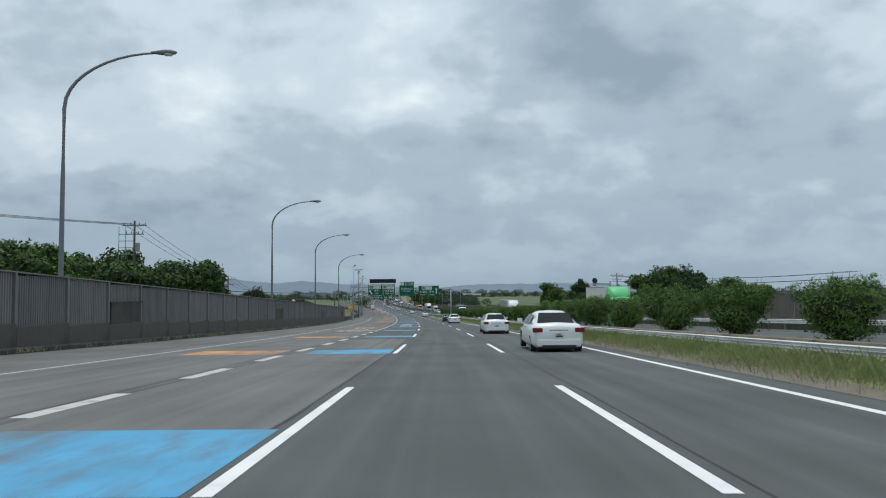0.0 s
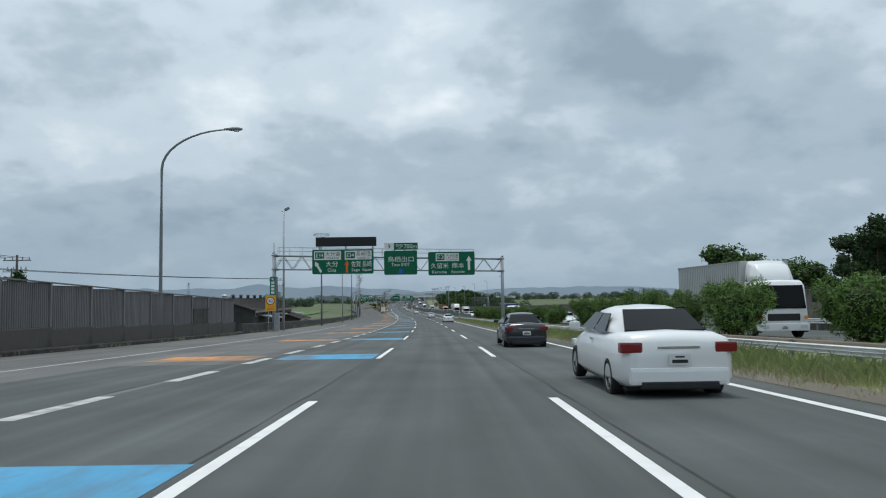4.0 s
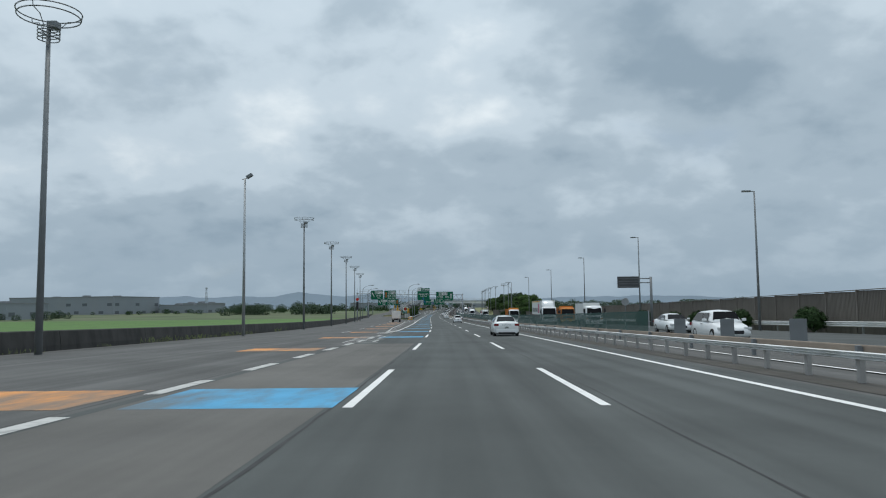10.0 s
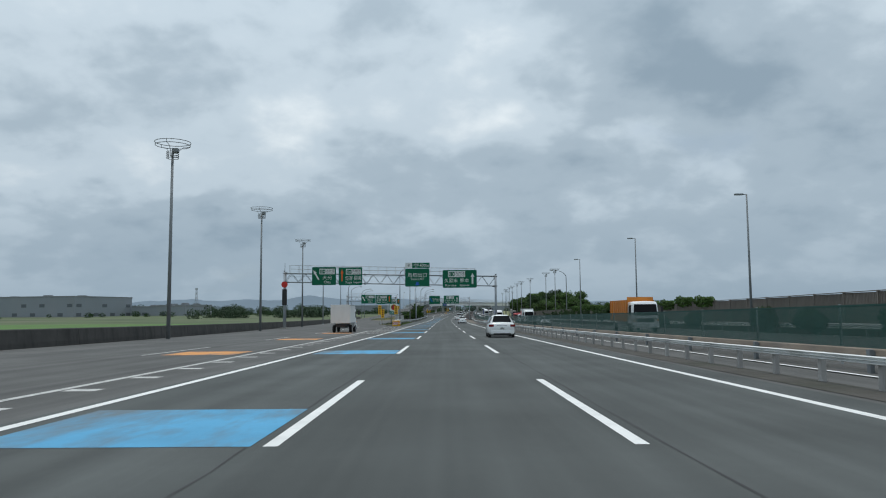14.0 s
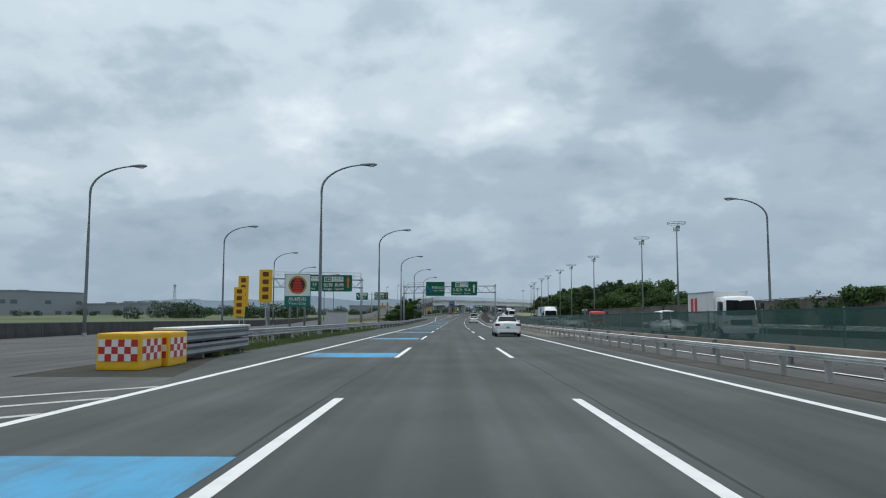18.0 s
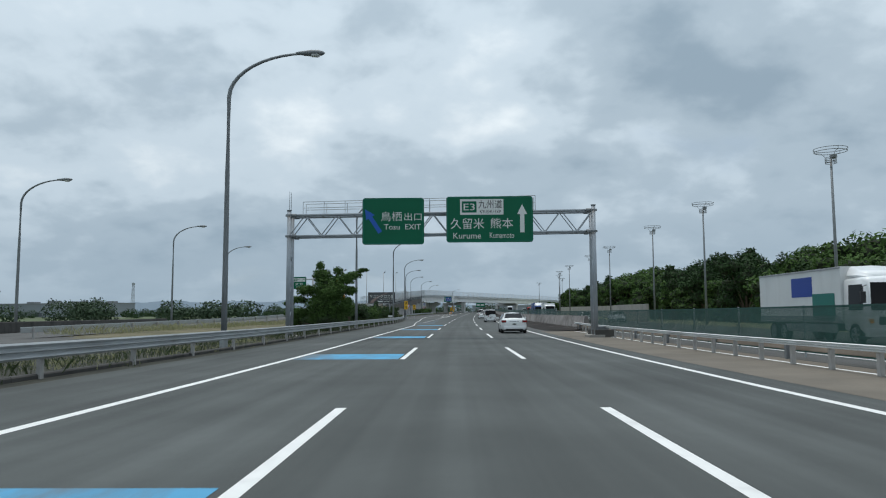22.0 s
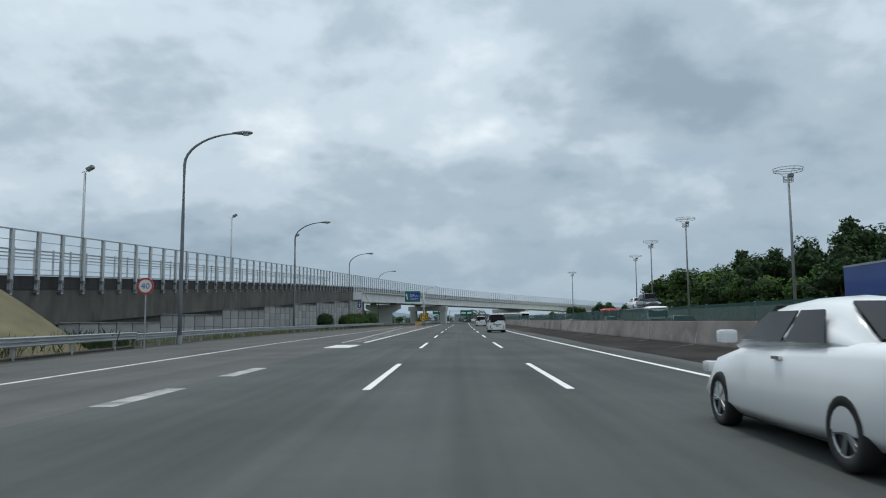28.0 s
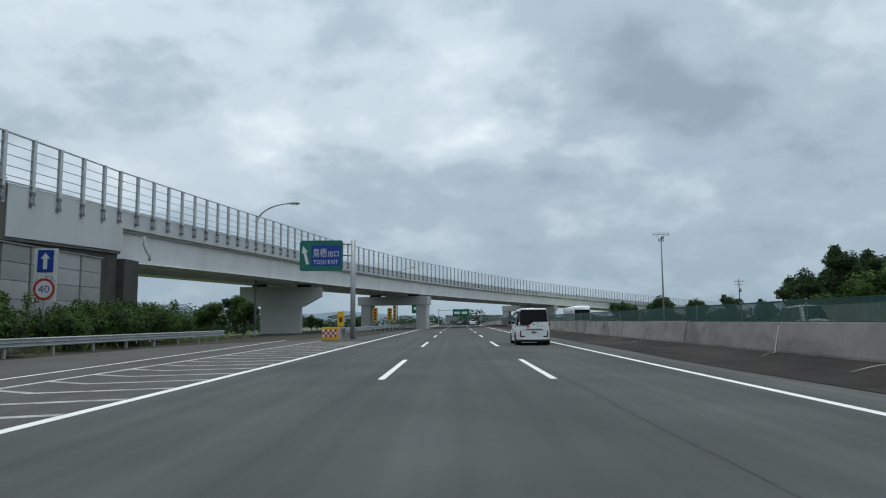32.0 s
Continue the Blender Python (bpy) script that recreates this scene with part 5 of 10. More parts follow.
# grassed embankment that carries the ramp up to the wall
structure("ramp_bank", sheet("ramp_bank", [lambda s: RAMP_U(s) - 10.5, lambda s: RAMP_U(s) - 0.2, lambda s: RAMP_U(s) + 1.8, lambda s: RAMP_U(s) + 4.8], [lambda s: RAMP_H(s) - 0.05, lambda s: RAMP_H(s) - 0.03, lambda s: RAMP_H(s) * 0.62, 0.0], 592, 737, M["bank"], 5.0),
          "dry grassy embankment below the rising ramp", "embankment")
structure("ramp_road", sheet("ramp_road", [lambda s: RAMP_U(s) - 9.6, lambda s: RAMP_U(s) - 5.0, lambda s: RAMP_U(s) - 0.8], lambda s: RAMP_H(s) + 0.02, 592, 745, M["asphalt_old"], 5.0), "worn pale asphalt of the rising ramp", "road")
guardrail(600, 735, lambda s: RAMP_U(s) - 0.45, 0.55, -1, M["rail_grey"], M["post"], 4.0, "grey guardrail along the edge of the rising ramp", lift=RAMP_H)

# ---- lettering, signs and gantries ----
_glyphs = {}


def text_mesh(body):
    c = bpy.data.curves.new("lettering", "FONT")
    c.body, c.resolution_u, c.extrude = body, 2, 0.0
    o = bpy.data.objects.new("lettering", c)
    me = bpy.data.meshes.new_from_object(o)
    bpy.data.objects.remove(o)
    return me


def glyph_meshes(body, mat):
    """One mesh for each character of the words, all in a box of 1 by 1."""
    key = (body, mat.name)
    if key not in _glyphs:
        ends = [max(v.co.x for v in text_mesh(body[:i + 1]).vertices) for i in range(len(body) - 1) if body[i] != " "]
        me = text_mesh(body)
        co = np.array([v.co[:] for v in me.vertices])
        lo, hi = co.min(0), co.max(0)
        co = (co - lo) / np.where(hi - lo > 1e-6, hi - lo, 1)
        ends = [(e - lo[0]) / (hi[0] - lo[0]) + 1e-4 for e in ends]
        groups = [[] for _ in range(len(ends) + 1)]
        for p in me.polygons:
            right = sum(co[i][0] for i in p.vertices) / len(p.vertices)
            groups[sum(right > e for e in ends)].append(tuple(p.vertices))
        out = []
        for faces in groups:
            if faces:
                used = sorted({i for f in faces for i in f})
                at_ = {i: k for k, i in enumerate(used)}
                out.append(mesh_from("character", [tuple(co[i]) for i in used], [tuple(at_[i] for i in f) for f in faces], mat))
        _glyphs[key] = out
    return _glyphs[key]


def lettering(parent, body, x, z, w, h, mat, y=-0.012):
    """Words in a box of w by h metres whose lower left corner is at x, z, facing the traffic; each character is a part."""
    for me in glyph_meshes(body, mat):
        put("character", me, parent, Matrix.Translation((x, y, z)) @ Matrix.Rotation(radians(90), 4, "X") @ Matrix.Diagonal((w, h, 1, 1)))


for word, s0, s1 in (("口", 83.9, 86.9), ("出", 87.7, 90.9), ("栖", 91.5, 94.1), ("鳥", 94.6, 98.4)):
    for me in glyph_meshes(word, M["paint_faint"]):
        put("lane_lettering", me, road, spot(s0, -4.2, LINE) @ Matrix.Diagonal((1.38, s1 - s0, 1, 1)), "worn white road lettering")


def plate(bm, x0, x1, z0, z1, y0, y1, r=0.0):
    """An upright plate with rounded corners."""
    r = min(r, (x1 - x0) / 2.1, (z1 - z0) / 2.1)
    pts = []
    for cx, cz, a0 in ((x1 - r, z1 - r, 0), (x0 + r, z1 - r, 90), (x0 + r, z0 + r, 180), (x1 - r, z0 + r, 270)):
        for k in range(5 if r else 1):
            a = radians(a0 + 22.5 * k)
            pts.append((cx + r * math.cos(a), cz + r * math.sin(a)))
    return loft(bm, [[(x, y, z) for x, z in pts] for y in (y0, y1)])


def arrow(parent, x, z, length, width, angle, mat, y=-0.012, label=""):
    """A flat arrow centred at x, z; angle in degrees turned left from straight up."""
    half, hw, hl = length / 2, width / 2, length * 0.36
    sh = width * 0.22
    pts = [(-sh, -half), (sh, -half), (sh, half - hl), (hw, half - hl), (0, half), (-hw, half - hl), (-sh, half - hl)]
    a = radians(angle)
    pts = [(x + p * math.cos(a) - q * math.sin(a), z + p * math.sin(a) + q * math.cos(a)) for p, q in pts]
    bm = bmesh.new()
    bm.faces.new([bm.verts.new((p, y, q)) for p, q in pts])
    me = bpy.data.meshes.new("arrow")
    bm.to_mesh(me)
    bm.free()
    me.materials.append(mat)
    return put("arrow", me, parent, label=label)


def board(s, u0, u1, z0, z1, label, mat, dy=-0.72, r=0.16, border=True, category="road sign", group="green direction signs", back=0.30):
    """A sign panel facing the traffic, with a pale border and brackets behind; its origin is its lower left corner."""
    b = thing("direction_sign", spot(s, u0, z0) @ Matrix.Translation((0, dy, 0)), label, category, group)
    w, h = u1 - u0, z1 - z0
    part("panel", plate(bmesh.new(), 0, w, 0, h, 0.0, 0.05, r), mat, b)
    if border:
        bm = bmesh.new()
        o, i = [], []
        for k, (x, z) in enumerate(((0.05, 0.05), (w - 0.05, 0.05), (w - 0.05, h - 0.05), (0.05, h - 0.05))):
            dx, dz = (1 if x < w / 2 else -1), (1 if z < h / 2 else -1)
            o.append(bm.verts.new((x, -0.006, z)))
            i.append(bm.verts.new((x + dx * 0.025, -0.006, z + dz * 0.025)))
        for k in range(4):
            bm.faces.new((o[k], o[(k + 1) % 4], i[(k + 1) % 4], i[k]))
        part("border", bm, M["sign_teal"], b)
    if back:
        for x in (w * 0.2, w * 0.8):
            part("bracket", boxed(x - 0.05, x + 0.05, 0.05, back, 0.1, h - 0.1), M["steel_dark"], b)
    return b, w, h


def shield(b, x, z, w, h, route, kanji, roman):
    """The white route plate: a dark route number and the road's name."""
    part("route_plate", plate(bmesh.new(), x, x + w, z, z + h, -0.014, -0.004), M["sign_white"], b)
    part("route_number_plate", plate(bmesh.new(), x + 0.04 * w, x + 0.38 * w, z + 0.14 * h, z + 0.86 * h, -0.019, -0.014, 0.03), M["sign_green"], b)
    lettering(b, route, x + 0.08 * w, z + 0.28 * h, 0.26 * w, 0.44 * h, M["sign_white"], -0.022)
    lettering(b, kanji, x + 0.42 * w, z + 0.40 * h, 0.55 * w, 0.54 * h, M["black"], -0.018)
    lettering(b, roman, x + 0.46 * w, z + 0.08 * h, 0.48 * w, 0.22 * h, M["black"], -0.018)


def oita(b, x, w, h, wide=False):
    """wide: the route plate runs over the whole panel, with the arrow below it."""
    if wide:
        shield(b, x + 0.06 * w, 0.58 * h, 0.88 * w, 0.36 * h, "E34", "大分道", "OITA EXP")
        arrow(b, x + 0.19 * w, 0.30 * h, 0.50 * h, 0.17 * w, 30, M["sign_white"])
    else:
        shield(b, x + 0.31 * w, 0.60 * h, 0.64 * w, 0.30 * h, "E34", "大分道", "OITA EXP")
        arrow(b, x + 0.17 * w, 0.56 * h, 0.60 * h, 0.14 * w, 29, M["sign_white"])
    lettering(b, "大分", x + 0.44 * w, 0.29 * h, 0.40 * w, 0.24 * h, M["sign_white"])
    lettering(b, "Oita", x + 0.50 * w, 0.09 * h, 0.28 * w, 0.15 * h, M["sign_white"])


def saga(b, x, w, h, side=0):
    """side: -1 has its arrow beside the text, 1 on the other edge, 0 below a wide route plate."""
    if side == 0:
        shield(b, x + 0.06 * w, 0.58 * h, 0.88 * w, 0.36 * h, "E34", "長崎道", "NAGASAKI EXP")
        arrow(b, x + 0.13 * w, 0.30 * h, 0.48 * h, 0.16 * w, 0, M["sign_orange"], label="orange arrow")
        o = 0.27
    else:
        o = 0.28 if side < 0 else 0.05
        shield(b, x + (o + 0.03) * w, 0.60 * h, 0.63 * w, 0.30 * h, "E34", "長崎道", "NAGASAKI EXP")
        arrow(b, x + (0.145 if side < 0 else 0.865) * w, 0.56 * h, 0.68 * h, 0.12 * w, 0, M["sign_orange"], label="orange arrow")
    lettering(b, "佐賀", x + o * w, 0.28 * h, 0.31 * w, 0.25 * h, M["sign_white"])
    lettering(b, "長崎", x + (o + 0.36) * w, 0.28 * h, 0.31 * w, 0.25 * h, M["sign_white"])
    lettering(b, "Saga", x + (o + 0.01) * w, 0.07 * h, 0.28 * w, 0.16 * h, M["sign_white"])
    lettering(b, "Nagasaki", x + (o + 0.36) * w, 0.08 * h, 0.31 * w, 0.15 * h, M["sign_white"])


def kurume(b, w, h, x=0.05):
    shield(b, 0.16 * w, 0.60 * h, 0.50 * w, 0.34 * h, "E3", "九州道", "KYUSHU EXP")
    lettering(b, "久留米", x * w, 0.29 * h, 0.385 * w, 0.235 * h, M["sign_white"])
    lettering(b, "熊本", 0.51 * w, 0.30 * h, 0.26 * w, 0.225 * h, M["sign_white"])
    lettering(b, "Kurume", (x + 0.03) * w, 0.08 * h, 0.32 * w, 0.13 * h, M["sign_white"])
    lettering(b, "Kumamoto", 0.50 * w, 0.09 * h, 0.28 * w, 0.12 * h, M["sign_white"])
    arrow(b, 0.875 * w, 0.52 * h, 0.62 * h, 0.115 * w, 0, M["sign_white"])


def tosu_exit(b, w, h):
    lettering(b, "鳥栖出口", 0.11 * w, 0.53 * h, 0.78 * w, 0.225 * h, M["sign_white"])
    lettering(b, "Tosu EXIT", 0.22 * w, 0.355 * h, 0.56 * w, 0.13 * h, M["sign_white"])
    arrow(b, 0.5 * w, 0.15 * h, 0.19 * h, 0.23 * w, 180, M["sign_arrow_blue"], label="small blue down arrow")


def exit_tab(s, u0, u1, z0, z1, metres):
    b, w, h = board(s, u0, u1, z0, z1, "small green and white exit number panel", M["sign_green"], r=0.0, border=False, back=0.0)
    part("number_plate", plate(bmesh.new(), 0.0, 0.285 * w, 0, h, -0.010, 0.0), M["sign_white"], b)
    lettering(b, "9", 0.105 * w, 0.2 * h, 0.075 * w, 0.6 * h, M["black"], -0.016)
    lettering(b, "分岐", 0.34 * w, 0.42 * h, 0.22 * w, 0.48 * h, M["sign_white"])
    lettering(b, "JCT", 0.40 * w, 0.08 * h, 0.11 * w, 0.24 * h, M["sign_white"])
    lettering(b, metres, 0.585 * w, 0.18 * h, 0.385 * w, 0.62 * h, M["sign_white"])
    for x in (0.3 * w, 0.6 * w, 0.9 * w):
        part("bracket", boxed(x - 0.05, x + 0.05, 0.02, 0.12, -0.3, h * 0.5), M["steel_dark"], b)
    return b


def gantry(s, u0, u1, top0, top1, bot0, bot1, rail0, rail1, ru0, ru1, label):
    """A truss over the road: twin-tube legs, chords, diagonals, and a handrail along the top."""
    g = thing("sign_gantry", spot(s, u0), label, "sign gantry", "sign gantries")
    w = u1 - u0
    dep = 0.86

    def zt(x):
        return top0 + (top1 - top0) * x / w

    def zb(x):
        return bot0 + (bot1 - bot0) * x / w

    for x in (0.0, w):
        for i, y in enumerate((-dep / 2, dep / 2)):
            part("leg", tube(bmesh.new(), (x, y, -0.4), (x, y, zt(x) + (0.28 if i == 0 else 0.16)), 0.135, 0.12, 12), M["gantry_steel"], g, smooth=True)
            part("leg_cap", tube(bmesh.new(), (x, y, zt(x) + (0.28 if i == 0 else 0.16)), (x, y, zt(x) + (0.32 if i == 0 else 0.20)), 0.15, n=12), M["steel_dark"], g)
        bm = bmesh.new()
        z, k = 0.9, 0
        while z < zb(x) - 0.8:
            tube(bm, (x, -dep / 2, z + (0.72 if k % 2 else 0)), (x, dep / 2, z + (0 if k % 2 else 0.72)), 0.04, n=6)
            z += 0.72
            k += 1
        part("leg_lattice", bm, M["gantry_steel"], g)
        for z in (zb(x), zt(x)):
            for y in (-dep / 2, dep / 2):
                bm = tube(bmesh.new(), (x, y, z - 0.05), (x, y, z + 0.05), 0.22, n=14)
                sx = 1 if x == 0.0 else -1
                tube(bm, (x + sx * 0.16, y, z), (x + sx * 0.42, y, z), 0.11, n=10)
                part("joint_flange", bm, M["steel_dark"], g, "dark bolted joint flange")
        part("base_plate", boxed(x - 0.45, x + 0.45, -dep / 2 - 0.4, dep / 2 + 0.4, -0.35, 0.14, bevel=0.05), M["concrete"], g)
    for y in (-dep / 2, dep / 2):
        part("top_chord", tube(bmesh.new(), (0, y, zt(0)), (w, y, zt(w)), 0.075, n=10), M["gantry_steel"], g, smooth=True)
        part("bottom_chord", tube(bmesh.new(), (0, y, zb(0)), (w, y, zb(w)), 0.065, n=10), M["gantry_steel"], g, smooth=True)
        n = max(4, round(w / 0.95))
        for k in range(n):
            a, b = w * k / n, w * (k + 1) / n
            p, q = ((a, y, zb(a)), (b, y, zt(b))) if k % 2 == 0 else ((a, y, zt(a)), (b, y, zb(b)))
            part("diagonal", tube(bmesh.new(), p, q, 0.032, n=6), M["gantry_steel"], g)
    bm = bmesh.new()
    k = 0.0
    while k < w:
        tube(bm, (k, -dep / 2, zt(k)), (k, dep / 2, zt(k)), 0.03, n=6)
        tube(bm, (k, -dep / 2, zb(k)), (k, dep / 2, zb(k)), 0.03, n=6)
        k += 1.9
    part("cross_ties", bm, M["gantry_steel"], g)
    for x in (w * 0.38, w * 0.68):
        for z in (zt(x), zb(x)):
            for y in (-dep / 2, dep / 2):
                part("flange", tube(bmesh.new(), (x - 0.07, y, z), (x + 0.07, y, z), 0.14, n=12), M["steel_dark"], g, "bolted flange ring")
    # handrail and walkway
    bm = bmesh.new()
    x0, x1 = ru0 - u0, ru1 - u0

    def zr(x):
        return rail0 + (rail1 - rail0) * (x - x0) / (x1 - x0)

    n = max(3, round((x1 - x0) / 1.2))
    for y in (-0.43, 0.43):
        for k in range(n + 1):
            x = x0 + (x1 - x0) * k / n
            tube(bm, (x, y, zt(x)), (x, y, zr(x)), 0.018, n=5)
        for f in (1.0, 0.55):
            tube(bm, (x0, y, zt(x0) + (zr(x0) - zt(x0)) * f), (x1, y, zt(x1) + (zr(x1) - zt(x1)) * f), 0.018, n=5)
    part("handrail", bm, M["steel"], g)
    part("walkway", boxed(x0, x1, -0.12, 0.12, min(zt(x0), zt(x1)) + 0.06, min(zt(x0), zt(x1)) + 0.08), M["steel_dark"], g)
    bm = bmesh.new()
    for dx in (-0.3, 0.05):
        tube(bm, (0, dx * 1.2, zt(0)), (0, dx * 1.2, zt(0) + 1.45), 0.02, 0.012, 5)
    part("lightning_rod", bm, M["steel_dark"], g)
    return g


gantry(175, -16.55, 7.6, 7.92, 7.28, 6.48, 6.0, 8.82, 8.33, -16.1, 4.6, "grey steel truss gantry with three green signs over the lanes")
b, w, h = board(175, -12.45, -6.03, 5.89, 8.48, "wide green direction sign for two branch roads", M["sign_green"])
oita(b, 0.0, 0.5 * w, h, True)
saga(b, 0.5 * w, 0.5 * w, h)
b, w, h = board(175, -4.92, -1.43, 5.73, 8.28, "green exit sign with a blue arrow", M["sign_green"])
tosu_exit(b, w, h)
b, w, h = board(175, -0.26, 4.63, 5.61, 8.09, "green direction sign with a white arrow", M["sign_green"])
kurume(b, w, h)
exit_tab(175, -4.88, -1.36, 8.36, 9.10, "700m")
v = thing("message_board", spot(175, -12.08, 8.88) @ Matrix.Translation((0, -0.5, 0)), "black switched-off electronic message board above the gantry", "message board")
part("display", boxed(0, 6.29, 0, 0.32, 0, 0.86, bevel=0.03), M["black"], v)
part("frame", boxed(-0.05, 6.34, 0.06, 0.40, -0.05, 0.92, bevel=0.02), M["dark"], v)
for x in (0.35, 3.1, 5.95):
    part("support", boxed(x - 0.08, x + 0.08, 0.1, 0.3, -2.4, 0.0), M["steel"], v)

gantry(455.05, -22.1, 7.15, 7.62, 7.02, 6.42, 5.68, 8.74, 8.13, -21.4, 4.3, "long grey steel truss gantry with four green signs")
b, w, h = board(455.05, -18.22, -14.91, 5.94, 8.44, "green direction sign for a branch road", M["sign_green"])
oita(b, 0, w, h)
b, w, h = board(455.05, -14.55, -11.3, 5.9, 8.37, "green direction sign with an orange arrow", M["sign_green"])
saga(b, 0, w, h, -1)
b, w, h = board(455.05, -5.37, -2.01, 5.66, 8.15, "green exit sign with a blue arrow", M["sign_green"])
tosu_exit(b, w, h)
b, w, h = board(455.05, -0.19, 4.51, 5.45, 7.91, "green direction sign with a white arrow", M["sign_green"])
kurume(b, w, h)
exit_tab(455.05, -5.35, -1.99, 8.22, 8.95, "400m")

gantry(572, -29.15, -14.5, 7.45, 7.18, 6.1, 5.97, 8.48, 8.29, -28.9, -14.6, "grey steel truss gantry over the branch lanes")
b, w, h = board(572, -24.84, -20.74, 5.41, 8.0, "green direction sign for a branch road", M["sign_green"])
oita(b, 0, w, h)
b, w, h = board(572, -20.62, -15.89, 5.36, 7.93, "green direction sign with an orange arrow", M["sign_green"])
saga(b, 0, w, h, 1)

gantry(600.9, -10.02, 7.83, 7.18, 7.38, 5.95, 6.14, 7.98, 8.27, -9.2, 4.45, "grey steel truss gantry with two green signs")
b, w, h = board(600.9, -5.66, -2.06, 5.40, 8.14, "green exit sign with a slanting blue arrow", M["sign_green"])
lettering(b, "鳥栖", 0.30 * w, 0.50 * h, 0.34 * w, 0.20 * h, M["sign_white"])
lettering(b, "出口", 0.68 * w, 0.51 * h, 0.28 * w, 0.165 * h, M["sign_white"])
lettering(b, "Tosu  EXIT", 0.35 * w, 0.32 * h, 0.60 * w, 0.115 * h, M["sign_white"])
arrow(b, 0.165 * w, 0.51 * h, 0.60 * h, 0.16 * w, 33, M["sign_arrow_blue"], label="slanting blue arrow")
b, w, h = board(600.9, -0.76, 4.28, 5.50, 8.19, "green direction sign with a white arrow", M["sign_green"])
kurume(b, w, h)

# small signs on the gantries' left legs
for s, u, z0, z1 in ((174.4, -16.9, 3.77, 5.69), (571.4, -30.25, 2.9, 4.96)):
    b, w, h = board(s, u, u + 0.62, z0, z1, "narrow upright green place sign on the gantry leg", M["sign_teal"], dy=0.0, r=0.03, border=False, back=0.3, group="narrow green signs")
    arrow(b, 0.31, h - 0.26, 0.32, 0.24, 35, M["sign_white"])
    for k in range(4):
        part("unreadable_character", plate(bmesh.new(), 0.14, 0.48, 0.14 + 0.36 * k * (h / 2.0), 0.14 + 0.36 * k * (h / 2.0) + 0.24, -0.012, -0.004), M["sign_white"], b)
b = thing("speed_sign", spot(173.8, -17.22, 2.13), "yellow board with a red-ringed speed limit of forty", "road sign")
part("panel", plate(bmesh.new(), 0, 1.02, 0, 1.55, 0, 0.05, 0.04), M["sign_yellow"], b)


def disc(parent, name, x, z, r, mat, y, label=""):
    bm = bmesh.new()
    bm.faces.new([bm.verts.new((x + r * math.cos(k * math.tau / 32), y, z + r * math.sin(k * math.tau / 32))) for k in range(32)][::-1])
    me = bpy.data.meshes.new(name)
    bm.to_mesh(me)
    bm.free()
    me.materials.append(mat)
    return put(name, me, parent, label=label)


def limit_disc(parent, x, z, r, words="40"):
    disc(parent, "ring", x, z, r, M["sign_red"], -0.012)
    disc(parent, "face", x, z, r * 0.78, M["sign_white"], -0.017)
    lettering(parent, words, x - r * 0.52, z - r * 0.36, r * 1.04, r * 0.72, M["sign_blue"], -0.022)


limit_disc(b, 0.51, 1.02, 0.44)
lettering(b, "500m先", 0.14, 0.34, 0.74, 0.17, M["sign_red"])
part("lower_text_bar", plate(bmesh.new(), 0.12, 0.9, 0.12, 0.24, -0.012, -0.004), M["sign_orange"], b)
part("pole", tube(bmesh.new(), (0.3, 0.1, -2.2), (0.3, 0.1, 1.5), 0.04, n=8), M["steel"], b)
b = thing("cabinet", spot(174.6, -16.2, 0.9), "grey control cabinet strapped to the gantry leg", "cabinet")
part("case", boxed(-0.25, 0.25, -0.2, 0.2, -1.2, 1.0, bevel=0.03), M["steel"], b)
part("door", boxed(-0.21, 0.21, -0.225, -0.2, -0.2, 0.9, bevel=0.01), M["sign_back"], b)
t = thing("traffic_signal", spot(454.4, -22.0, 4.2), "black traffic signal with a dark red lamp on the gantry leg", "traffic signal")
part("housing", boxed(-0.32, 0.32, -0.12, 0.12, -1.0, 1.2, bevel=0.05), M["dark"], t)
bm = tube(bmesh.new(), (0, -0.2, 0.95 + 0.9), (0, 0.0, 0.95 + 0.9), 0.42, n=20)
part("lamp_disc", bm, M["sign_red"], t)

# direction signs on a T-shaped post beside the branch
t = thing("sign_post", spot(703, -30.0), "grey T-shaped post carrying two green signs", "sign post")
part("column", tube(bmesh.new(), (0, 0, -0.5), (0, 0, 8.75), 0.24, 0.2, 12), M["steel"], t, smooth=True)
for z in (6.5, 8.1):
    part("arm", tube(bmesh.new(), (-4.9, -0.1, z), (5.3, -0.1, z), 0.12, n=8), M["steel"], t)
b, w, h = board(703, -35.18, -31.26, 6.14, 8.54, "green direction sign for a branch road", M["sign_green"], dy=-0.5, back=0.4)
oita(b, 0, w, h)
b, w, h = board(703, -29.06, -24.43, 6.21, 8.67, "green direction sign with an orange arrow", M["sign_green"], dy=-0.5, back=0.4)
saga(b, 0, w, h, 1)

# exit sign on its post
t = thing("sign_post", spot(857, -7.55), "grey cantilever post carrying the exit sign", "sign post")
part("column", tube(bmesh.new(), (0, 0, -0.4), (0, 0, 7.1), 0.19, 0.17, 12), M["steel"], t, smooth=True)
for z in (6.0, 6.8):
    part("arm", tube(bmesh.new(), (-0.1, -0.05, z), (-3.4, -0.05, z), 0.06, n=8), M["steel"], t)
b, w, h = board(857, -11.35, -8.25, 4.85, 7.05, "green and blue exit sign with a white arrow", M["sign_teal"], dy=-0.35, back=0.3)
part("blue_plate", plate(bmesh.new(), 0.27 * w, 0.95 * w, 0.16 * h, 0.84 * h, -0.012, -0.004, 0.03), M["sign_blue"], b)
lettering(b, "鳥栖", 0.31 * w, 0.45 * h, 0.31 * w, 0.29 * h, M["sign_white"], -0.018)
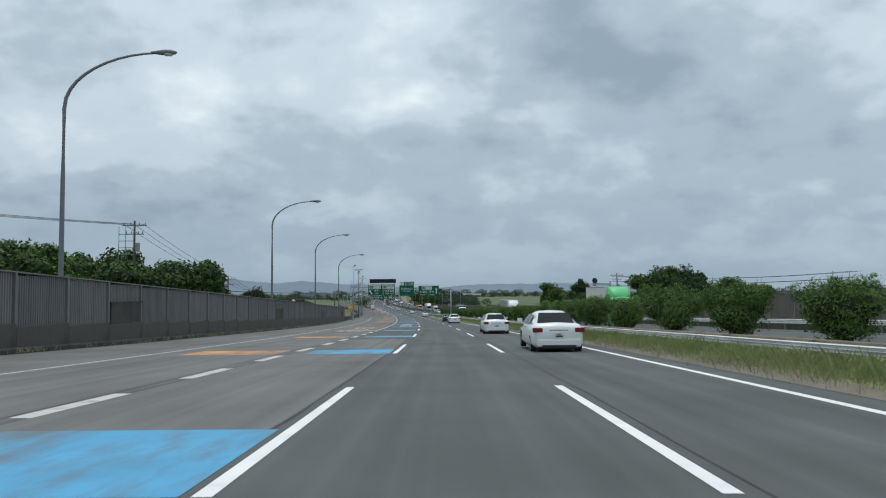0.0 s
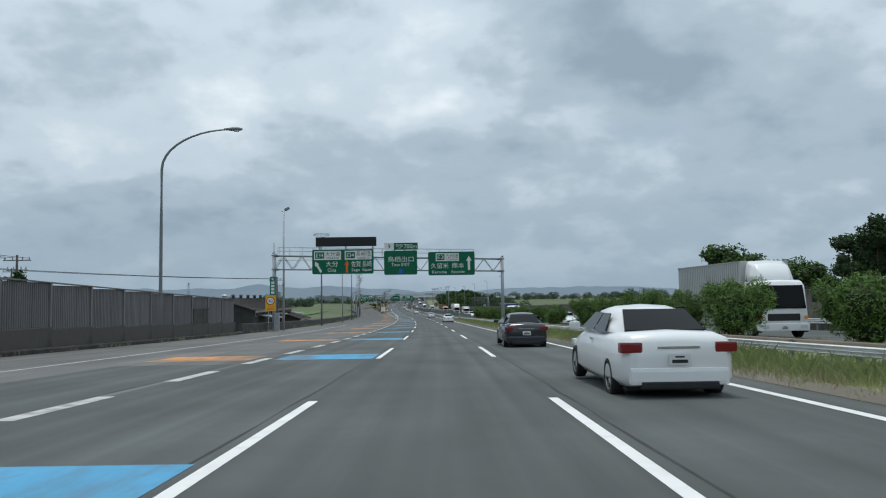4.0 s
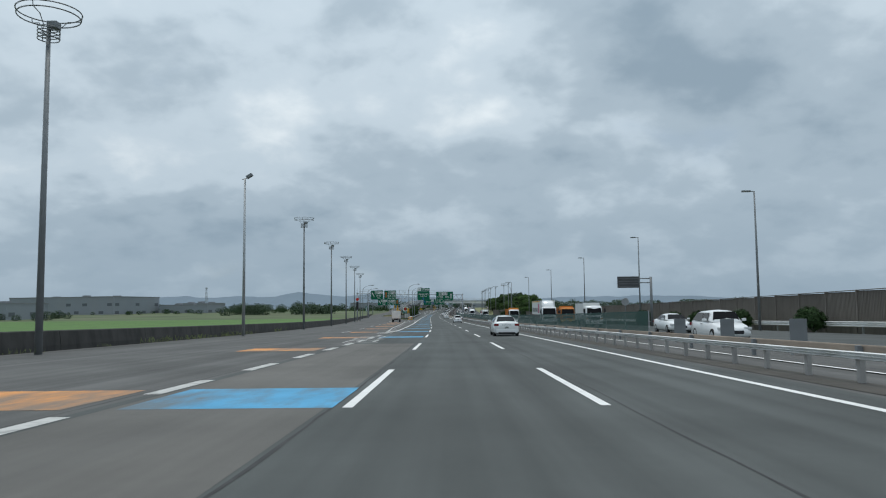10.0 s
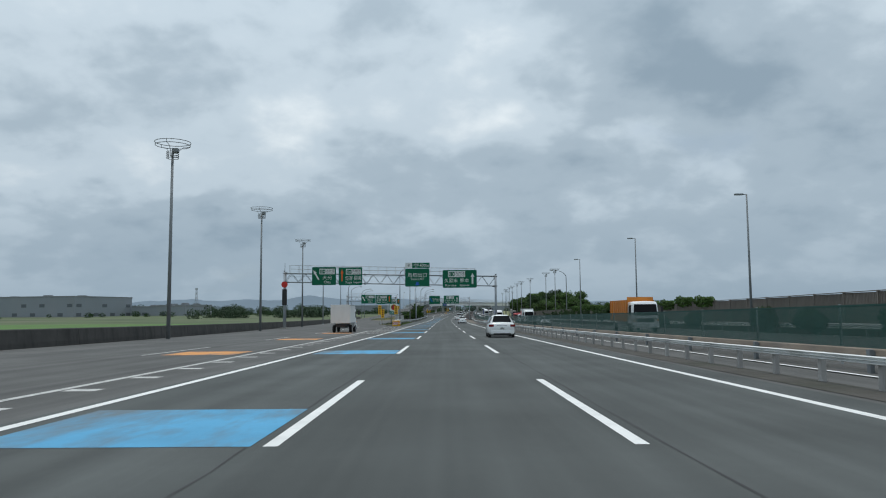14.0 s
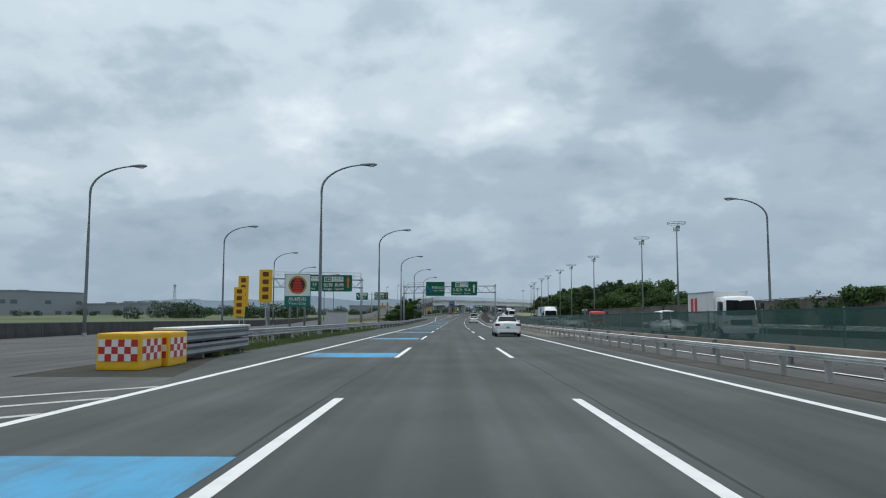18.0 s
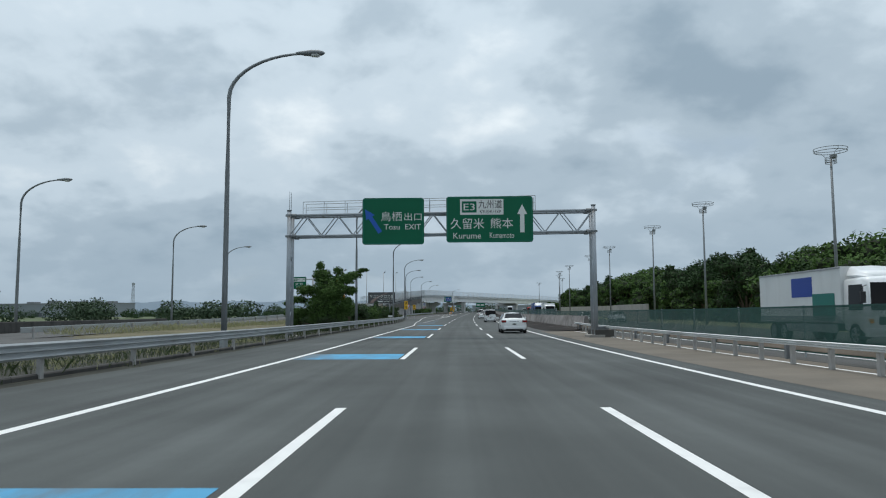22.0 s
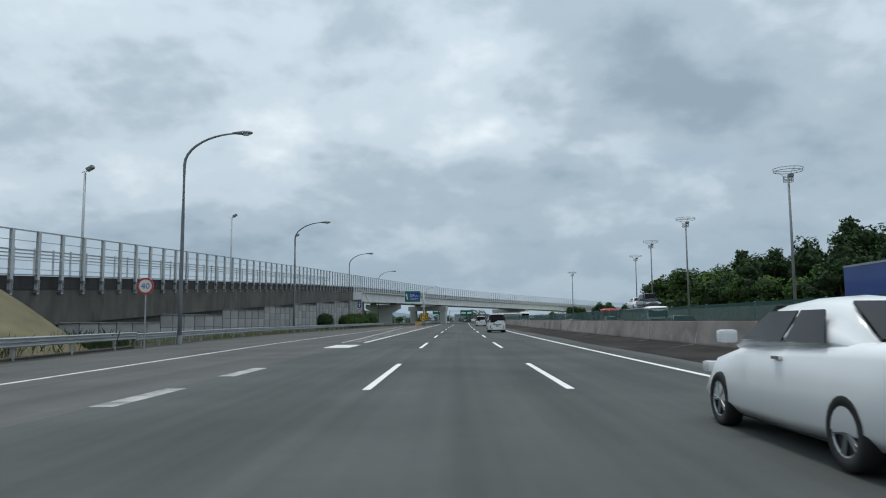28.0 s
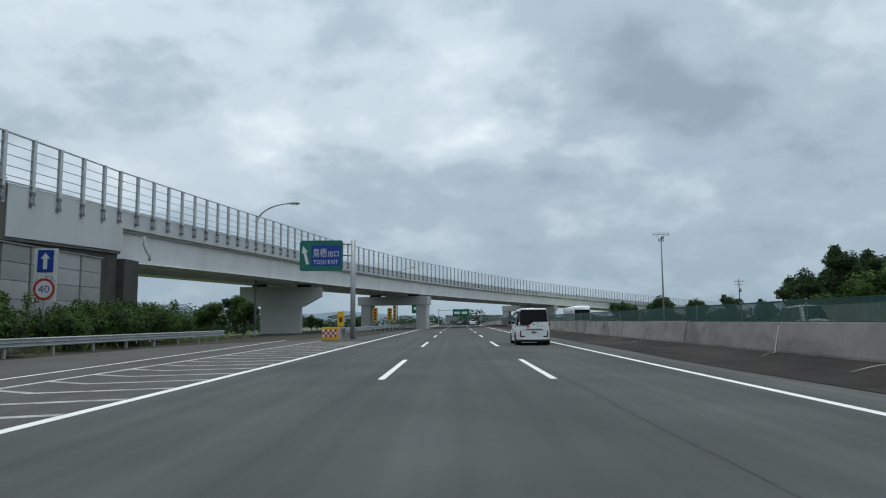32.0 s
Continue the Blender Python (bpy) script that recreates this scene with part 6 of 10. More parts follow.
lettering(b, "出口", 0.66 * w, 0.46 * h, 0.25 * w, 0.2 * h, M["sign_white"], -0.018)
lettering(b, "TOSU EXIT", 0.32 * w, 0.22 * h, 0.57 * w, 0.14 * h, M["sign_white"], -0.018)
arrow(b, 0.13 * w, 0.52 * h, 0.62 * h, 0.15 * w, 14, M["sign_white"])

# city sign with a round picture
t = thing("city_sign", spot(506, -11.3), "white and green city name board with a round red picture", "city sign")
for x in (0.33, 1.33):
    part("post", tube(bmesh.new(), (x, 0.08, -0.4), (x, 0.08, 3.9), 0.07, n=10), M["steel_dark"], t, smooth=True)
part("panel", plate(bmesh.new(), 0.0, 1.68, 2.72, 4.17, 0.0, 0.05), M["sign_white"], t)
part("frame", plate(bmesh.new(), -0.04, 1.72, 1.98, 4.21, 0.01, 0.06), M["sign_teal"], t)
part("name_panel", plate(bmesh.new(), 0.0, 1.68, 2.02, 2.70, -0.004, 0.04), M["sign_teal"], t)
disc(t, "round_picture", 0.84, 3.46, 0.62, M["sign_gold"], -0.008)
disc(t, "round_picture_inner", 0.84, 3.46, 0.5, M["dark"], -0.012)
bm = bmesh.new()
for k, (a, c) in enumerate(((0.36, 0.0), (0.34, 0.18), (0.31, 0.36), (0.28, 0.54), (0.2, 0.72), (0.1, 0.84))):
    plate(bm, 0.84 - a, 0.84 + a, 2.98 + c, 2.98 + c + 0.14, -0.02, -0.013, 0.04)
part("picture_shape", bm, M["sign_red"], t, "stepped red bell shape")
lettering(t, "鳥栖市", 0.22, 2.36, 1.24, 0.28, M["sign_white"])
lettering(t, "Tosu City", 0.24, 2.10, 1.20, 0.20, M["sign_white"])

# billboard of the bridge
t = thing("billboard", spot(696.7, -18.07), "grey billboard naming the bridge on two steel posts", "billboard")
for x in (1.02, 4.05):
    part("post", tube(bmesh.new(), (x, 0.15, -0.5), (x, 0.15, 4.6), 0.14, n=10), M["steel_dark"], t, smooth=True)
part("panel", plate(bmesh.new(), 0.0, 5.06, 3.2, 5.22, 0.0, 0.10), M["billboard"], t)
part("frame", plate(bmesh.new(), -0.04, 5.10, 3.16, 5.26, 0.02, 0.12), M["dark"], t)
bm = bmesh.new()
pts = []
for k in range(13):
    f = k / 12
    pts.append((0.35 + 3.4 * f, 3.24 + 1.9 * f ** 0.55, 0.55 * (1 - f) ** 1.2 + 0.04))
up_ = [bm.verts.new((x, -0.006, min(5.18, z + 0.05))) for x, z, q in pts]
lo_ = [bm.verts.new((x + q, -0.006, max(3.24, z - q * 0.3))) for x, z, q in pts]
for k in range(12):
    bm.faces.new((up_[k], up_[k + 1], lo_[k + 1], lo_[k]))
part("printed_road", bm, M["billboard_road"], t, "faded picture of a curving road")
lettering(t, "サガンクロス橋", 0.28, 4.18, 4.6, 0.62, M["sign_white"])
lettering(t, "Sagan Cross Bridge", 2.2, 3.84, 2.6, 0.26, M["sign_white"])
lettering(t, "方面専用ランプ", 2.9, 3.38, 1.9, 0.28, M["sign_white"])
part("unreadable_text_bar", plate(bmesh.new(), 1.75, 2.75, 3.40, 3.64, -0.012, -0.004), M["sign_white"], t)


def slow_board(s, u, z0, z1, w, words, label, lean=0.0):
    t = thing("slow_down_board", spot(s, u), label, "warning board", "yellow warning boards")
    part("panel", plate(bmesh.new(), 0, w, z0, z1, 0, 0.08, 0.02), M["sign_yellow"], t)
    n = len(words)
    for k, c in enumerate(words):
        hh = (z1 - z0) / n
        lettering(t, c, 0.16 * w, z1 - hh * (k + 1) + 0.18 * hh, 0.68 * w, 0.64 * hh, M["black"])
    if not n:
        for k in range(4):
            part("unreadable_character", plate(bmesh.new(), 0.26 * w, 0.74 * w, z0 + (z1 - z0) * (0.1 + 0.23 * k), z0 + (z1 - z0) * (0.24 + 0.23 * k), -0.012, -0.004, 0.05), M["sign_brown"], t)
    part("post", pipe(bmesh.new(), [(w * 0.5 + lean, 0.1, -0.4), (w * 0.5 + lean, 0.1, 0.3), (w * 0.5, 0.1, z0 * 0.7), (w * 0.5, 0.1, z1 - 0.05)], 0.035, 8), M["steel"], t)
    return t


slow_board(696.6, -11.21, 2.01, 3.57, 0.63, "減速", "yellow board with two black characters on a leaning post", 0.25)
slow_board(712, -10.85, 2.0, 3.0, 0.55, "減速", "yellow board with two black characters")
for s, u, z0, z1 in ((716, -28.4, 3.5, 5.3), (716, -26.5, 3.5, 5.3), (492, -9.39, 1.99, 3.58), (498, -12.38, 1.32, 2.97), (502, -13.3, 1.95, 3.84), (905, -9.6, 1.3, 3.0), (898, -10.8, 1.2, 2.9), (940, -12.0, 1.0, 4.2)):
    slow_board(s, u, z0, z1, 0.62, "", "tall yellow warning board with worn characters", 0.15 if s < 510 else 0.0)
t = thing("speed_sign", spot(740, -14.4), "round red-ringed speed limit sign on a pole", "road sign")
limit_disc(t, 0, 2.9, 0.38)
part("back", tube(bmesh.new(), (0, -0.01, 2.9), (0, 0.02, 2.9), 0.38, n=24), M["sign_back"], t)
part("pole", tube(bmesh.new(), (0, 0.06, -0.4), (0, 0.06, 3.2), 0.035, n=8), M["steel"], t)
t = thing("speed_sign", spot(835, -17.58), "blue arrow sign above a red-ringed speed limit of forty", "road sign")
part("arrow_plate", plate(bmesh.new(), -0.34, 0.34, 3.4, 4.35, 0, 0.03, 0.03), M["sign_blue"], t)
arrow(t, 0, 3.88, 0.7, 0.4, 0, M["sign_white"])
part("caption_plate", plate(bmesh.new(), -0.45, 0.45, 3.06, 3.32, 0, 0.03), M["sign_white"], t)
lettering(t, "ここから", -0.38, 3.1, 0.76, 0.18, M["black"])
part("backing_board", plate(bmesh.new(), -0.5, 0.5, 2.15, 4.42, 0.04, 0.07, 0.03), M["sign_white"], t)
limit_disc(t, 0, 2.68, 0.46)
part("back", tube(bmesh.new(), (0, -0.01, 2.68), (0, 0.02, 2.68), 0.44, n=24), M["sign_back"], t)
part("pole", tube(bmesh.new(), (0, 0.06, -0.4), (0, 0.06, 4.3), 0.04, n=8), M["steel"], t)

# the message board and camera mast of the oncoming side, seen from behind
t = thing("message_sign", spot(337, 24.4), "dark message board seen on a grey cantilever post", "message sign")
part("column", tube(bmesh.new(), (0, 0, -0.4), (0, 0, 5.9), 0.17, 0.15, 10), M["steel_dark"], t, smooth=True)
for z in (5.2, 5.7):
    part("arm", tube(bmesh.new(), (0, 0, z), (-3.6, 0, z), 0.06, n=8), M["steel_dark"], t)
part("board", boxed(-4.0, -1.5, -0.2, 0.1, 4.6, 5.95, bevel=0.04), M["billboard"], t)
bm = bmesh.new()
for k in range(4):
    box(bm, -3.9, -1.6, -0.23, -0.2, 4.75 + 0.3 * k, 4.80 + 0.3 * k)
part("rib", bm, M["steel_dark"], t)
t = thing("rear_sign", spot(352, 25.2), "octagonal grey back of a road sign on a pole", "road sign")
part("back", tube(bmesh.new(), (0, 0, 3.2), (0, 0.04, 3.2), 0.55, n=8), M["sign_back"], t)
part("pole", tube(bmesh.new(), (0, 0.05, -0.4), (0, 0.05, 3.6), 0.04, n=8), M["steel_dark"], t)
t = thing("camera_mast", spot(110, 28.45), "grey mast with an arm and a round signal head", "camera mast")
part("column", tube(bmesh.new(), (0, 0, -1.5), (0, 0, 6.35), 0.14, 0.12, 10), M["steel_dark"], t, smooth=True)
part("arm", tube(bmesh.new(), (0, 0, 5.9), (-2.6, 0, 6.0), 0.08, n=8), M["steel_dark"], t)
part("housing", boxed(-2.75, -2.25, -0.2, 0.2, 5.6, 6.85, bevel=0.08), M["sign_back"], t)
part("round_face", tube(bmesh.new(), (-2.5, -0.25, 6.45), (-2.5, -0.2, 6.45), 0.42, n=20), M["dark"], t)

t = thing("warning_panel", spot(849.5, -7.25), "yellow warning panel with a dark mark on a short steel post", "warning panel")
part("panel", plate(bmesh.new(), -0.2, 0.2, 0.95, 1.85, 0, 0.03, 0.03), M["sign_yellow"], t)
part("mark", plate(bmesh.new(), -0.10, 0.10, 1.2, 1.5, -0.008, 0.0), M["sign_brown"], t, "worn dark mark")
part("post", tube(bmesh.new(), (0, 0.06, -0.3), (0, 0.06, 1.8), 0.035, n=8), M["steel"], t)
# crash cushions: checked red and yellow boxes
for s0, u0, n, rows in ((473.9, -8.5, 2, 1), (853.0, -9.05, 1, 1)):
    for k in range(n):
        t = thing("crash_cushion", spot(s0 + 1.5 * k, u0 + 0.10 * k), "yellow crash cushion with a red and white chequered face", "crash cushion", "crash cushions")
        part("body", boxed(0.0, 1.05, 0.0, 1.35, 0.0, 0.88, bevel=0.06), M["sign_yellow"], t)
        me_r, me_w = bmesh.new(), bmesh.new()
        for i in range(6):
            for j in range(3):
                plate(me_r if (i + j) % 2 else me_w, 0.06 + 0.155 * i, 0.06 + 0.155 * (i + 1), 0.22 + 0.17 * j, 0.22 + 0.17 * (j + 1), -0.014, -0.004)
        part("red_check", me_r, M["sign_red"], t)
        part("white_check", me_w, M["sign_white"], t)
        me_r, me_w = bmesh.new(), bmesh.new()
        for i in range(5):
            for j in range(3):
                box(me_r if (i + j) % 2 else me_w, 1.052, 1.062, 0.12 + 0.22 * i, 0.12 + 0.22 * (i + 1), 0.22 + 0.17 * j, 0.22 + 0.17 * (j + 1))
        part("red_check", me_r, M["sign_red"], t)
        part("white_check", me_w, M["sign_white"], t)
t = thing("crash_rail", spot(476.9, -7.95), "stacked dark guardrail beams closing the gore", "crash barrier")
for z in (0.32, 0.72):
    bm = bmesh.new()
    loft(bm, [[(0.35 * (1 if a else -1) + side, y, z + dz) for a, side, dz in ((1, 0, -0.17), (1, 0.06, -0.1), (1, 0, 0.0), (1, 0.06, 0.1), (1, 0, 0.17), (0, 0, 0.17), (0, -0.06, 0.1), (0, 0, 0), (0, -0.06, -0.1), (0, 0, -0.17))] for y in (0.0, 6.8)])
    part("beam", bm, M["steel_dark"], t)
part("top_plate", boxed(-0.42, 0.42, 0.0, 6.9, 0.90, 0.97, bevel=0.02), M["rail"], t, "pale bulging top plate")
for y in (0.4, 2.4, 4.4, 6.4):
    part("post", boxed(-0.2, 0.2, y - 0.1, y + 0.1, -0.3, 0.9), M["post"], t)
t = thing("control_box", spot(522.5, -10.35), "plain grey concrete control box on a dark footing", "control box")
part("body", boxed(-0.95, 0.95, -0.4, 0.4, 0.2, 1.75, bevel=0.03), M["concrete_pale"], t)
part("footing", boxed(-1.0, 1.0, -0.45, 0.45, -0.3, 0.2, bevel=0.02), M["dark"], t)
part("lid", boxed(-0.98, 0.98, -0.43, 0.43, 1.75, 1.82, bevel=0.02), M["concrete"], t)
t = thing("marker_post", spot(660, -9.9), "short post with a small white marker plate", "marker post")
part("post", tube(bmesh.new(), (0, 0.03, -0.3), (0, 0.03, 1.0), 0.025, n=6), M["steel"], t)
part("plate", plate(bmesh.new(), -0.3, 0.3, 0.85, 1.1, 0, 0.02), M["sign_white"], t)

# ---- lamps and poles ----
t = thing("footing_block", spot(601.5, 8.3, 0.0), "dark concrete footing block beside the gantry leg", "concrete block")
part("block", boxed(-0.55, 0.55, -1.3, 1.3, -0.2, 0.42, bevel=0.04), M["concrete_dark"], t)
part("cable_cover", boxed(-0.35, 0.35, -0.6, 0.5, 0.42, 0.60, bevel=0.03), M["steel_dark"], t, "dull steel cable cover")


def street_lamp(s, u, arm, straight, top, side, label):
    """A tapered pole that bends over the road in one curve, with a drop-shaped head. side: 1 leans right."""
    p = thing("street_lamp", spot(s, u), label, "street lamp", "curved street lamps")
    pts, rs = [(0, 0, -0.5), (0, 0, 3.0), (0, 0, straight * 0.7), (0, 0, straight)], [0.13, 0.115, 0.095, 0.085]
    for k in range(1, 11):
        a = radians(90 * k / 10)
        pts.append((side * (arm - 0.55) * (1 - math.cos(a)) ** 0.93, 0, straight + (top - straight) * math.sin(a) ** 0.9))
        rs.append(0.085 - 0.004 * k)
    part("pole", pipe(bmesh.new(), pts, rs, 10), M["steel_dark"], p, smooth=True)
    part("base", tube(bmesh.new(), (0, 0, -0.3), (0, 0, 0.5), 0.17, 0.16, 12), M["steel"], p)
    bm = bmesh.new()
    rings = []
    for x, w, hh in ((-0.62, 0.05, 0.05), (-0.4, 0.10, 0.08), (0.0, 0.17, 0.13), (0.3, 0.17, 0.13), (0.5, 0.1, 0.08), (0.58, 0.03, 0.02)):
        rings.append([(side * (arm - 0.3 + x), w * math.cos(k * math.tau / 12), top + 0.02 + hh * math.sin(k * math.tau / 12)) for k in range(12)])
    loft(bm, rings)
    h = part("head", bm, M["steel_dark"], p, "dark drop-shaped lamp head", smooth=True)
    bm = bmesh.new()
    loft(bm, [[(side * (arm - 0.3 + x), w * math.cos(k * math.tau / 12), top - 0.05 + z * math.sin(k * math.tau / 12)) for k in range(12)] for x, w, z in ((-0.05, 0.02, 0.02), (0.05, 0.13, 0.10), (0.3, 0.14, 0.11), (0.42, 0.03, 0.02))])
    part("lens", bm, M["lens"], h, smooth=True)
    return p


lamp = street_lamp(28, -17.25, 4.8, 10.8, 13.33, 1, "tall tapered grey street lamp bending over the lanes")
for s in (72, 105, 143):
    copy_thing(lamp, spot(s, -17.1))
lamp2 = street_lamp(508, -9.3, 3.65, 10.25, 12.08, 1, "tapered grey street lamp bending over the carriageway")
for s, u in ((547, -9.12), (587, -9.47), (627, -9.78), (667, -10.2), (708, -12.2), (748, -15.8), (787, -18.1), (826, -18.0), (871, -18.4), (955, -12.5)):
    copy_thing(lamp2, spot(s, u))
for s, u in ((507, -25.3), (541, -26.5), (575.5, -29.25), (613, -33.7), (643.6, -34.0), (670.8, -36.7)):
    copy_thing(lamp2, spot(s, u, -0.3))
street_lamp(522, 28.0, 3.5, 10.2, 11.9, -1, "tapered street lamp bending over the oncoming lanes")


def ring_mast(s, u, h=13.35):
    """A tall mast with a hoop of tube at its head, smaller hoops below it and a floodlight."""
    p = thing("ring_mast", spot(s, u), "tall slim lighting mast with a wire hoop at its head", "lighting mast", "hoop-topped masts")
    part("pole", tube(bmesh.new(), (0, 0, -0.6), (0, 0, h), 0.15, 0.085, 12), M["steel_dark"], p, smooth=True)
    for z, r in ((h + 0.52, 1.2), (h + 0.74, 1.24)):
        part("hoop", pipe(bmesh.new(), [(r * math.cos(k * math.tau / 32), r * math.sin(k * math.tau / 32), z) for k in range(33)], 0.026, 6), M["steel_dark"], p)
    for k in range(4):
        z = h - 0.42 + 0.15 * k
        part("small_hoop", pipe(bmesh.new(), [(0.42 * math.cos(j * math.tau / 20), 0.42 * math.sin(j * math.tau / 20), z) for j in range(21)], 0.022, 6), M["steel_dark"], p)
    bm = bmesh.new()
    for k in range(3):
        a = radians(30 + 120 * k)
        c, d = math.cos(a), math.sin(a)
        pipe(bm, [(0.42 * c, 0.42 * d, h - 0.42), (0.42 * c, 0.42 * d, h + 0.1), (0.7 * c, 0.7 * d, h + 0.42), (1.2 * c, 1.2 * d, h + 0.52), (1.24 * c, 1.24 * d, h + 0.74)], 0.02, 5)
        tube(bm, (0.07 * c, 0.07 * d, h - 0.3), (0.42 * c, 0.42 * d, h - 0.3), 0.02, n=5)
    part("stay", bm, M["steel_dark"], p)
    part("floodlight", boxed(0.0, 0.42, -0.2, 0.2, h + 0.0, h + 0.3, bevel=0.05), M["steel_dark"], p)
    return p


mast = ring_mast(279, -16.8)
for s, u in ((211, -16.3), (343, -17.9), (374, -18.6), (405, -19.6), (437, -21.0), (472, -22.9)):
    copy_thing(mast, spot(s, u))
for s, u in ((557.5, 30.6), (576.5, 30.5), (616.5, 29.8), (646.2, 29.1), (670.5, 29.1), (706.5, 29.2), (731, 29.1), (771.5, 29.2), (803.8, 29.9), (833, 32.7), (862.5, 36.9), (918, 31.5)):
    copy_thing(mast, spot(s, u, 0.3))


def flood_mast(s, u, h=13.2):
    p = thing("flood_mast", spot(s, u), "tall slim pole with a single floodlight", "lighting mast", "floodlight poles")
    part("pole", tube(bmesh.new(), (0, 0, -0.6), (0, 0, h), 0.14, 0.08, 12), M["steel"], p, smooth=True)
    part("bracket", tube(bmesh.new(), (-0.25, 0, h - 0.1), (0.4, 0, h + 0.05), 0.03, n=6), M["steel_dark"], p)
    bm = boxed(-0.28, 0.28, -0.2, 0.2, -0.13, 0.13, bevel=0.06)
    bmesh.ops.transform(bm, matrix=Matrix.Translation((0.38, 0, h + 0.2)) @ Matrix.Rotation(radians(-30), 4, "Y"), verts=bm.verts)
    part("floodlight", bm, M["steel_dark"], p)
    return p


fm = flood_mast(178.4, -16.2)
for s, u in ((246, -16.35), (311, -17.2)):
    copy_thing(fm, spot(s, u))
for s, u, z in ((725, -27.8, -2.3), (760, -27.8, -0.7), (795, -27.7, 0.7), (830, -27.8, 2.3)):
    copy_thing(fm, spot(s, u, z))


def arm_lamp(s, u):
    p = thing("arm_lamp", spot(s, u), "slim grey lamp pole with a short flat arm", "street lamp", "flat-armed lamps")
    part("pole", tube(bmesh.new(), (0, 0, -0.5), (0, 0, 11.35), 0.12, 0.06, 10), M["steel_dark"], p, smooth=True)
    part("arm", boxed(-0.5, 0.05, -0.03, 0.03, 11.3, 11.36), M["steel_dark"], p)
    part("head", boxed(-1.0, -0.3, -0.14, 0.14, 11.28, 11.42, bevel=0.05), M["steel_dark"], p)
    return p


al = arm_lamp(309, 24.9)
for s, u in ((344, 25.0), (378, 25.0), (413, 25.0), (447, 24.6), (482, 23.9)):
    copy_thing(al, spot(s, u))


def utility_pole(s, u, h, base=-2.0, arms=2, frame=False):
    p = thing("utility_pole", spot(s, u, base), "concrete utility pole with cross arms and insulators", "utility pole", "utility poles")
    part("pole", tube(bmesh.new(), (0, 0, -0.3), (0, 0, h), 0.17, 0.10, 10), M["concrete_dark"], p, smooth=True)
    for k in range(arms):
        z = h - 0.5 - 0.9 * k
        part("cross_arm", boxed(-1.25 + 0.3 * k, 1.25 - 0.3 * k, -0.05, 0.05, z - 0.05, z + 0.05), M["steel_dark"], p)
        for x in (-1.1, -0.4, 0.5, 1.1):
            x *= 1 - 0.25 * k
            part("insulator", tube(bmesh.new(), (x, 0, z + 0.05), (x, 0, z + 0.32), 0.06, 0.04, 8), M["insulator"], p)
    part("transformer", tube(bmesh.new(), (0.32, 0, h - 3.2), (0.32, 0, h - 2.3), 0.24, n=12), M["insulator"], p)
    if frame:
        bm = bmesh.new()
        for k in range(5):
            tube(bm, (-1.6, 0, h - 1.4 - 0.7 * k), (0.1, 0, h - 1.4 - 0.7 * k), 0.035, n=5)
        for x in (-1.6, -0.9):
            tube(bm, (x, 0, h - 0.6), (x, 0, h - 4.4), 0.03, n=5)
        pipe(bm, [(-1.6, 0, h - 2.5), (-1.7, 0, h - 4.5), (-1.0, 0, h - 5.4), (-0.1, 0, h - 4.9)], 0.04, 5)
        part("cable_frame", bm, M["steel_dark"], p)
    return p


utility_pole(72, -31.3, 13.4, frame=True)
for s, u, h in ((118, -33.0, 10.0), (165, -38.0, 9.5), (212, -23.3, 9.6), (205, -60.0, 11.0), (142.2, 39.0, 11.3), (990, 70.0, 13.0)):
    utility_pole(s, u, h)


def cable(a, b, sag, label="sagging black overhead cable"):
    a, b = Vector(a), Vector(b)
    pts = [a.lerp(b, k / 16) - Vector((0, 0, sag * 4 * (k / 16) * (1 - k / 16))) for k in range(17)]
    bm = bmesh.new()
    pipe(bm, [p - a for p in pts], 0.022, 5)
    o = part("overhead_cable", bm, M["wire"])
    o.matrix_basis = Matrix.Translation(a)
    tagged(o, label, "cable", "overhead cables")


for dx in (-1.0, 0.0, 1.0):
    cable(at(72, -31.3 + dx, 11.0), at(10, -62 + dx, 10.0), 0.8)
    cable(at(72, -31.3 + dx, 11.0), at(118, -33 + dx, 7.7), 0.6)
    cable(at(118, -33 + dx, 7.7), at(165, -38 + dx, 7.2), 0.6)
    cable(at(212, -23.3 + dx, 7.3), at(150, -85 + dx, 10.5), 1.2)
    cable(at(142.2, 39.0 + dx, 8.6), at(120, 75 + dx, 8.2), 0.8)
    cable(at(142.2, 39.0 + dx, 7.6), at(120, 75 + dx, 7.2), 0.8)

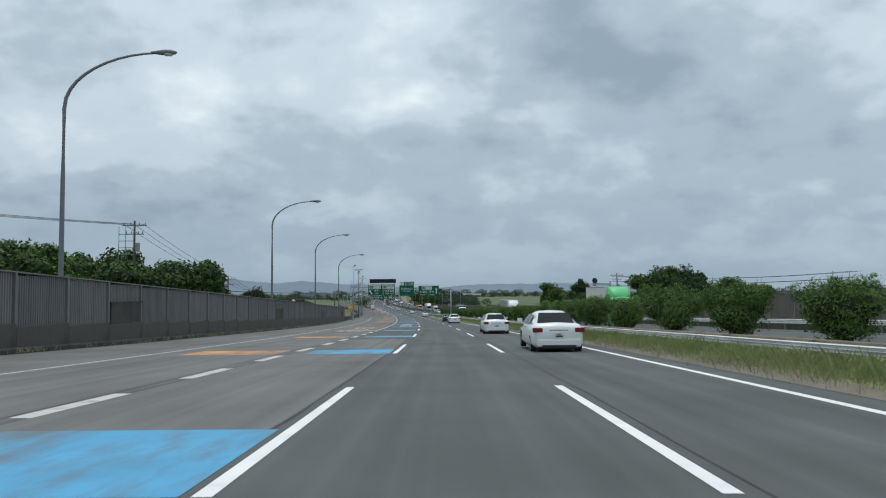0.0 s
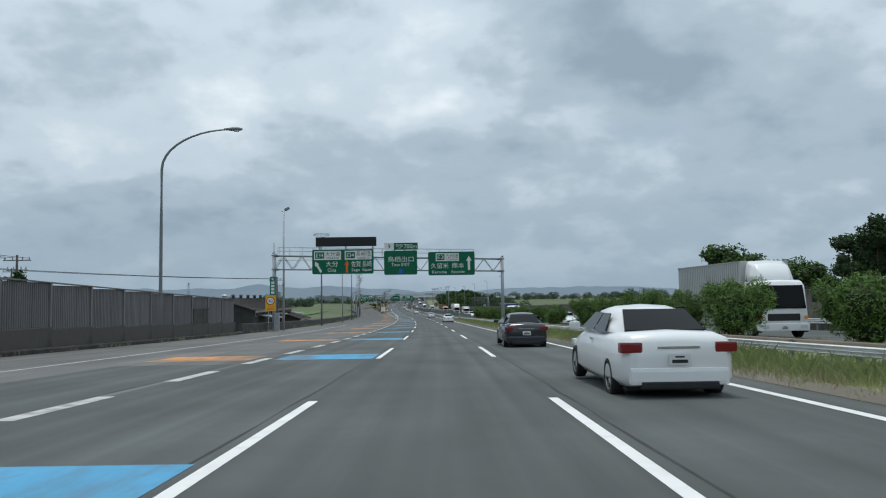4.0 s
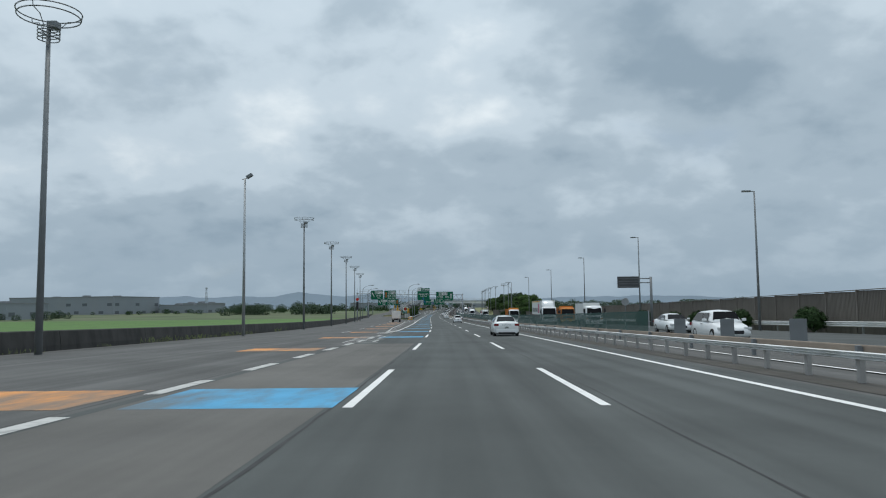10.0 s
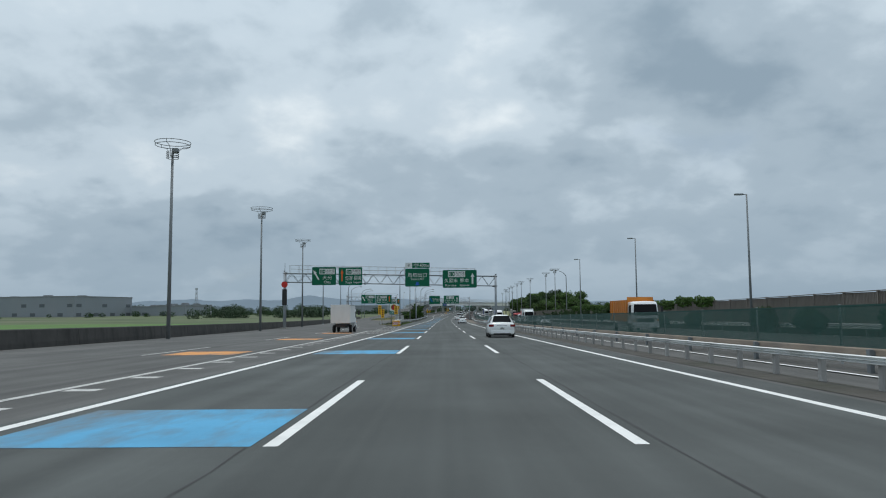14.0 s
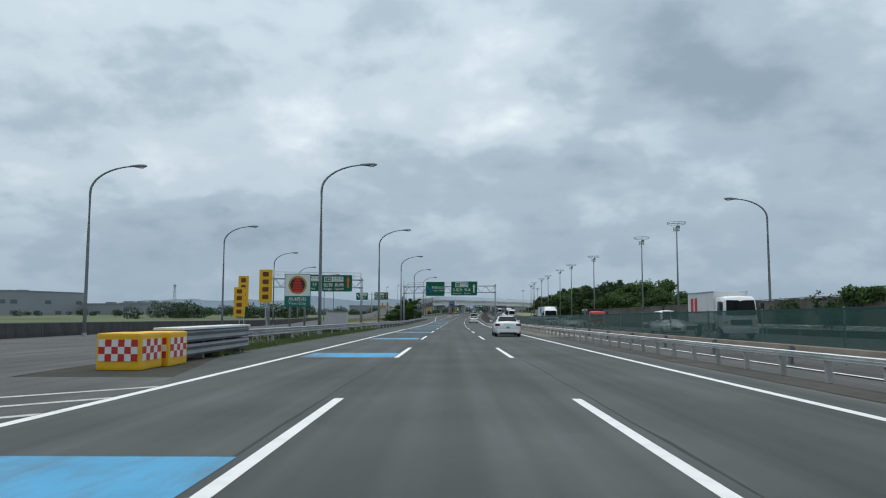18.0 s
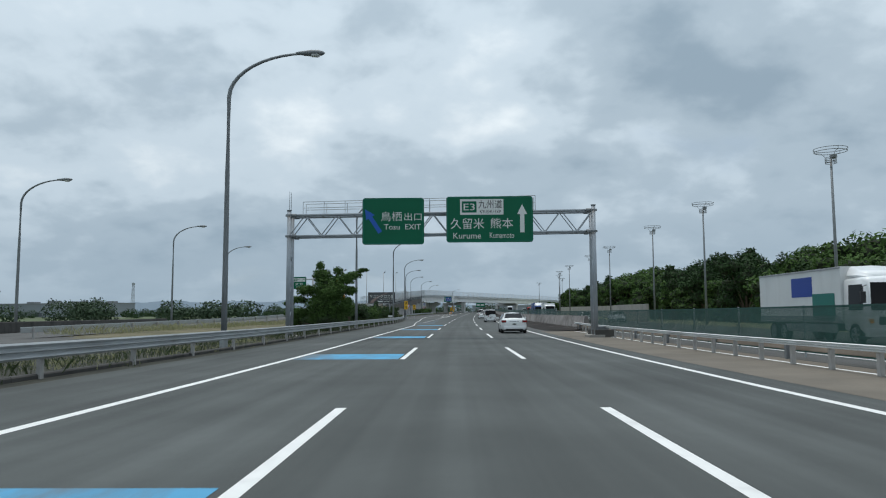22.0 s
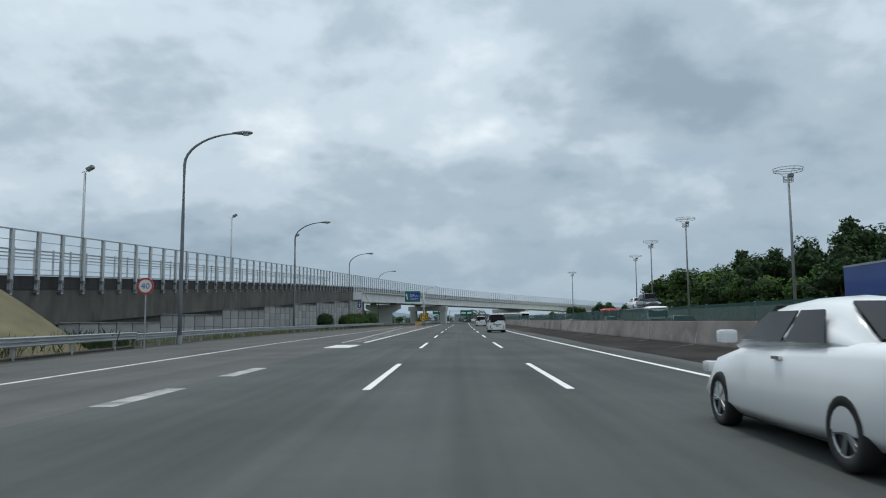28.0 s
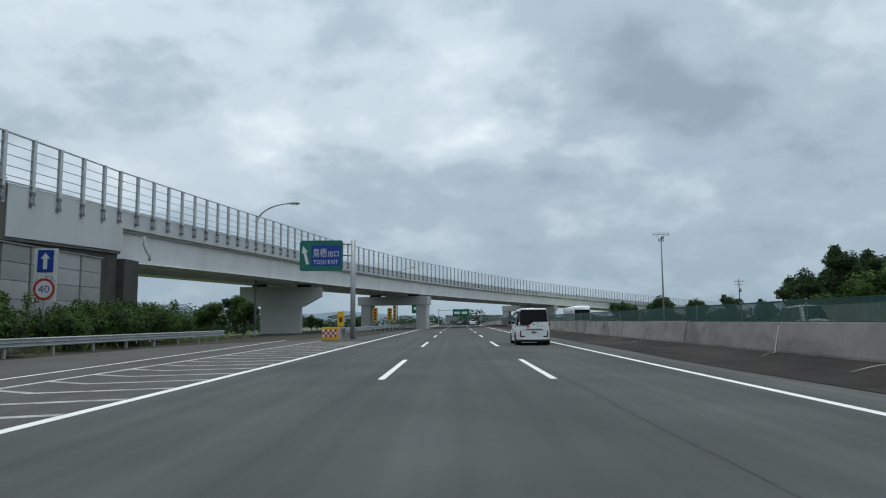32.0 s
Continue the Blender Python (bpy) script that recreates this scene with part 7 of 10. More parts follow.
# ---- trees, shrubs and grass ----
def leaf_cloud(name, blobs, n, size, mat, seed, long=1.6, shell=0.45, upward=0.35, stray=0.7, corners=4, erect=0.0):
    """Many small leaf blades spread through overlapping lumps; blobs are (x, y, z, rx, ry, rz)."""
    rng = np.random.default_rng(seed)
    b = np.array(blobs, dtype=float)
    wgt = (b[:, 3] * b[:, 4] + b[:, 3] * b[:, 5] + b[:, 4] * b[:, 5])
    pick = rng.choice(len(b), n, p=wgt / wgt.sum())
    d = rng.normal(size=(n, 3))
    d /= np.linalg.norm(d, axis=1)[:, None]
    r = 1 - shell * rng.random(n) ** 1.6
    lump = 1 + 0.16 * np.sin(d[:, 0] * 5 + pick) * np.sin(d[:, 1] * 6 + 2 * pick) + 0.10 * np.sin(d[:, 2] * 9 + pick)
    c = b[pick, :3] + d * b[pick, 3:] * (r * lump)[:, None]
    nrm = d + rng.normal(size=(n, 3)) * stray + np.array([0, 0, upward])
    nrm /= np.linalg.norm(nrm, axis=1)[:, None]
    axis = rng.normal(size=(n, 3))
    t = np.cross(nrm, axis)
    if erect:
        t = t / (np.linalg.norm(t, axis=1)[:, None] + 1e-9) + np.array([0, 0, erect])
    t /= np.linalg.norm(t, axis=1)[:, None] + 1e-9
    k = np.cross(nrm, t)
    s = size * (0.6 + 0.8 * rng.random(n))[:, None]
    q = corners
    v = np.empty((n, q, 3))
    if q == 4:
        v[:, 0], v[:, 1], v[:, 2], v[:, 3] = c - t * s * long * 0.5, c + k * s * 0.42, c + t * s * long * 0.5, c - k * s * 0.42
    else:
        v[:, 0], v[:, 1], v[:, 2] = c - t * s * long * 0.4 - k * s * 0.45, c - t * s * long * 0.3 + k * s * 0.45, c + t * s * long * 0.6
    me = bpy.data.meshes.new(name)
    me.vertices.add(n * q)
    me.loops.add(n * q)
    me.polygons.add(n)
    me.vertices.foreach_set("co", v.ravel())
    me.loops.foreach_set("vertex_index", np.arange(n * q))
    me.polygons.foreach_set("loop_start", np.arange(0, n * q, q))
    me.polygons.foreach_set("loop_total", np.full(n, q))
    me.materials.append(mat)
    me.update(calc_edges=True)
    return me


def make_tree(name, h, spread, seed, mat, label, leaves=3600, leaf=0.34, group="roadside trees", lean=0.0, dense=True):
    """A tapered trunk with limbs, and a crown of leaf clumps round the limb ends."""
    rng = random.Random(seed)
    t = thing(name, Matrix.Identity(4), label, "tree", group)
    trunk_h = h * 0.34
    part("trunk", pipe(bmesh.new(), [(0, 0, -1.0), (0.02 * h, 0, trunk_h * 0.5), (lean * 0.3, 0.02 * h, trunk_h), (lean * 0.6, 0, h * 0.62)], [0.028 * h, 0.024 * h, 0.019 * h, 0.008 * h], 9), M["bark"], t, smooth=True)
    blobs = [(lean, 0, h * 0.70, spread * 0.42, spread * 0.42, h * 0.22)]
    n = 9
    limbs = bmesh.new()
    for k in range(n):
        a = math.tau * k / n + rng.uniform(-0.4, 0.4)
        r = spread * rng.uniform(0.32, 0.72)
        z = h * rng.uniform(0.40, 0.86)
        e = (lean + r * math.cos(a), r * math.sin(a), z)
        pipe(limbs, [(lean * 0.3, 0, trunk_h * rng.uniform(0.6, 1.1)), (e[0] * 0.5, e[1] * 0.5, (trunk_h + z) / 2), e], [0.012 * h, 0.008 * h, 0.003 * h], 5)
        q = spread * rng.uniform(0.22, 0.40)
        blobs.append((*e, q, q, q * rng.uniform(0.55, 0.85)))
        if k % 2:
            blobs.append((e[0] * 1.18, e[1] * 1.18, z + q * 0.6, q * 0.45, q * 0.45, q * 0.5))
    part("branching", limbs, M["bark"], t)
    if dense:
        # dark lumps give the crown its inner shade
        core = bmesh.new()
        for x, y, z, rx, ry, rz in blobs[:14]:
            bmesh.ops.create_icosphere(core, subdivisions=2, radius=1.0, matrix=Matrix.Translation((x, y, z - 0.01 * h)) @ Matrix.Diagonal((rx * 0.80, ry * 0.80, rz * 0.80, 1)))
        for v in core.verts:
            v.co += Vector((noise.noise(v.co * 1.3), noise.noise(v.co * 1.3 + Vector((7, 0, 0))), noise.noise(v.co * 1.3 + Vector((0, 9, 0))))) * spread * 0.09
        part("inner_wood", core, M["twig_shade"], t, "dark core coloured for the shade inside the crown")
    put("crown", leaf_cloud("crown", blobs, leaves, leaf, mat, seed, long=1.5, shell=0.32, corners=3), t)
    return t


def make_bush(name, h, w, seed, mat, label, leaves=5200, leaf=0.13, category="shrub", group="trimmed shrubs", stems=True, sprays=0, long=2.8, erect=0.0):
    rng = random.Random(seed)
    t = thing(name, Matrix.Identity(4), label, category, group)
    blobs = []
    for k in range(10):
        a = math.tau * k / 10 + rng.uniform(-0.3, 0.3)
        r = w * 0.5 * rng.uniform(0.25, 0.62)
        q = w * rng.uniform(0.17, 0.25)
        blobs.append((r * math.cos(a), r * math.sin(a), h * rng.uniform(0.42, 0.72), q, q, h * rng.uniform(0.22, 0.33)))
    blobs += [(0, 0, h * 0.66, w * 0.30, w * 0.30, h * 0.34), (rng.uniform(-0.3, 0.3), 0, h * 0.42, w * 0.38, w * 0.38, h * 0.34)]
    for k in range(sprays):
        a, r = rng.uniform(0, math.tau), w * 0.46 * rng.random() ** 0.6
        blobs.append((r * math.cos(a), r * math.sin(a), h * rng.uniform(0.66, 0.96), 0.24, 0.24, h * 0.14))
    put("foliage", leaf_cloud("foliage", blobs, leaves, leaf, mat, seed, long=long, shell=0.4, upward=0.6, stray=0.5, corners=3, erect=erect), t)
    # dark lumps imitate the shade behind the leaves
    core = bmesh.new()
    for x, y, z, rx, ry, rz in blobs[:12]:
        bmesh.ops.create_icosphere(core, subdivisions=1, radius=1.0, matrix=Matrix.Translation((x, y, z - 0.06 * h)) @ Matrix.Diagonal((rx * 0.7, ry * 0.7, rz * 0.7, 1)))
    part("inner_wood", core, M["twig_shade"], t, "dark core coloured for the shade inside the foliage")
    if stems:
        bm = bmesh.new()
        for k in range(12):
            a = math.tau * k / 12
            r = w * 0.16 * rng.uniform(0.3, 1.2)
            pipe(bm, [(r * 0.6 * math.cos(a), r * 0.6 * math.sin(a), -0.15), (r * math.cos(a), r * math.sin(a), h * 0.25), (r * 1.9 * math.cos(a), r * 1.9 * math.sin(a), h * 0.6)], [0.035, 0.03, 0.015], 5)
        for k in range(9):
            a = rng.uniform(0, math.tau)
            r = w * 0.3 * rng.random()
            pipe(bm, [(r * math.cos(a), r * math.sin(a), h * 0.6), (r * 1.15 * math.cos(a), r * 1.15 * math.sin(a), h * rng.uniform(0.98, 1.1))], [0.012, 0.006], 4)
        part("woody_base", bm, M["flower"], t, "thin bare stems")
    return t


rng = random.Random(5)
bushes = [make_bush("oleander_bush", 2.35, 2.9, 11 + k, M["leaf"], "dense bright green oleander bush in the central reservation", 13500, 0.042, group="oleander bushes", sprays=30, long=3.6, erect=0.45) for k in range(4)]
spots = [0.5, 8.6, 16.8, 24.4, 32.7, 41.0, 49.6, 57.7, 65.8, 73.8, 81.9, 90.0, 98.0, 107.0, 116.0, 125.6, 132.0, 138.1, 145.5, 152.5, 167.3, 175.8, 192.0, 199.2, 208.8, 220.3, 230.7, 239.0, 246.5, 253.1]
for k, s in enumerate(spots):
    b = bushes[k % 4]
    m = spot(s + rng.uniform(-0.2, 0.2), 11.7 + rng.uniform(-0.25, 0.25), 0.08, rng.uniform(0, 360)) @ Matrix.Scale(rng.uniform(0.92, 1.1) * (0.8 if 155 < s < 192 else 1.0), 4)
    if k < 4:
        b.matrix_basis = m
    else:
        q = copy_thing(b, m)
        q.matrix_basis = m

shrubs = [make_bush("roadside_shrub", 2.0, 2.3, 40 + k, M["leaf_dark"], "rounded dark green shrub beside the motorway", 5600, 0.094, group="rounded dark shrubs", stems=False) for k in range(3)]
places = [(302, 25.5, 0.95), (313.5, 25.3, 0.9), (324, 25.2, 0.9), (331, 25.0, 0.9), (343, 25.0, 1.0), (394, 25.2, 0.85), (404, 25.3, 0.95), (411, 25.2, 1.05), (428, 25.3, 0.9), (438, 25.0, 0.8), (172, 24.6, 0.9), (198, 25, 0.8),
          (806, -18.3, 1.15)]
for k, (s, u, f) in enumerate(places):
    m = spot(s, u, 0.0, 57 * k) @ Matrix.Scale(f, 4)
    if k < 3:
        shrubs[k].matrix_basis = m
    else:
        copy_thing(shrubs[k % 3], m).matrix_basis = m
hedges = [make_bush("wild_bush", 2.4, 4.6, 60 + k, (M["leaf_tree"], M["leaf_wild"], M["leaf_dark"])[k], "unkempt leafy bush growing behind the guardrail", 6200, 0.107, group="wild bushes", sprays=14, long=1.8, erect=0.3) for k in range(3)]
places = [(636, -13.5, 1.2), (642, -14.5, 1.0), (650, -13.2, 1.25), (662, -13.6, 1.15), (673, -14.6, 1.1), (679, -15.2, 1.25), (687, -16.5, 1.1), (693, -20.5, 1.3), (683, -20.0, 1.4), (705, -15.0, 0.9), (690, -14.8, 0.9), (695, -15.6, 1.1), (684, -16.6, 1.0), (702, -17.0, 1.15),
          (714, -16.2, 1.25), (722, -16.8, 0.8), (698, -14.6, 1.25), (709, -15.6, 1.3), (718, -17.2, 1.2), (728, -17.6, 1.1), (700, -23.0, 1.2), (628, -15.0, 1.0), (617, -10.6, 0.62), (620.5, -12.2, 0.8),
          (475, 27.6, 1.3), (483, 28.0, 1.35), (492, 27.8, 1.3), (500, 28.2, 1.4), (508, 27.8, 1.35), (516, 28.0, 1.3), (524, 28.2, 1.3), (532, 28.0, 1.25), (540, 28.4, 1.2), (548, 28.2, 1.2)]
for k, (s, u, f) in enumerate(places):
    m = spot(s, u, 0.05, 71 * k) @ Matrix.Scale(f * (0.84 if s > 600 else 0.90), 4)
    if k < 3:
        hedges[k].matrix_basis = m
    else:
        copy_thing(hedges[k % 3 if s > 600 else 2], m).matrix_basis = m

low = make_bush("wild_bush", 2.25, 3.7, 66, M["leaf_tree"], "dense bright green bush at the foot of the ramp wall", 11000, 0.072, group="bushes below the ramp", sprays=12, long=2.0, erect=0.3)
for k, s in enumerate((821, 824.5, 827.5, 830.5, 836, 839, 841.5, 844.5, 848)):
    m = spot(s, fn((820, -17.6), (850, -17.1))(s), 0.0, 40 * k) @ Matrix.Scale((0.86, 1.0, 0.93, 1.04)[k % 4], 4)
    if k:
        copy_thing(low, m).matrix_basis = m
    else:
        low.matrix_basis = m

sapling = make_tree("sapling", 3.4, 0.75, 120, M["leaf_dark"], "spindly young tree standing out of the bushes", 420, 0.13, group="spindly saplings", dense=False)
for k, (s, u, f) in enumerate(((687.5, -15.6, 1.0), (690.5, -15.8, 1.12), (640.5, -12.6, 1.05), (643.5, -12.9, 0.9), (664.5, -14.0, 0.85))):
    m = spot(s, u, 0.05, 50 * k) @ Matrix.Scale(f, 4)
    if k:
        copy_thing(sapling, m).matrix_basis = m
    else:
        sapling.matrix_basis = m

trees = [make_tree("broadleaf_tree", 8.0, 3.6, 101, M["leaf_tree"], "full green broadleaf tree behind the noise wall", 4900, 0.198),
         make_tree("broadleaf_tree", 8.6, 3.0, 102, M["leaf_dark"], "tall dark green tree at the roadside", 4900, 0.198),
         make_tree("broadleaf_tree", 7.0, 4.0, 103, M["leaf_tree"], "wide spreading green tree at the roadside", 4900, 0.198),
         make_tree("broadleaf_tree", 9.0, 3.4, 104, M["leaf_dark"], "dense dark green tree of the wooded bank", 4900, 0.198)]
places = [  # s, u, base, scale, kind
    (104, 34, -1.5, 1.3, 0), (98, 36, -1.5, 1.2, 1), (112, 37, -1.5, 1.2, 1), (121, 35, -1.5, 1.0, 2), (143, 34, -1.5, 1.05, 0), (154, 35, -1.5, 1.15, 3), (176, 33, -1.5, 1.35, 0), (166, 35, -1.5, 1.2, 2), (186, 37, -1.5, 1.15, 1),
    (130, 40, -1.5, 1.0, 2), (78, 35, -1.5, 0.9, 2), (84, 37, -1.5, 0.95, 0), (91, 36, -1.5, 0.85, 3),
    (30, -27, -1.8, 0.95, 0), (38, -28, -1.8, 1.0, 2), (46, -29, -1.8, 0.95, 0), (54, -29, -1.8, 0.85, 2), (64, -30, -1.8, 1.1, 2), (73, -34, -1.8, 1.15, 0), (82, -31, -1.8, 1.25, 2), (91, -32, -1.8, 1.15, 0), (100, -33, -1.8, 1.3, 2), (22, -27, -1.8, 0.9, 2), (76, -45, -1.8, 1.45, 0), (83, -41.5, -1.8, 1.35, 2), (90, -46, -1.8, 1.4, 0), (99, -41, -1.8, 1.3, 2), (106, -37, -1.8, 1.2, 0), (112, -41, -1.8, 1.2, 2), (119, -38, -1.8, 1.05, 0), (71, -50, -1.8, 1.4, 2), (60, -36, -1.8, 1.3, 0), (67, -39, -1.8, 1.45, 2), (126, -36, -1.8, 1.1, 2), (127, -30, -1.8, 1.05, 1), (134, -32, -1.8, 0.85, 3), (150, -35, -1.8, 1.05, 1), (160, -37, -1.8, 0.85, 3), (155, -40, -1.8, 0.6, 0), (172, -44, -1.8, 0.6, 2),
    (892, -29.5, -1, 0.70, 2), (894, -26, -1, 0.73, 0), (899, -23, -1, 0.66, 2), (888, -34, -1, 0.48, 0), (886, -38, -1, 0.45, 2), (904, -30, -1, 0.70, 3), (925, -24, -1, 0.42, 1), (940, -26, -1, 0.45, 2), (960, -22, -1, 0.42, 0), (862, -36, -1, 0.40, 3), (980, -24, -1, 0.5, 2),
]
k = 0
belt = fn((604, 6.4), (612, 9.6), (636, 12.2), (660, 13.4), (690, 13.8), (740, 13.9), (850, 13.6))
for s in range(607, 852, 7):
    for row, (u, f) in enumerate(((38, 0.84), (45, 1.02))):
        places.append((s + 2.2 * row + 3 * math.sin(s * 1.7 + row), u + 2.0 * math.sin(s * 0.9 + row), -2.6, f * belt(s) / (8.4, 9.0, 7.4, 9.4)[(k + row) % 4] * (1 + 0.17 * math.sin(s * 2.3 + row * 2)), (k + row) % 4))
    k += 1
for k in range(16):
    # a rounded clump on the bank, and a low belt further on
    u = 60.5 + 1.7 * k
    places.append((930 + 5 * (k % 4), u, -2.6, 0.95 + 0.95 * math.sin(math.pi * (k + 0.6) / 17) + 0.12 * math.sin(k * 2.7), (k * 3) % 4))
for k in range(26):
    places.append((1004 + 7 * (k % 4) + 0.5 * k, 44 + 2.6 * k, -1.6, 0.95 + 0.22 * math.sin(k * 1.9) + (0.2 if 4 < k < 8 else 0.0), (k * 5 + 1) % 4))
for s, u, f in ((1040, 52, 0.8), (1055, 60, 0.9), (1075, 75, 0.9), (1090, 45, 0.8)):
    places.append((s, u, -0.6, f, (int(s) + 2) % 4))
done = set()
for i, (s, u, base, f, kind) in enumerate(places):
    m = spot(s, u, base, 83 * i) @ Matrix.Scale(f * (1.2 if s < 102 and -35 < u < 0 else 1.0), 4)
    if kind not in done:
        trees[kind].matrix_basis = m
        done.add(kind)
    else:
        copy_thing(trees[kind], m).matrix_basis = m


# the tree beside the guardrail, leafy down to the ground
t = thing("roadside_tree", spot(618, -11.0, -0.1) @ Matrix.Scale(1.07, 4), "ragged green tree leafy to the ground beside the guardrail", "tree", "roadside trees")
masses = [(0, 0, 1.9, 1.5, 1.5, 1.7), (0.3, 0, 3.3, 1.35, 1.3, 0.95), (-0.3, 0, 4.35, 0.75, 0.7, 0.5)]
sprays = [(-0.5, 0.2, 5.1, 0.34, 0.34, 0.36), (1.4, 0, 4.05, 0.85, 0.7, 0.45), (2.2, 0.1, 4.4, 0.6, 0.5, 0.28), (2.85, 0, 4.75, 0.42, 0.3, 0.16), (1.8, 0.2, 3.2, 0.6, 0.7, 0.35), (-1.5, 0, 3.2, 0.75, 0.8, 0.42), (-2.2, 0.2, 2.5, 0.7, 0.6, 0.3), (-2.85, 0, 2.2, 0.42, 0.4, 0.2),
          (-1.9, -0.3, 1.5, 0.75, 0.7, 0.35), (1.55, 0, 2.0, 0.6, 0.7, 0.75), (-2.5, 0, 0.8, 0.5, 0.5, 0.25), (0.9, 0.1, 4.7, 0.4, 0.4, 0.3), (0.5, -1.4, 3.0, 0.6, 0.8, 0.45), (-0.6, 1.5, 2.6, 0.7, 0.7, 0.5)]
part("trunk", pipe(bmesh.new(), [(0.1, 0, -0.6), (0.05, 0, 0.8), (0.2, 0.1, 2.2), (0, 0, 4.0)], [0.17, 0.14, 0.09, 0.03], 9), M["bark"], t, smooth=True)
for x, y, z, rx, ry, rz in sprays:
    part("limb", pipe(bmesh.new(), [(0.1, 0, max(0.3, z * 0.45)), (x * 0.55, y * 0.5, z * 0.82), (x * 1.05, y, z + 0.05)], [0.05, 0.03, 0.008], 5), M["bark"], t)
# dark lumps in place of the shade inside this crown
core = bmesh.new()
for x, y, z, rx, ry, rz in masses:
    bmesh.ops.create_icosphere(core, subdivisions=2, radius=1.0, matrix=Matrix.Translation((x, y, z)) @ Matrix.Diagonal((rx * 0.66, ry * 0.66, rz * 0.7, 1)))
part("inner_wood", core, M["twig_shade"], t, "dark core coloured for the shade inside the crown")
put("crown", leaf_cloud("crown", masses, 14000, 0.095, M["leaf_tree"], 205, shell=0.5, stray=0.9, corners=3), t)
put("crown", leaf_cloud("crown", sprays, 16000, 0.080, M["leaf_tree"], 206, long=2.2, shell=0.9, stray=0.9, corners=3), t)


def grass(name, n, s0, s1, u0, u1, tall, mat, seed, label, base=0.05, clump=1.6, width=0.0085):
    """Blades of grass in tufts along a strip."""
    rng = np.random.default_rng(seed)
    uf0, uf1 = (u0 if callable(u0) else (lambda s: u0)), (u1 if callable(u1) else (lambda s: u1))
    nc = max(1, n // 26)
    cs, cf, ch = s0 + (s1 - s0) * rng.random(nc), rng.random(nc), 0.45 + 0.75 * rng.random(nc) ** 1.5
    vs, fs = [], []
    for i in range(nc):
        s = cs[i]
        a, b = uf0(s), uf1(s)
        mid = at(s, a + (b - a) * cf[i], base)
        for j in range(26):
            dx, dy = rng.normal(size=2) * 0.16 * clump
            h = tall * ch[i] * (0.5 + 0.7 * rng.random())
            lx, ly = rng.normal(size=2) * 0.32 * h
            q = rng.random() * math.pi
            wx, wy = width * math.cos(q), width * math.sin(q)
            x, y, z = mid.x + dx, mid.y + dy, mid.z
            o = len(vs)
            vs += [(x - wx, y - wy, z), (x + wx, y + wy, z), (x + lx * 0.4 + wx * 0.7, y + ly * 0.4 + wy * 0.7, z + h * 0.6), (x + lx, y + ly, z + h)]
            fs += [(o, o + 1, o + 2), (o, o + 2, o + 3)]
    ob = new(name, mesh_from(name, vs, fs, mat))
    return tagged(ob, label, "grass", kind="stuff")


grass("verge_grass", 74000, -4, 246, 7.1, 8.15, 0.40, M["blade"], 1, "tall uncut grass along the central reservation", clump=2.8, width=0.0065)
grass("verge_grass", 74000, -4, 246, 6.45, 8.3, 0.24, M["blade_dry"], 2, "dry yellowing grass along the central reservation", clump=2.8, width=0.0065)
grass("verge_grass", 14000, 0, 260, 9.8, 13.6, 0.35, M["blade_dry"], 3, "dry grass below the shrubs")
grass("verge_grass", 15000, 490, 735, lambda s: KERB_U(s) - 3.2, lambda s: KERB_U(s) - 0.15, 0.30, M["blade_dark"], 11, "dark weeds behind the guardrail", clump=2.6)
grass("verge_grass", 30000, 480, 534, lambda s: main_left(s) - 0.75, lambda s: main_left(s) + 0.05, 0.15, M["blade_green"], 4, "low green grass below the guardrail", clump=1.3, width=0.008)
grass("verge_grass", 7000, 486, 600, -11.5, -9.2, 0.17, M["blade_dry"], 5, "dry grass behind the guardrail")
grass("verge_grass", 14000, 600, 735, lambda s: RAMP_U(s) + 0.3, lambda s: RAMP_U(s) + 4.0, 0.45, M["blade_dry"], 10, "long dry grass on the embankment", base=0.25, clump=3.0)
grass("verge_grass", 16000, 640, 745, lambda s: float(np.interp(s, [640, 700, 745], [-20, -21, -19.5])), lambda s: float(np.interp(s, [640, 690, 745], [-10, -12.2, -16.5])), 0.75, M["blade_dark"], 6, "tall weeds behind the guardrail", clump=2.4)
grass("verge_grass", 1500, 165, 330, lambda s: LEFT_WALL(s) + 0.3, lambda s: LEFT_WALL(s) + 0.8, 0.35, M["blade"], 7, "weeds growing at the foot of the parapet", clump=2.8)
grass("verge_grass", 4000, 20, 160, lambda s: LEFT_WALL(s) + 0.25, lambda s: LEFT_WALL(s) + 0.6, 0.22, M["blade_dry"], 8, "weeds growing at the foot of the noise wall", clump=1.6)
grass("verge_grass", 6000, 745, 860, lambda s: RAMP_U(min(s, 843)) + 0.3, lambda s: float(np.interp(s, [745, 775, 852], [-16.2, -18.0, -15.4])), 0.4, M["blade"], 9, "weeds below the ramp wall", clump=2.0)

# growth along the top of the far noise wall
vine = leaf_cloud("vine", [(0, 0, 0, 2.3, 0.5, 0.55), (1.6, 0, 0.3, 1.0, 0.5, 0.5), (-1.5, 0, 0.15, 1.2, 0.45, 0.45)], 1500, 0.17, M["leaf_tree"], 77)
wall = bpy.data.objects["wall_right"]
for k in range(13):
    s = 430 + 6.3 * k
    if s < 512:
        o = put("climbing_vine", vine, None, spot(s, 27.2, 2.75 + 0.15 * math.sin(k * 2.1), 90) @ pose(0, 0, 0))
        tagged(o, "leafy green vine over the top of the noise wall", "vine", "climbing vines")

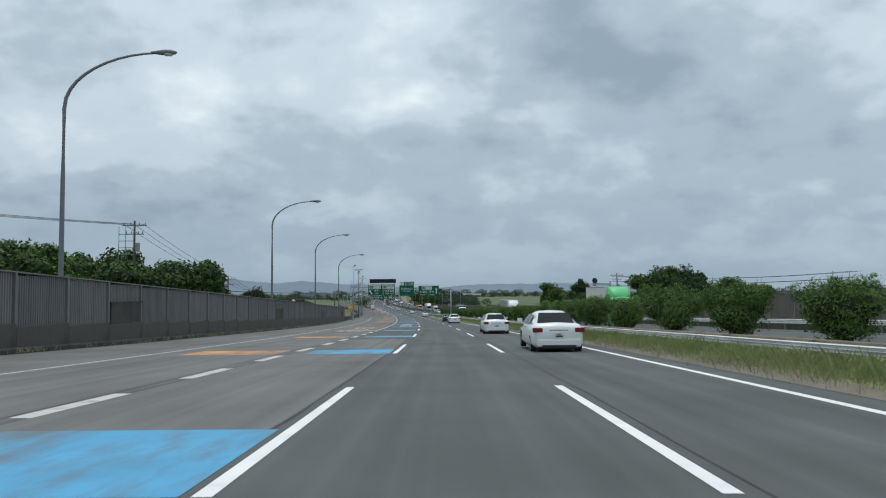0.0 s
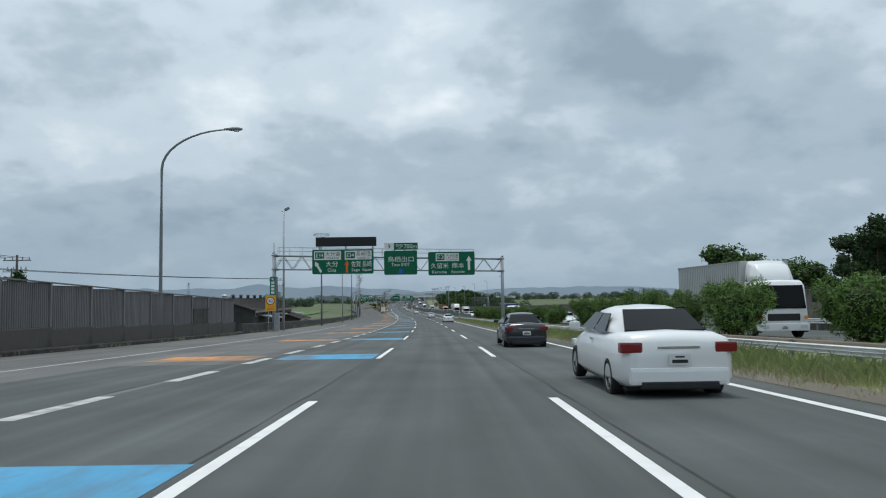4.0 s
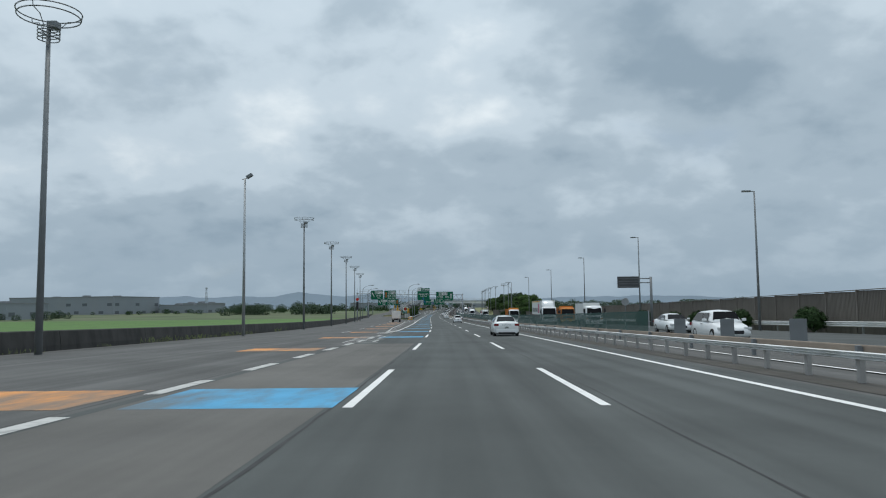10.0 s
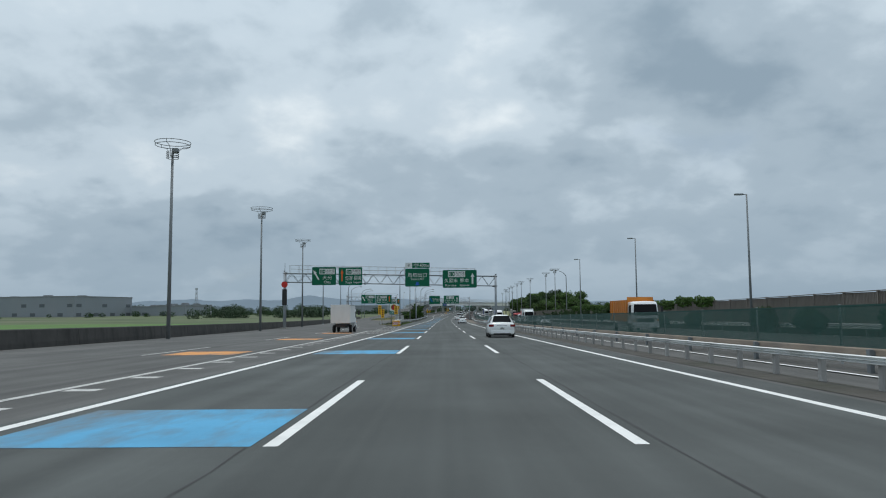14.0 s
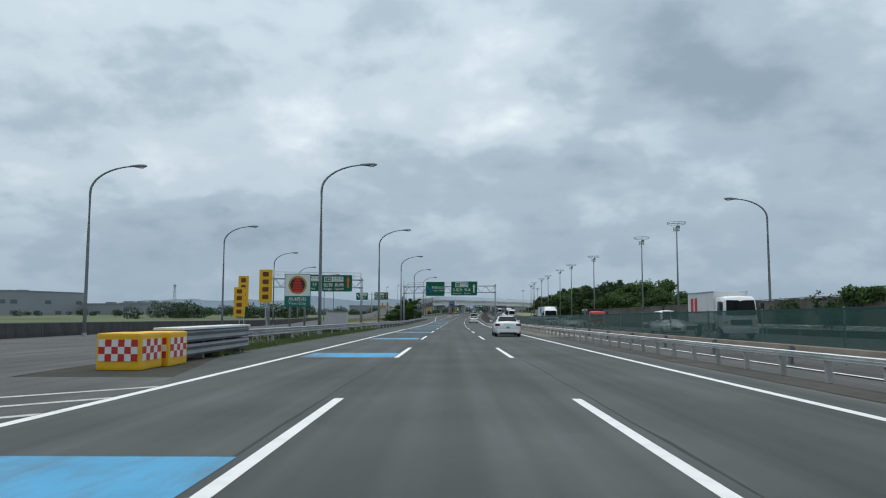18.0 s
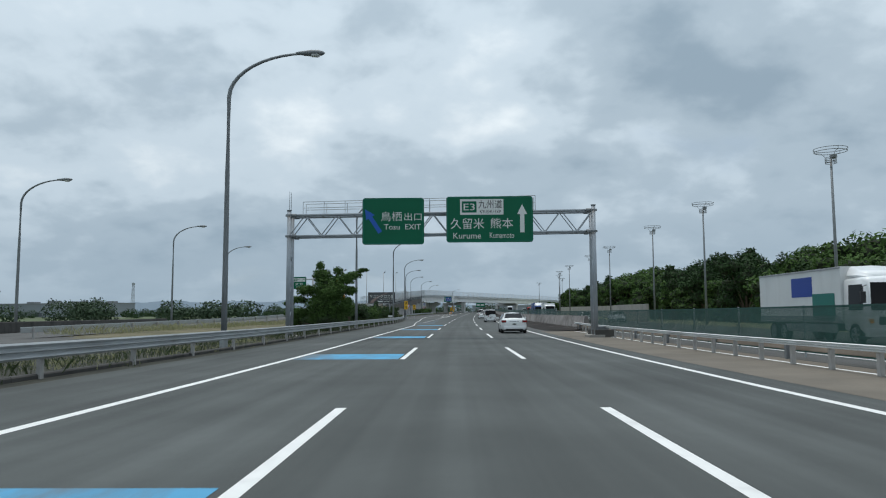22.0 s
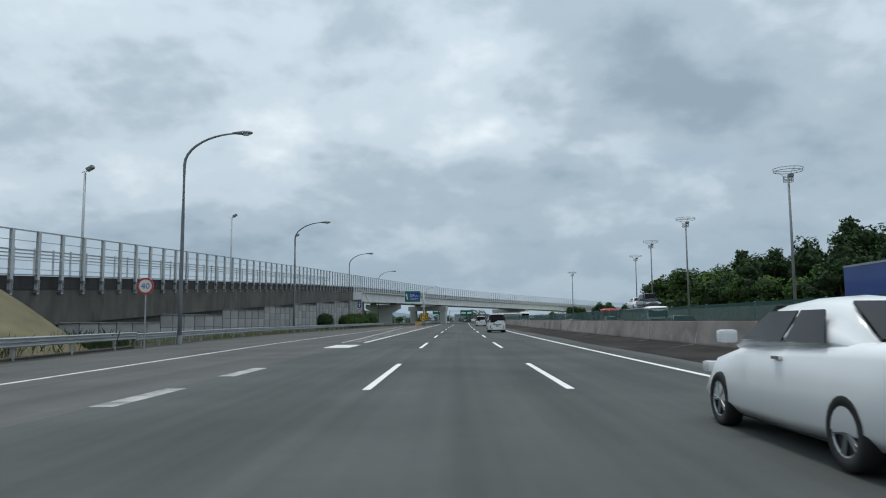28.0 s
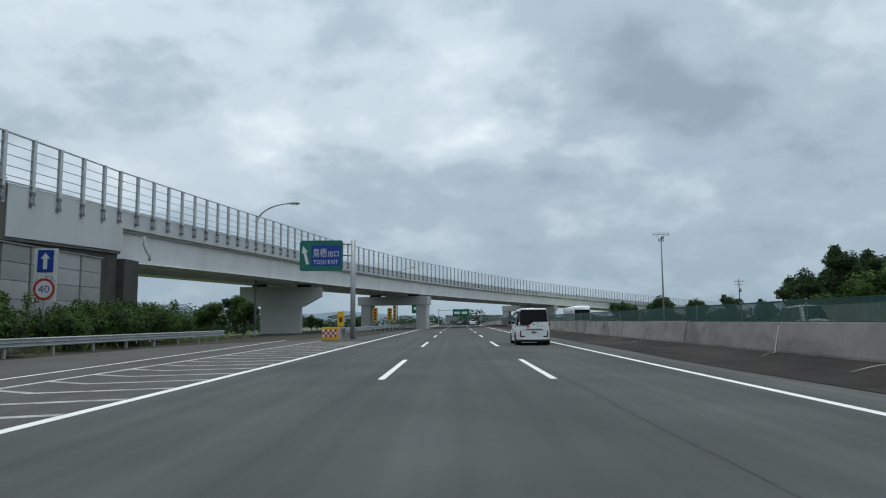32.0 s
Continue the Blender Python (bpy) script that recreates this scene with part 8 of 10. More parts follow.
# ---- vehicles ----
def wheel(parent, x, y, r, w, side, rim="rim", spokes=5):
    """A tyre with its rim; side: 1 if its outer face looks right."""
    bm = bmesh.new()
    prof = [(-w / 2, r * 0.66), (-w / 2, r * 0.90), (-w * 0.40, r * 0.98), (-w * 0.2, r), (w * 0.2, r), (w * 0.40, r * 0.98), (w / 2, r * 0.90), (w / 2, r * 0.66)]
    loft(bm, [[(x + a, y + q * math.cos(k * math.tau / 24), r + q * math.sin(k * math.tau / 24)) for a, q in prof] for k in range(25)], caps=False)
    bmesh.ops.remove_doubles(bm, verts=bm.verts, dist=1e-4)
    t = part("tyre", bm, M["rubber"], parent, smooth=True)
    bm = tube(bmesh.new(), (x + side * w * 0.18, y, r), (x + side * w * 0.30, y, r), r * 0.67, r * 0.67, 20)
    part("wheel_dish", bm, M["dark"], t)
    bm = bmesh.new()
    for k in range(spokes):
        a = math.tau * k / spokes
        for d in (-0.11, 0.11):
            tube(bm, (x + side * w * 0.36, y, r), (x + side * w * 0.40, y + r * 0.62 * math.cos(a + d), r + r * 0.62 * math.sin(a + d)), r * 0.07, r * 0.05, 5)
    pipe(bm, [(x + side * w * 0.40, y + r * 0.64 * math.cos(k * math.tau / 20), r + r * 0.64 * math.sin(k * math.tau / 20)) for k in range(21)], r * 0.05, 5)
    tube(bm, (x + side * w * 0.30, y, r), (x + side * w * 0.44, y, r), r * 0.14, n=10)
    part("rim", bm, M[rim], t)


def shell(name, stations, mat, parent, label="", smooth=True):
    """A body lofted along y; stations are (y, half width below, half width above, z below, z above, corner)."""
    bm = bmesh.new()
    rings = []
    for y, wb, wt, zb, zt, c in stations:
        q = min(c, (zt - zb) * 0.45, wb * 0.5)
        rings.append([(-wb + q, y, zb), (wb - q, y, zb), (wb, y, zb + q), ((wb + wt) / 2 + 0.012, y, (zb + zt) / 2), (wt, y, zt - q), (wt - q * 0.35, y, zt - q * 0.35), (wt - q * 1.2, y, zt), (0, y, zt + q * 0.25),
                      (-wt + q * 1.2, y, zt), (-wt + q * 0.35, y, zt - q * 0.35), (-wt, y, zt - q), (-(wb + wt) / 2 - 0.012, y, (zb + zt) / 2), (-wb, y, zb + q)])
    loft(bm, rings)
    return part(name, bm, mat, parent, label, smooth)


def quad(name, pts, mat, parent, label="", thick=0.006):
    """A flat pane through four corners, with a little thickness."""
    p = [Vector(q) for q in pts]
    n = (p[1] - p[0]).cross(p[3] - p[0]).normalized() * thick
    bm = bmesh.new()
    loft(bm, [p, [q + n for q in p]])
    return part(name, bm, mat, parent, label)


def number_plate(parent, x, y, z, side, w=0.33, h=0.165):
    pl = part("number_plate", boxed(x - w / 2, x + w / 2, min(y, y + side * 0.012), max(y, y + side * 0.012), z, z + h), M["sign_white"], parent)
    bm = bmesh.new()
    a, b = sorted((y + side * 0.013, y + side * 0.016))
    box(bm, x - 0.12, x + 0.12, a, b, z + 0.03, z + 0.08)
    box(bm, x - 0.07, x + 0.07, a, b, z + 0.11, z + 0.135)
    part("plate_bar", bm, M["dark"], pl)


def saloon(name, m, paint, label, group="", L=4.5, W=1.78, H=1.42, hatch=False):
    """A passenger car whose front is at +y: body, cabin, glass, lamps, wheels."""
    c = thing(name, m, label, "car", group)
    f, w = L / 2, W / 2
    shell("body", [(-f, w * 0.80, w * 0.78, 0.34, 0.88, 0.10), (-f + 0.10, w * 0.93, w * 0.90, 0.24, 1.00, 0.12), (-f + 0.6, w, w * 0.96, 0.20, 1.03, 0.13), (-0.3, w, w * 0.97, 0.18, 0.98, 0.12), (f - 1.35, w, w * 0.95, 0.18, 0.95, 0.12),
                   (f - 0.5, w * 0.98, w * 0.90, 0.20, 0.82, 0.14), (f - 0.12, w * 0.88, w * 0.78, 0.24, 0.70, 0.14), (f, w * 0.72, w * 0.66, 0.32, 0.60, 0.12)], M[paint], c)
    r0 = -f + (0.18 if hatch else 0.62)
    r1 = -f + (0.62 if hatch else 1.35)
    shell("cabin", [(r0, w * 0.84, w * 0.76, 0.92, 1.00, 0.05), (r1, w * 0.90, w * 0.66, 0.92, H - 0.06, 0.12), (-0.25, w * 0.92, w * 0.68, 0.92, H, 0.13), (0.45, w * 0.92, w * 0.66, 0.92, H - 0.05, 0.12), (f - 1.15, w * 0.86, w * 0.74, 0.90, 0.99, 0.05)], M[paint], c)
    z0, z1 = 1.02, H - 0.10
    quad("rear_window", [(-w * 0.72, r0 + 0.06, z0 + 0.01), (w * 0.72, r0 + 0.06, z0 + 0.01), (w * 0.58, r1 - 0.06, z1 + 0.03), (-w * 0.58, r1 - 0.06, z1 + 0.03)], M["glass"], c, thick=0.03)
    quad("windscreen", [(-w * 0.74, f - 1.24, z0), (w * 0.74, f - 1.24, z0), (w * 0.58, 0.53, z1 + 0.02), (-w * 0.58, 0.53, z1 + 0.02)], M["glass"], c, thick=-0.04)
    for sd in (-1, 1):
        for y0, y1, ya, yb in ((r1 - 0.18, -0.32, r1 + 0.14, -0.30), (-0.24, f - 1.5, -0.24, 0.40)):
            quad("side_window", [(sd * w * 0.935, y0, z0 - 0.01), (sd * w * 0.935, y1, z0 - 0.01), (sd * w * 0.73, yb, z1 - 0.02), (sd * w * 0.73, ya, z1 - 0.02)], M["glass"], c, thick=0.015 * sd)
        part("tail_lamp", boxed(sd * w * 0.80 - 0.17, sd * w * 0.80 + 0.17, -f - 0.005, -f + 0.16, 0.74, 0.90, bevel=0.03), M["tail"], c)
        part("headlamp", boxed(sd * w * 0.68 - 0.20, sd * w * 0.68 + 0.20, f - 0.30, f - 0.05, 0.58, 0.72, bevel=0.05), M["lens"], c)
        part("door_mirror", boxed(sd * (w + 0.10) - 0.1, sd * (w + 0.10) + 0.1, f - 1.55, f - 1.42, 0.98, 1.12, bevel=0.04), M[paint], c)
        part("door_handle", boxed(sd * w * 0.985 - 0.02, sd * w * 0.985 + 0.02, -0.3, -0.12, 0.84, 0.87), M["chrome"], c)
        for y in (-f + 0.85, f - 0.85):
            wheel(c, sd * (w - 0.10), y, 0.315, 0.20, sd)
    part("rear_bumper", boxed(-w * 0.84, w * 0.84, -f - 0.04, -f + 0.14, 0.26, 0.52, bevel=0.06), M[paint], c)
    part("lower_valance", boxed(-w * 0.66, w * 0.66, -f - 0.045, -f + 0.10, 0.20, 0.32, bevel=0.03), M["dark"], c)
    part("boot_trim", boxed(-0.32, 0.32, -f - 0.008, -f + 0.04, 0.80, 0.835), M["chrome"], c)
    number_plate(c, 0, -f - 0.03, 0.56, -1)
    part("grille", boxed(-0.38, 0.38, f - 0.10, f + 0.01, 0.38, 0.56, bevel=0.03), M["dark"], c)
    part("underbody", boxed(-w * 0.82, w * 0.82, -f + 0.3, f - 0.3, 0.15, 0.3), M["dark"], c)
    return c


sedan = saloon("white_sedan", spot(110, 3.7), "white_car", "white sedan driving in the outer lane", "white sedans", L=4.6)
# one moving car, added again at several places of its drive
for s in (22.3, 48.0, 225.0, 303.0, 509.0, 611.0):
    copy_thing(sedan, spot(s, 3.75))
saloon("white_hatchback", spot(404, 3.75), "white_car", "white hatchback driving in the outer lane", L=4.1, H=1.52, hatch=True)
saloon("dark_sedan", spot(129, 3.7), "dark_car", "dark sedan driving in the outer lane", L=4.5)
# the same moving sedan, added once more further along
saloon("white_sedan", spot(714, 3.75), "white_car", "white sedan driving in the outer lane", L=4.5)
saloon("white_hatchback", spot(1010, 3.7), "white_car", "white hatchback far ahead in the outer lane", L=4.1, H=1.5, hatch=True)
saloon("dark_sedan", spot(1040, 0.1), "dark_car", "dark sedan far ahead in the middle lane", L=4.5)
BACK = 180.0
for s, u, paint, hatch, lab in ((184.6, 16.3, "white_car", True, "white compact car in the oncoming lanes"), (192, 19.9, "silver_car", True, "silver hatchback in the oncoming lanes"), (287, 13.4, "white_car", True, "white compact car in the oncoming lanes"),
                                (306, 16.9, "white_car", False, "white sedan in the oncoming lanes"), (458.5, 14.2, "silver_car", False, "silver sedan in the oncoming lanes"), (471, 14.2, "dark_car", True, "dark hatchback in the oncoming lanes"), (542, 13.5, "silver_car", False, "silver sedan behind the green fence"),
                                (636, 13.4, "white_car", True, "white compact car behind the green fence"), (656, 20.5, "silver_car", True, "silver hatchback in the oncoming lanes"), (672, 13.5, "silver_car", False, "silver sedan behind the concrete barrier"),
                                (752, 13.4, "silver_car", False, "silver sedan behind the concrete barrier"), (790, 16.9, "white_car", True, "white compact car behind the concrete barrier")):
    saloon("oncoming_car", spot(s, u, 0.02, BACK), paint, lab, "oncoming cars", L=4.1 if hatch else 4.5, H=1.52 if hatch else 1.43, hatch=hatch)


def prism(name, pts, mat, parent, lean, thick, label="", smooth=False):
    """A plate with an outline in x and z, whose back lies on y = lean(z)."""
    bm = bmesh.new()
    loft(bm, [[(x, lean(z), z) for x, z in pts], [(x, lean(z) - thick, z) for x, z in pts]])
    return part(name, bm, mat, parent, label, smooth)


def side_pane(name, pts, w, mat, parent, sd, proud, top_in=0.10, z_in=1.05, label=""):
    """A pane on the van's side with an outline in y and z, leaning inwards above the beltline."""
    def x(z):
        return sd * (w - max(0.0, z - z_in) * top_in / 0.62)
    bm = bmesh.new()
    loft(bm, [[(x(z) - sd * 0.03, y, z) for y, z in pts], [(x(z) + sd * proud, y, z) for y, z in pts]])
    return part(name, bm, mat, parent, label)


def minivan(m):
    """The white people carrier: tall rounded box, dark glass all round, upright tail lamps beside the rear glass."""
    c = thing("minivan", m, "white minivan with dark rear glass driving in the outer lane", "car", "minivans")
    L, w, H = 4.62, 0.835, 1.82
    f = L / 2
    shell("body", [(-f, w * 0.78, w * 0.78, 0.34, 0.98, 0.09), (-f + 0.08, w * 0.855, w * 0.855, 0.26, 1.00, 0.10), (-f + 0.22, w * 0.93, w * 0.925, 0.22, 1.02, 0.08), (-f + 0.42, w * 0.98, w * 0.975, 0.21, 1.04, 0.06), (-f + 0.65, w, w, 0.20, 1.06, 0.05), (0.6, w, w, 0.20, 1.08, 0.05), (f - 1.0, w, w * 0.985, 0.20, 1.06, 0.10),
                   (f - 0.45, w * 0.975, w * 0.93, 0.22, 0.96, 0.16), (f - 0.12, w * 0.86, w * 0.80, 0.26, 0.80, 0.14), (f, w * 0.70, w * 0.66, 0.34, 0.66, 0.1)], M["white_car"], c)
    shell("cabin", [(-f + 0.11, w * 0.80, w * 0.74, 0.9, H - 0.10, 0.07), (-f + 0.30, w * 0.89, w * 0.80, 0.9, H - 0.02, 0.09), (-f + 0.60, w * 0.945, w * 0.845, 0.9, H - 0.005, 0.10), (-0.6, w * 0.955, w * 0.86, 0.9, H, 0.10), (0.4, w * 0.955, w * 0.85, 0.9, H - 0.03, 0.11), (0.95, w * 0.95, w * 0.81, 0.9, H - 0.15, 0.11), (1.35, w * 0.93, w * 0.80, 0.9, H - 0.42, 0.08), (f - 0.55, w * 0.90, w * 0.84, 0.86, 1.06, 0.06)], M["white_car"], c)

    def rear(z):
        return -f + 0.0 + max(0.0, z - 1.0) * 0.17

    # tailgate, stepped rear glass, spoiler
    prism("tailgate", [(-0.68, 0.70), (0.68, 0.70), (0.69, 1.16), (-0.69, 1.16)], M["white_car"], c, rear, 0.028)
    prism("rear_window", [(-0.695, 0.965), (-0.32, 0.965), (-0.26, 0.98), (-0.04, 1.115), (0.04, 1.14), (0.690, 1.15), (0.665, 1.50), (0.63, 1.735), (-0.63, 1.735), (-0.665, 1.50)], M["glass"], c, rear, 0.042, "very dark tinted rear window with a stepped lower edge")
    bm = bmesh.new()
    loft(bm, [[(-ww, y, z0), (ww, y, z0), (ww - 0.02, y, z1 - 0.02), (ww - 0.10, y, z1), (-ww + 0.10, y, z1), (-ww + 0.02, y, z1 - 0.02)] for y, ww, z0, z1 in ((-f - 0.02, 0.60, H - 0.075, H - 0.04), (-f + 0.10, 0.645, H - 0.09, H - 0.015), (-f + 0.40, 0.69, H - 0.06, H + 0.005))])
    part("roof_spoiler", bm, M["white_car"], c, smooth=True)
    part("brake_lamp", boxed(-0.15, 0.15, -f - 0.012, -f + 0.06, H - 0.098, H - 0.078), M["tail"], c)
    part("garnish", boxed(-0.42, 0.42, -f - 0.065, -f, 0.745, 0.80, bevel=0.016), M["steel_dark"], c, "dark chrome garnish bar")
    # brighter chrome strip imitates the glint along the garnish
    part("garnish_highlight", boxed(-0.41, 0.41, -f - 0.070, -f - 0.03, 0.790, 0.808, bevel=0.006), M["chrome"], c)
    number_plate(c, 0, -f - 0.040, 0.545, -1)
    bm = bmesh.new()
    loft(bm, [[(-ww, y, 0.27), (ww, y, 0.27), (ww, y, 0.68), (ww - 0.03, y, 0.725), (-ww + 0.03, y, 0.725), (-ww, y, 0.68)] for y, ww in ((-f - 0.035, 0.58), (-f - 0.025, 0.67), (-f + 0.06, 0.735), (-f + 0.22, 0.795), (-f + 0.42, 0.838))])
    part("rear_bumper", bm, M["white_car"], c, smooth=False)
    part("bumper_lip", boxed(-0.62, 0.62, -f - 0.06, -f + 0.08, 0.255, 0.33, bevel=0.03), M["white_car"], c)
    part("tailgate_seam", boxed(-0.67, 0.67, -f - 0.0385, -f, 0.722, 0.732), M["dark"], c)
    part("sub_door_seam", boxed(0.195, 0.203, -f - 0.036, -f, 0.36, 1.14), M["dark"], c)
    # dark strip imitates the shade below the rear bumper
    part("lower_shadow_strip", boxed(-0.72, 0.72, -f + 0.0, -f + 0.3, 0.18, 0.26), M["dark"], c)
    for sd in (-1, 1):
        bm = bmesh.new()
        loft(bm, [[(sd * (0.700 - 0.10 * (z - 1.0)), rear(z) - 0.030, z), (sd * (0.745 - 0.115 * (z - 1.0)), rear(z) + 0.045, z), (sd * (0.765 - 0.120 * (z - 1.0)), rear(z) + 0.11, z), (sd * (0.670 - 0.10 * (z - 1.0)), rear(z) + 0.20, z)] for z in (1.14, 1.36)])
        tl = part("tail_lamp", bm, M["tail"], c, "slim upright red tail lamp")
        bm = bmesh.new()
        loft(bm, [[(sd * (0.700 - 0.10 * (z - 1.0)), rear(z) - 0.030, z), (sd * (0.745 - 0.115 * (z - 1.0)), rear(z) + 0.045, z), (sd * (0.765 - 0.120 * (z - 1.0)), rear(z) + 0.11, z), (sd * (0.670 - 0.10 * (z - 1.0)), rear(z) + 0.20, z)] for z in (1.36, 1.67)])
        part("upper_lens", bm, M["tail_smoked"], tl, "dark smoked upper lens")
        bm = bmesh.new()
        loft(bm, [[(sd * (0.700 - 0.10 * (z - 1.0)), rear(z) - 0.032, z), (sd * (0.748 - 0.115 * (z - 1.0)), rear(z) + 0.045, z), (sd * (0.768 - 0.120 * (z - 1.0)), rear(z) + 0.11, z), (sd * (0.670 - 0.10 * (z - 1.0)), rear(z) + 0.20, z)] for z in (1.01, 1.14)])
        part("tail_lamp_lens", bm, M["lens"], tl, "clear lower lens")
        bm = bmesh.new()
        loft(bm, [[(sd * 0.685, -f - 0.034, 0.475), (sd * 0.685, -f - 0.034, 0.375), (sd * 0.46, -f - 0.052, 0.385), (sd * 0.43, -f - 0.052, 0.425), (sd * 0.60, -f - 0.048, 0.455)], [(sd * 0.685, -f, 0.475), (sd * 0.685, -f, 0.375), (sd * 0.46, -f, 0.385), (sd * 0.43, -f, 0.425), (sd * 0.60, -f, 0.455)]])
        part("bumper_vent", bm, M["dark"], c)
        part("reflector", boxed(sd * 0.672 - 0.034, sd * 0.672 + 0.034, -f - 0.036, -f + 0.05, 0.475, 0.70, bevel=0.012), M["tail"], c)
        bm = bmesh.new()
        loft(bm, [[(sd * (0.762 - 0.120 * (z - 1.0)), rear(z) + 0.105, z), (sd * (0.832 - 0.155 * (z - 1.0)), -f + 0.40, z), (sd * (0.79 - 0.155 * (z - 1.0)), -f + 0.40, z), (sd * (0.74 - 0.125 * (z - 1.0)), rear(z) + 0.19, z)] for z in (0.985, 1.67)])
        part("corner_glass", bm, M["glass"], c, "dark glass corner beside the tail lamp")
        # glass band with a step down at the rear quarter
        side_pane("window_band", [(-f + 0.34, 0.965), (-f + 0.66, 0.965), (-f + 0.98, 1.10), (1.05, 1.055), (1.62, 1.045), (1.30, 1.32), (0.92, 1.60), (0.55, 1.665), (-0.9, 1.69), (-f + 0.40, 1.68)], w, M["dark"], c, sd, 0.004)
        for pts in ([(-f + 0.36, 0.985), (-f + 0.64, 0.985), (-f + 0.96, 1.115), (-f + 1.06, 1.66), (-f + 0.43, 1.66)], [(-f + 1.05, 1.12), (-0.02, 1.10), (-0.02, 1.66), (-f + 1.12, 1.66)], [(0.08, 1.085), (0.98, 1.08), (0.98, 1.50), (0.80, 1.60), (0.50, 1.64), (0.08, 1.655)], [(1.06, 1.075), (1.52, 1.07), (1.27, 1.28), (1.06, 1.46)]):
            side_pane("side_window", pts, w, M["glass"], c, sd, 0.010)
        for pts in ([(-f + 1.13, 1.56), (-0.02, 1.55), (-0.02, 1.67), (-f + 1.14, 1.675)], [(0.06, 1.55), (0.70, 1.53), (1.02, 1.42), (1.02, 1.50), (0.80, 1.62), (0.50, 1.66), (0.06, 1.67)]):
            side_pane("window_visor", pts, w, M["steel_dark"], c, sd, 0.030, label="smoke-grey window visor")
        part("sliding_door_rail", boxed(sd * w - 0.012, sd * w + 0.006, -f + 0.45, -f + 1.0, 0.945, 0.960), M["dark"], c)
        for y in (-0.14, 0.10):
            part("door_handle", boxed(sd * (w + 0.012) - 0.022, sd * (w + 0.012) + 0.022, y, y + 0.17, 0.96, 0.995, bevel=0.010), M["steel_dark"], c)
        for y in (-1.22, 0.02, 1.16):
            part("door_seam", boxed(sd * w - 0.006, sd * (w + 0.0025) + 0.0, y - 0.005, y + 0.005, 0.30, 1.07) if sd > 0 else boxed(sd * (w + 0.0025), sd * w + 0.006, y - 0.005, y + 0.005, 0.30, 1.07), M["dark"], c)
        part("side_skirt", boxed(sd * (w - 0.01) - 0.05, sd * (w - 0.01) + 0.035, -f + 1.26, f - 1.30, 0.17, 0.29, bevel=0.03) if sd > 0 else boxed(sd * (w - 0.01) - 0.035, sd * (w - 0.01) + 0.05, -f + 1.26, f - 1.30, 0.17, 0.29, bevel=0.03), M["white_car"], c)
        part("door_mirror", boxed(sd * (w + 0.11) - 0.10, sd * (w + 0.11) + 0.10, 1.14, 1.28, 1.06, 1.22, bevel=0.05), M["dark"], c)
        part("headlamp", boxed(sd * w * 0.66 - 0.15, sd * w * 0.66 + 0.15, f - 0.34, f - 0.12, 0.66, 0.80, bevel=0.05), M["lens"], c)
        for y in (-f + 0.90, f - 0.86):
            bm = bmesh.new()
            pipe(bm, [(sd * (w - 0.010), y + 0.385 * math.cos(radians(a)), 0.325 + 0.385 * math.sin(radians(a))) for a in range(-10, 191, 10)], 0.028, 6)
            part("wheel_arch", bm, M["white_car"], c, smooth=True)
            # solid dark disc stands in for the shaded gap round the wheel
            part("arch_gap", tube(bmesh.new(), (sd * (w - 0.28), y, 0.325), (sd * (w + 0.006), y, 0.325), 0.365, n=28), M["dark"], c)
            wheel(c, sd * (w - 0.06), y, 0.325, 0.21, sd, "rim_dark", 7)
    quad("windscreen", [(-w * 0.84, f - 0.62, 1.06), (w * 0.84, f - 0.62, 1.06), (w * 0.74, 1.00, H - 0.17), (-w * 0.74, 1.00, H - 0.17)], M["glass"], c, thick=-0.03)
    part("underbody", boxed(-w * 0.85, w * 0.85, -f + 0.3, f - 0.3, 0.14, 0.3), M["dark"], c)
    part("antenna_fin", boxed(-0.03, 0.03, -f + 0.7, -f + 0.95, H, H + 0.06, bevel=0.02), M["white_car"], c)
    part("sticker", tube(bmesh.new(), (-0.29, -f - 0.02, 0.90), (-0.29, -f - 0.034, 0.90), 0.055, n=16), M["sign_red"], c, "small round red sticker")
    part("sticker_mark", boxed(-0.21, -0.16, -f - 0.033, -f, 0.875, 0.93), M["chrome"], c)
    part("badge", boxed(-0.05, 0.05, -f + 0.02 - 0.036, -f, 0.985, 1.055, bevel=0.012), M["chrome"], c)
    for x0, x1, z in ((-0.60, -0.36, 0.93), (0.36, 0.54, 0.935)):
        part("name_bar", boxed(x0, x1, -f - 0.032, -f, z - 0.010, z + 0.010), M["sign_back"], c)
    return c


van = minivan(spot(668.8, 4.17))
# copies of this single moving van, added where it drives later
for s, u in ((781.8, 3.66), (843.5, 3.7)):
    copy_thing(van, spot(s, u))


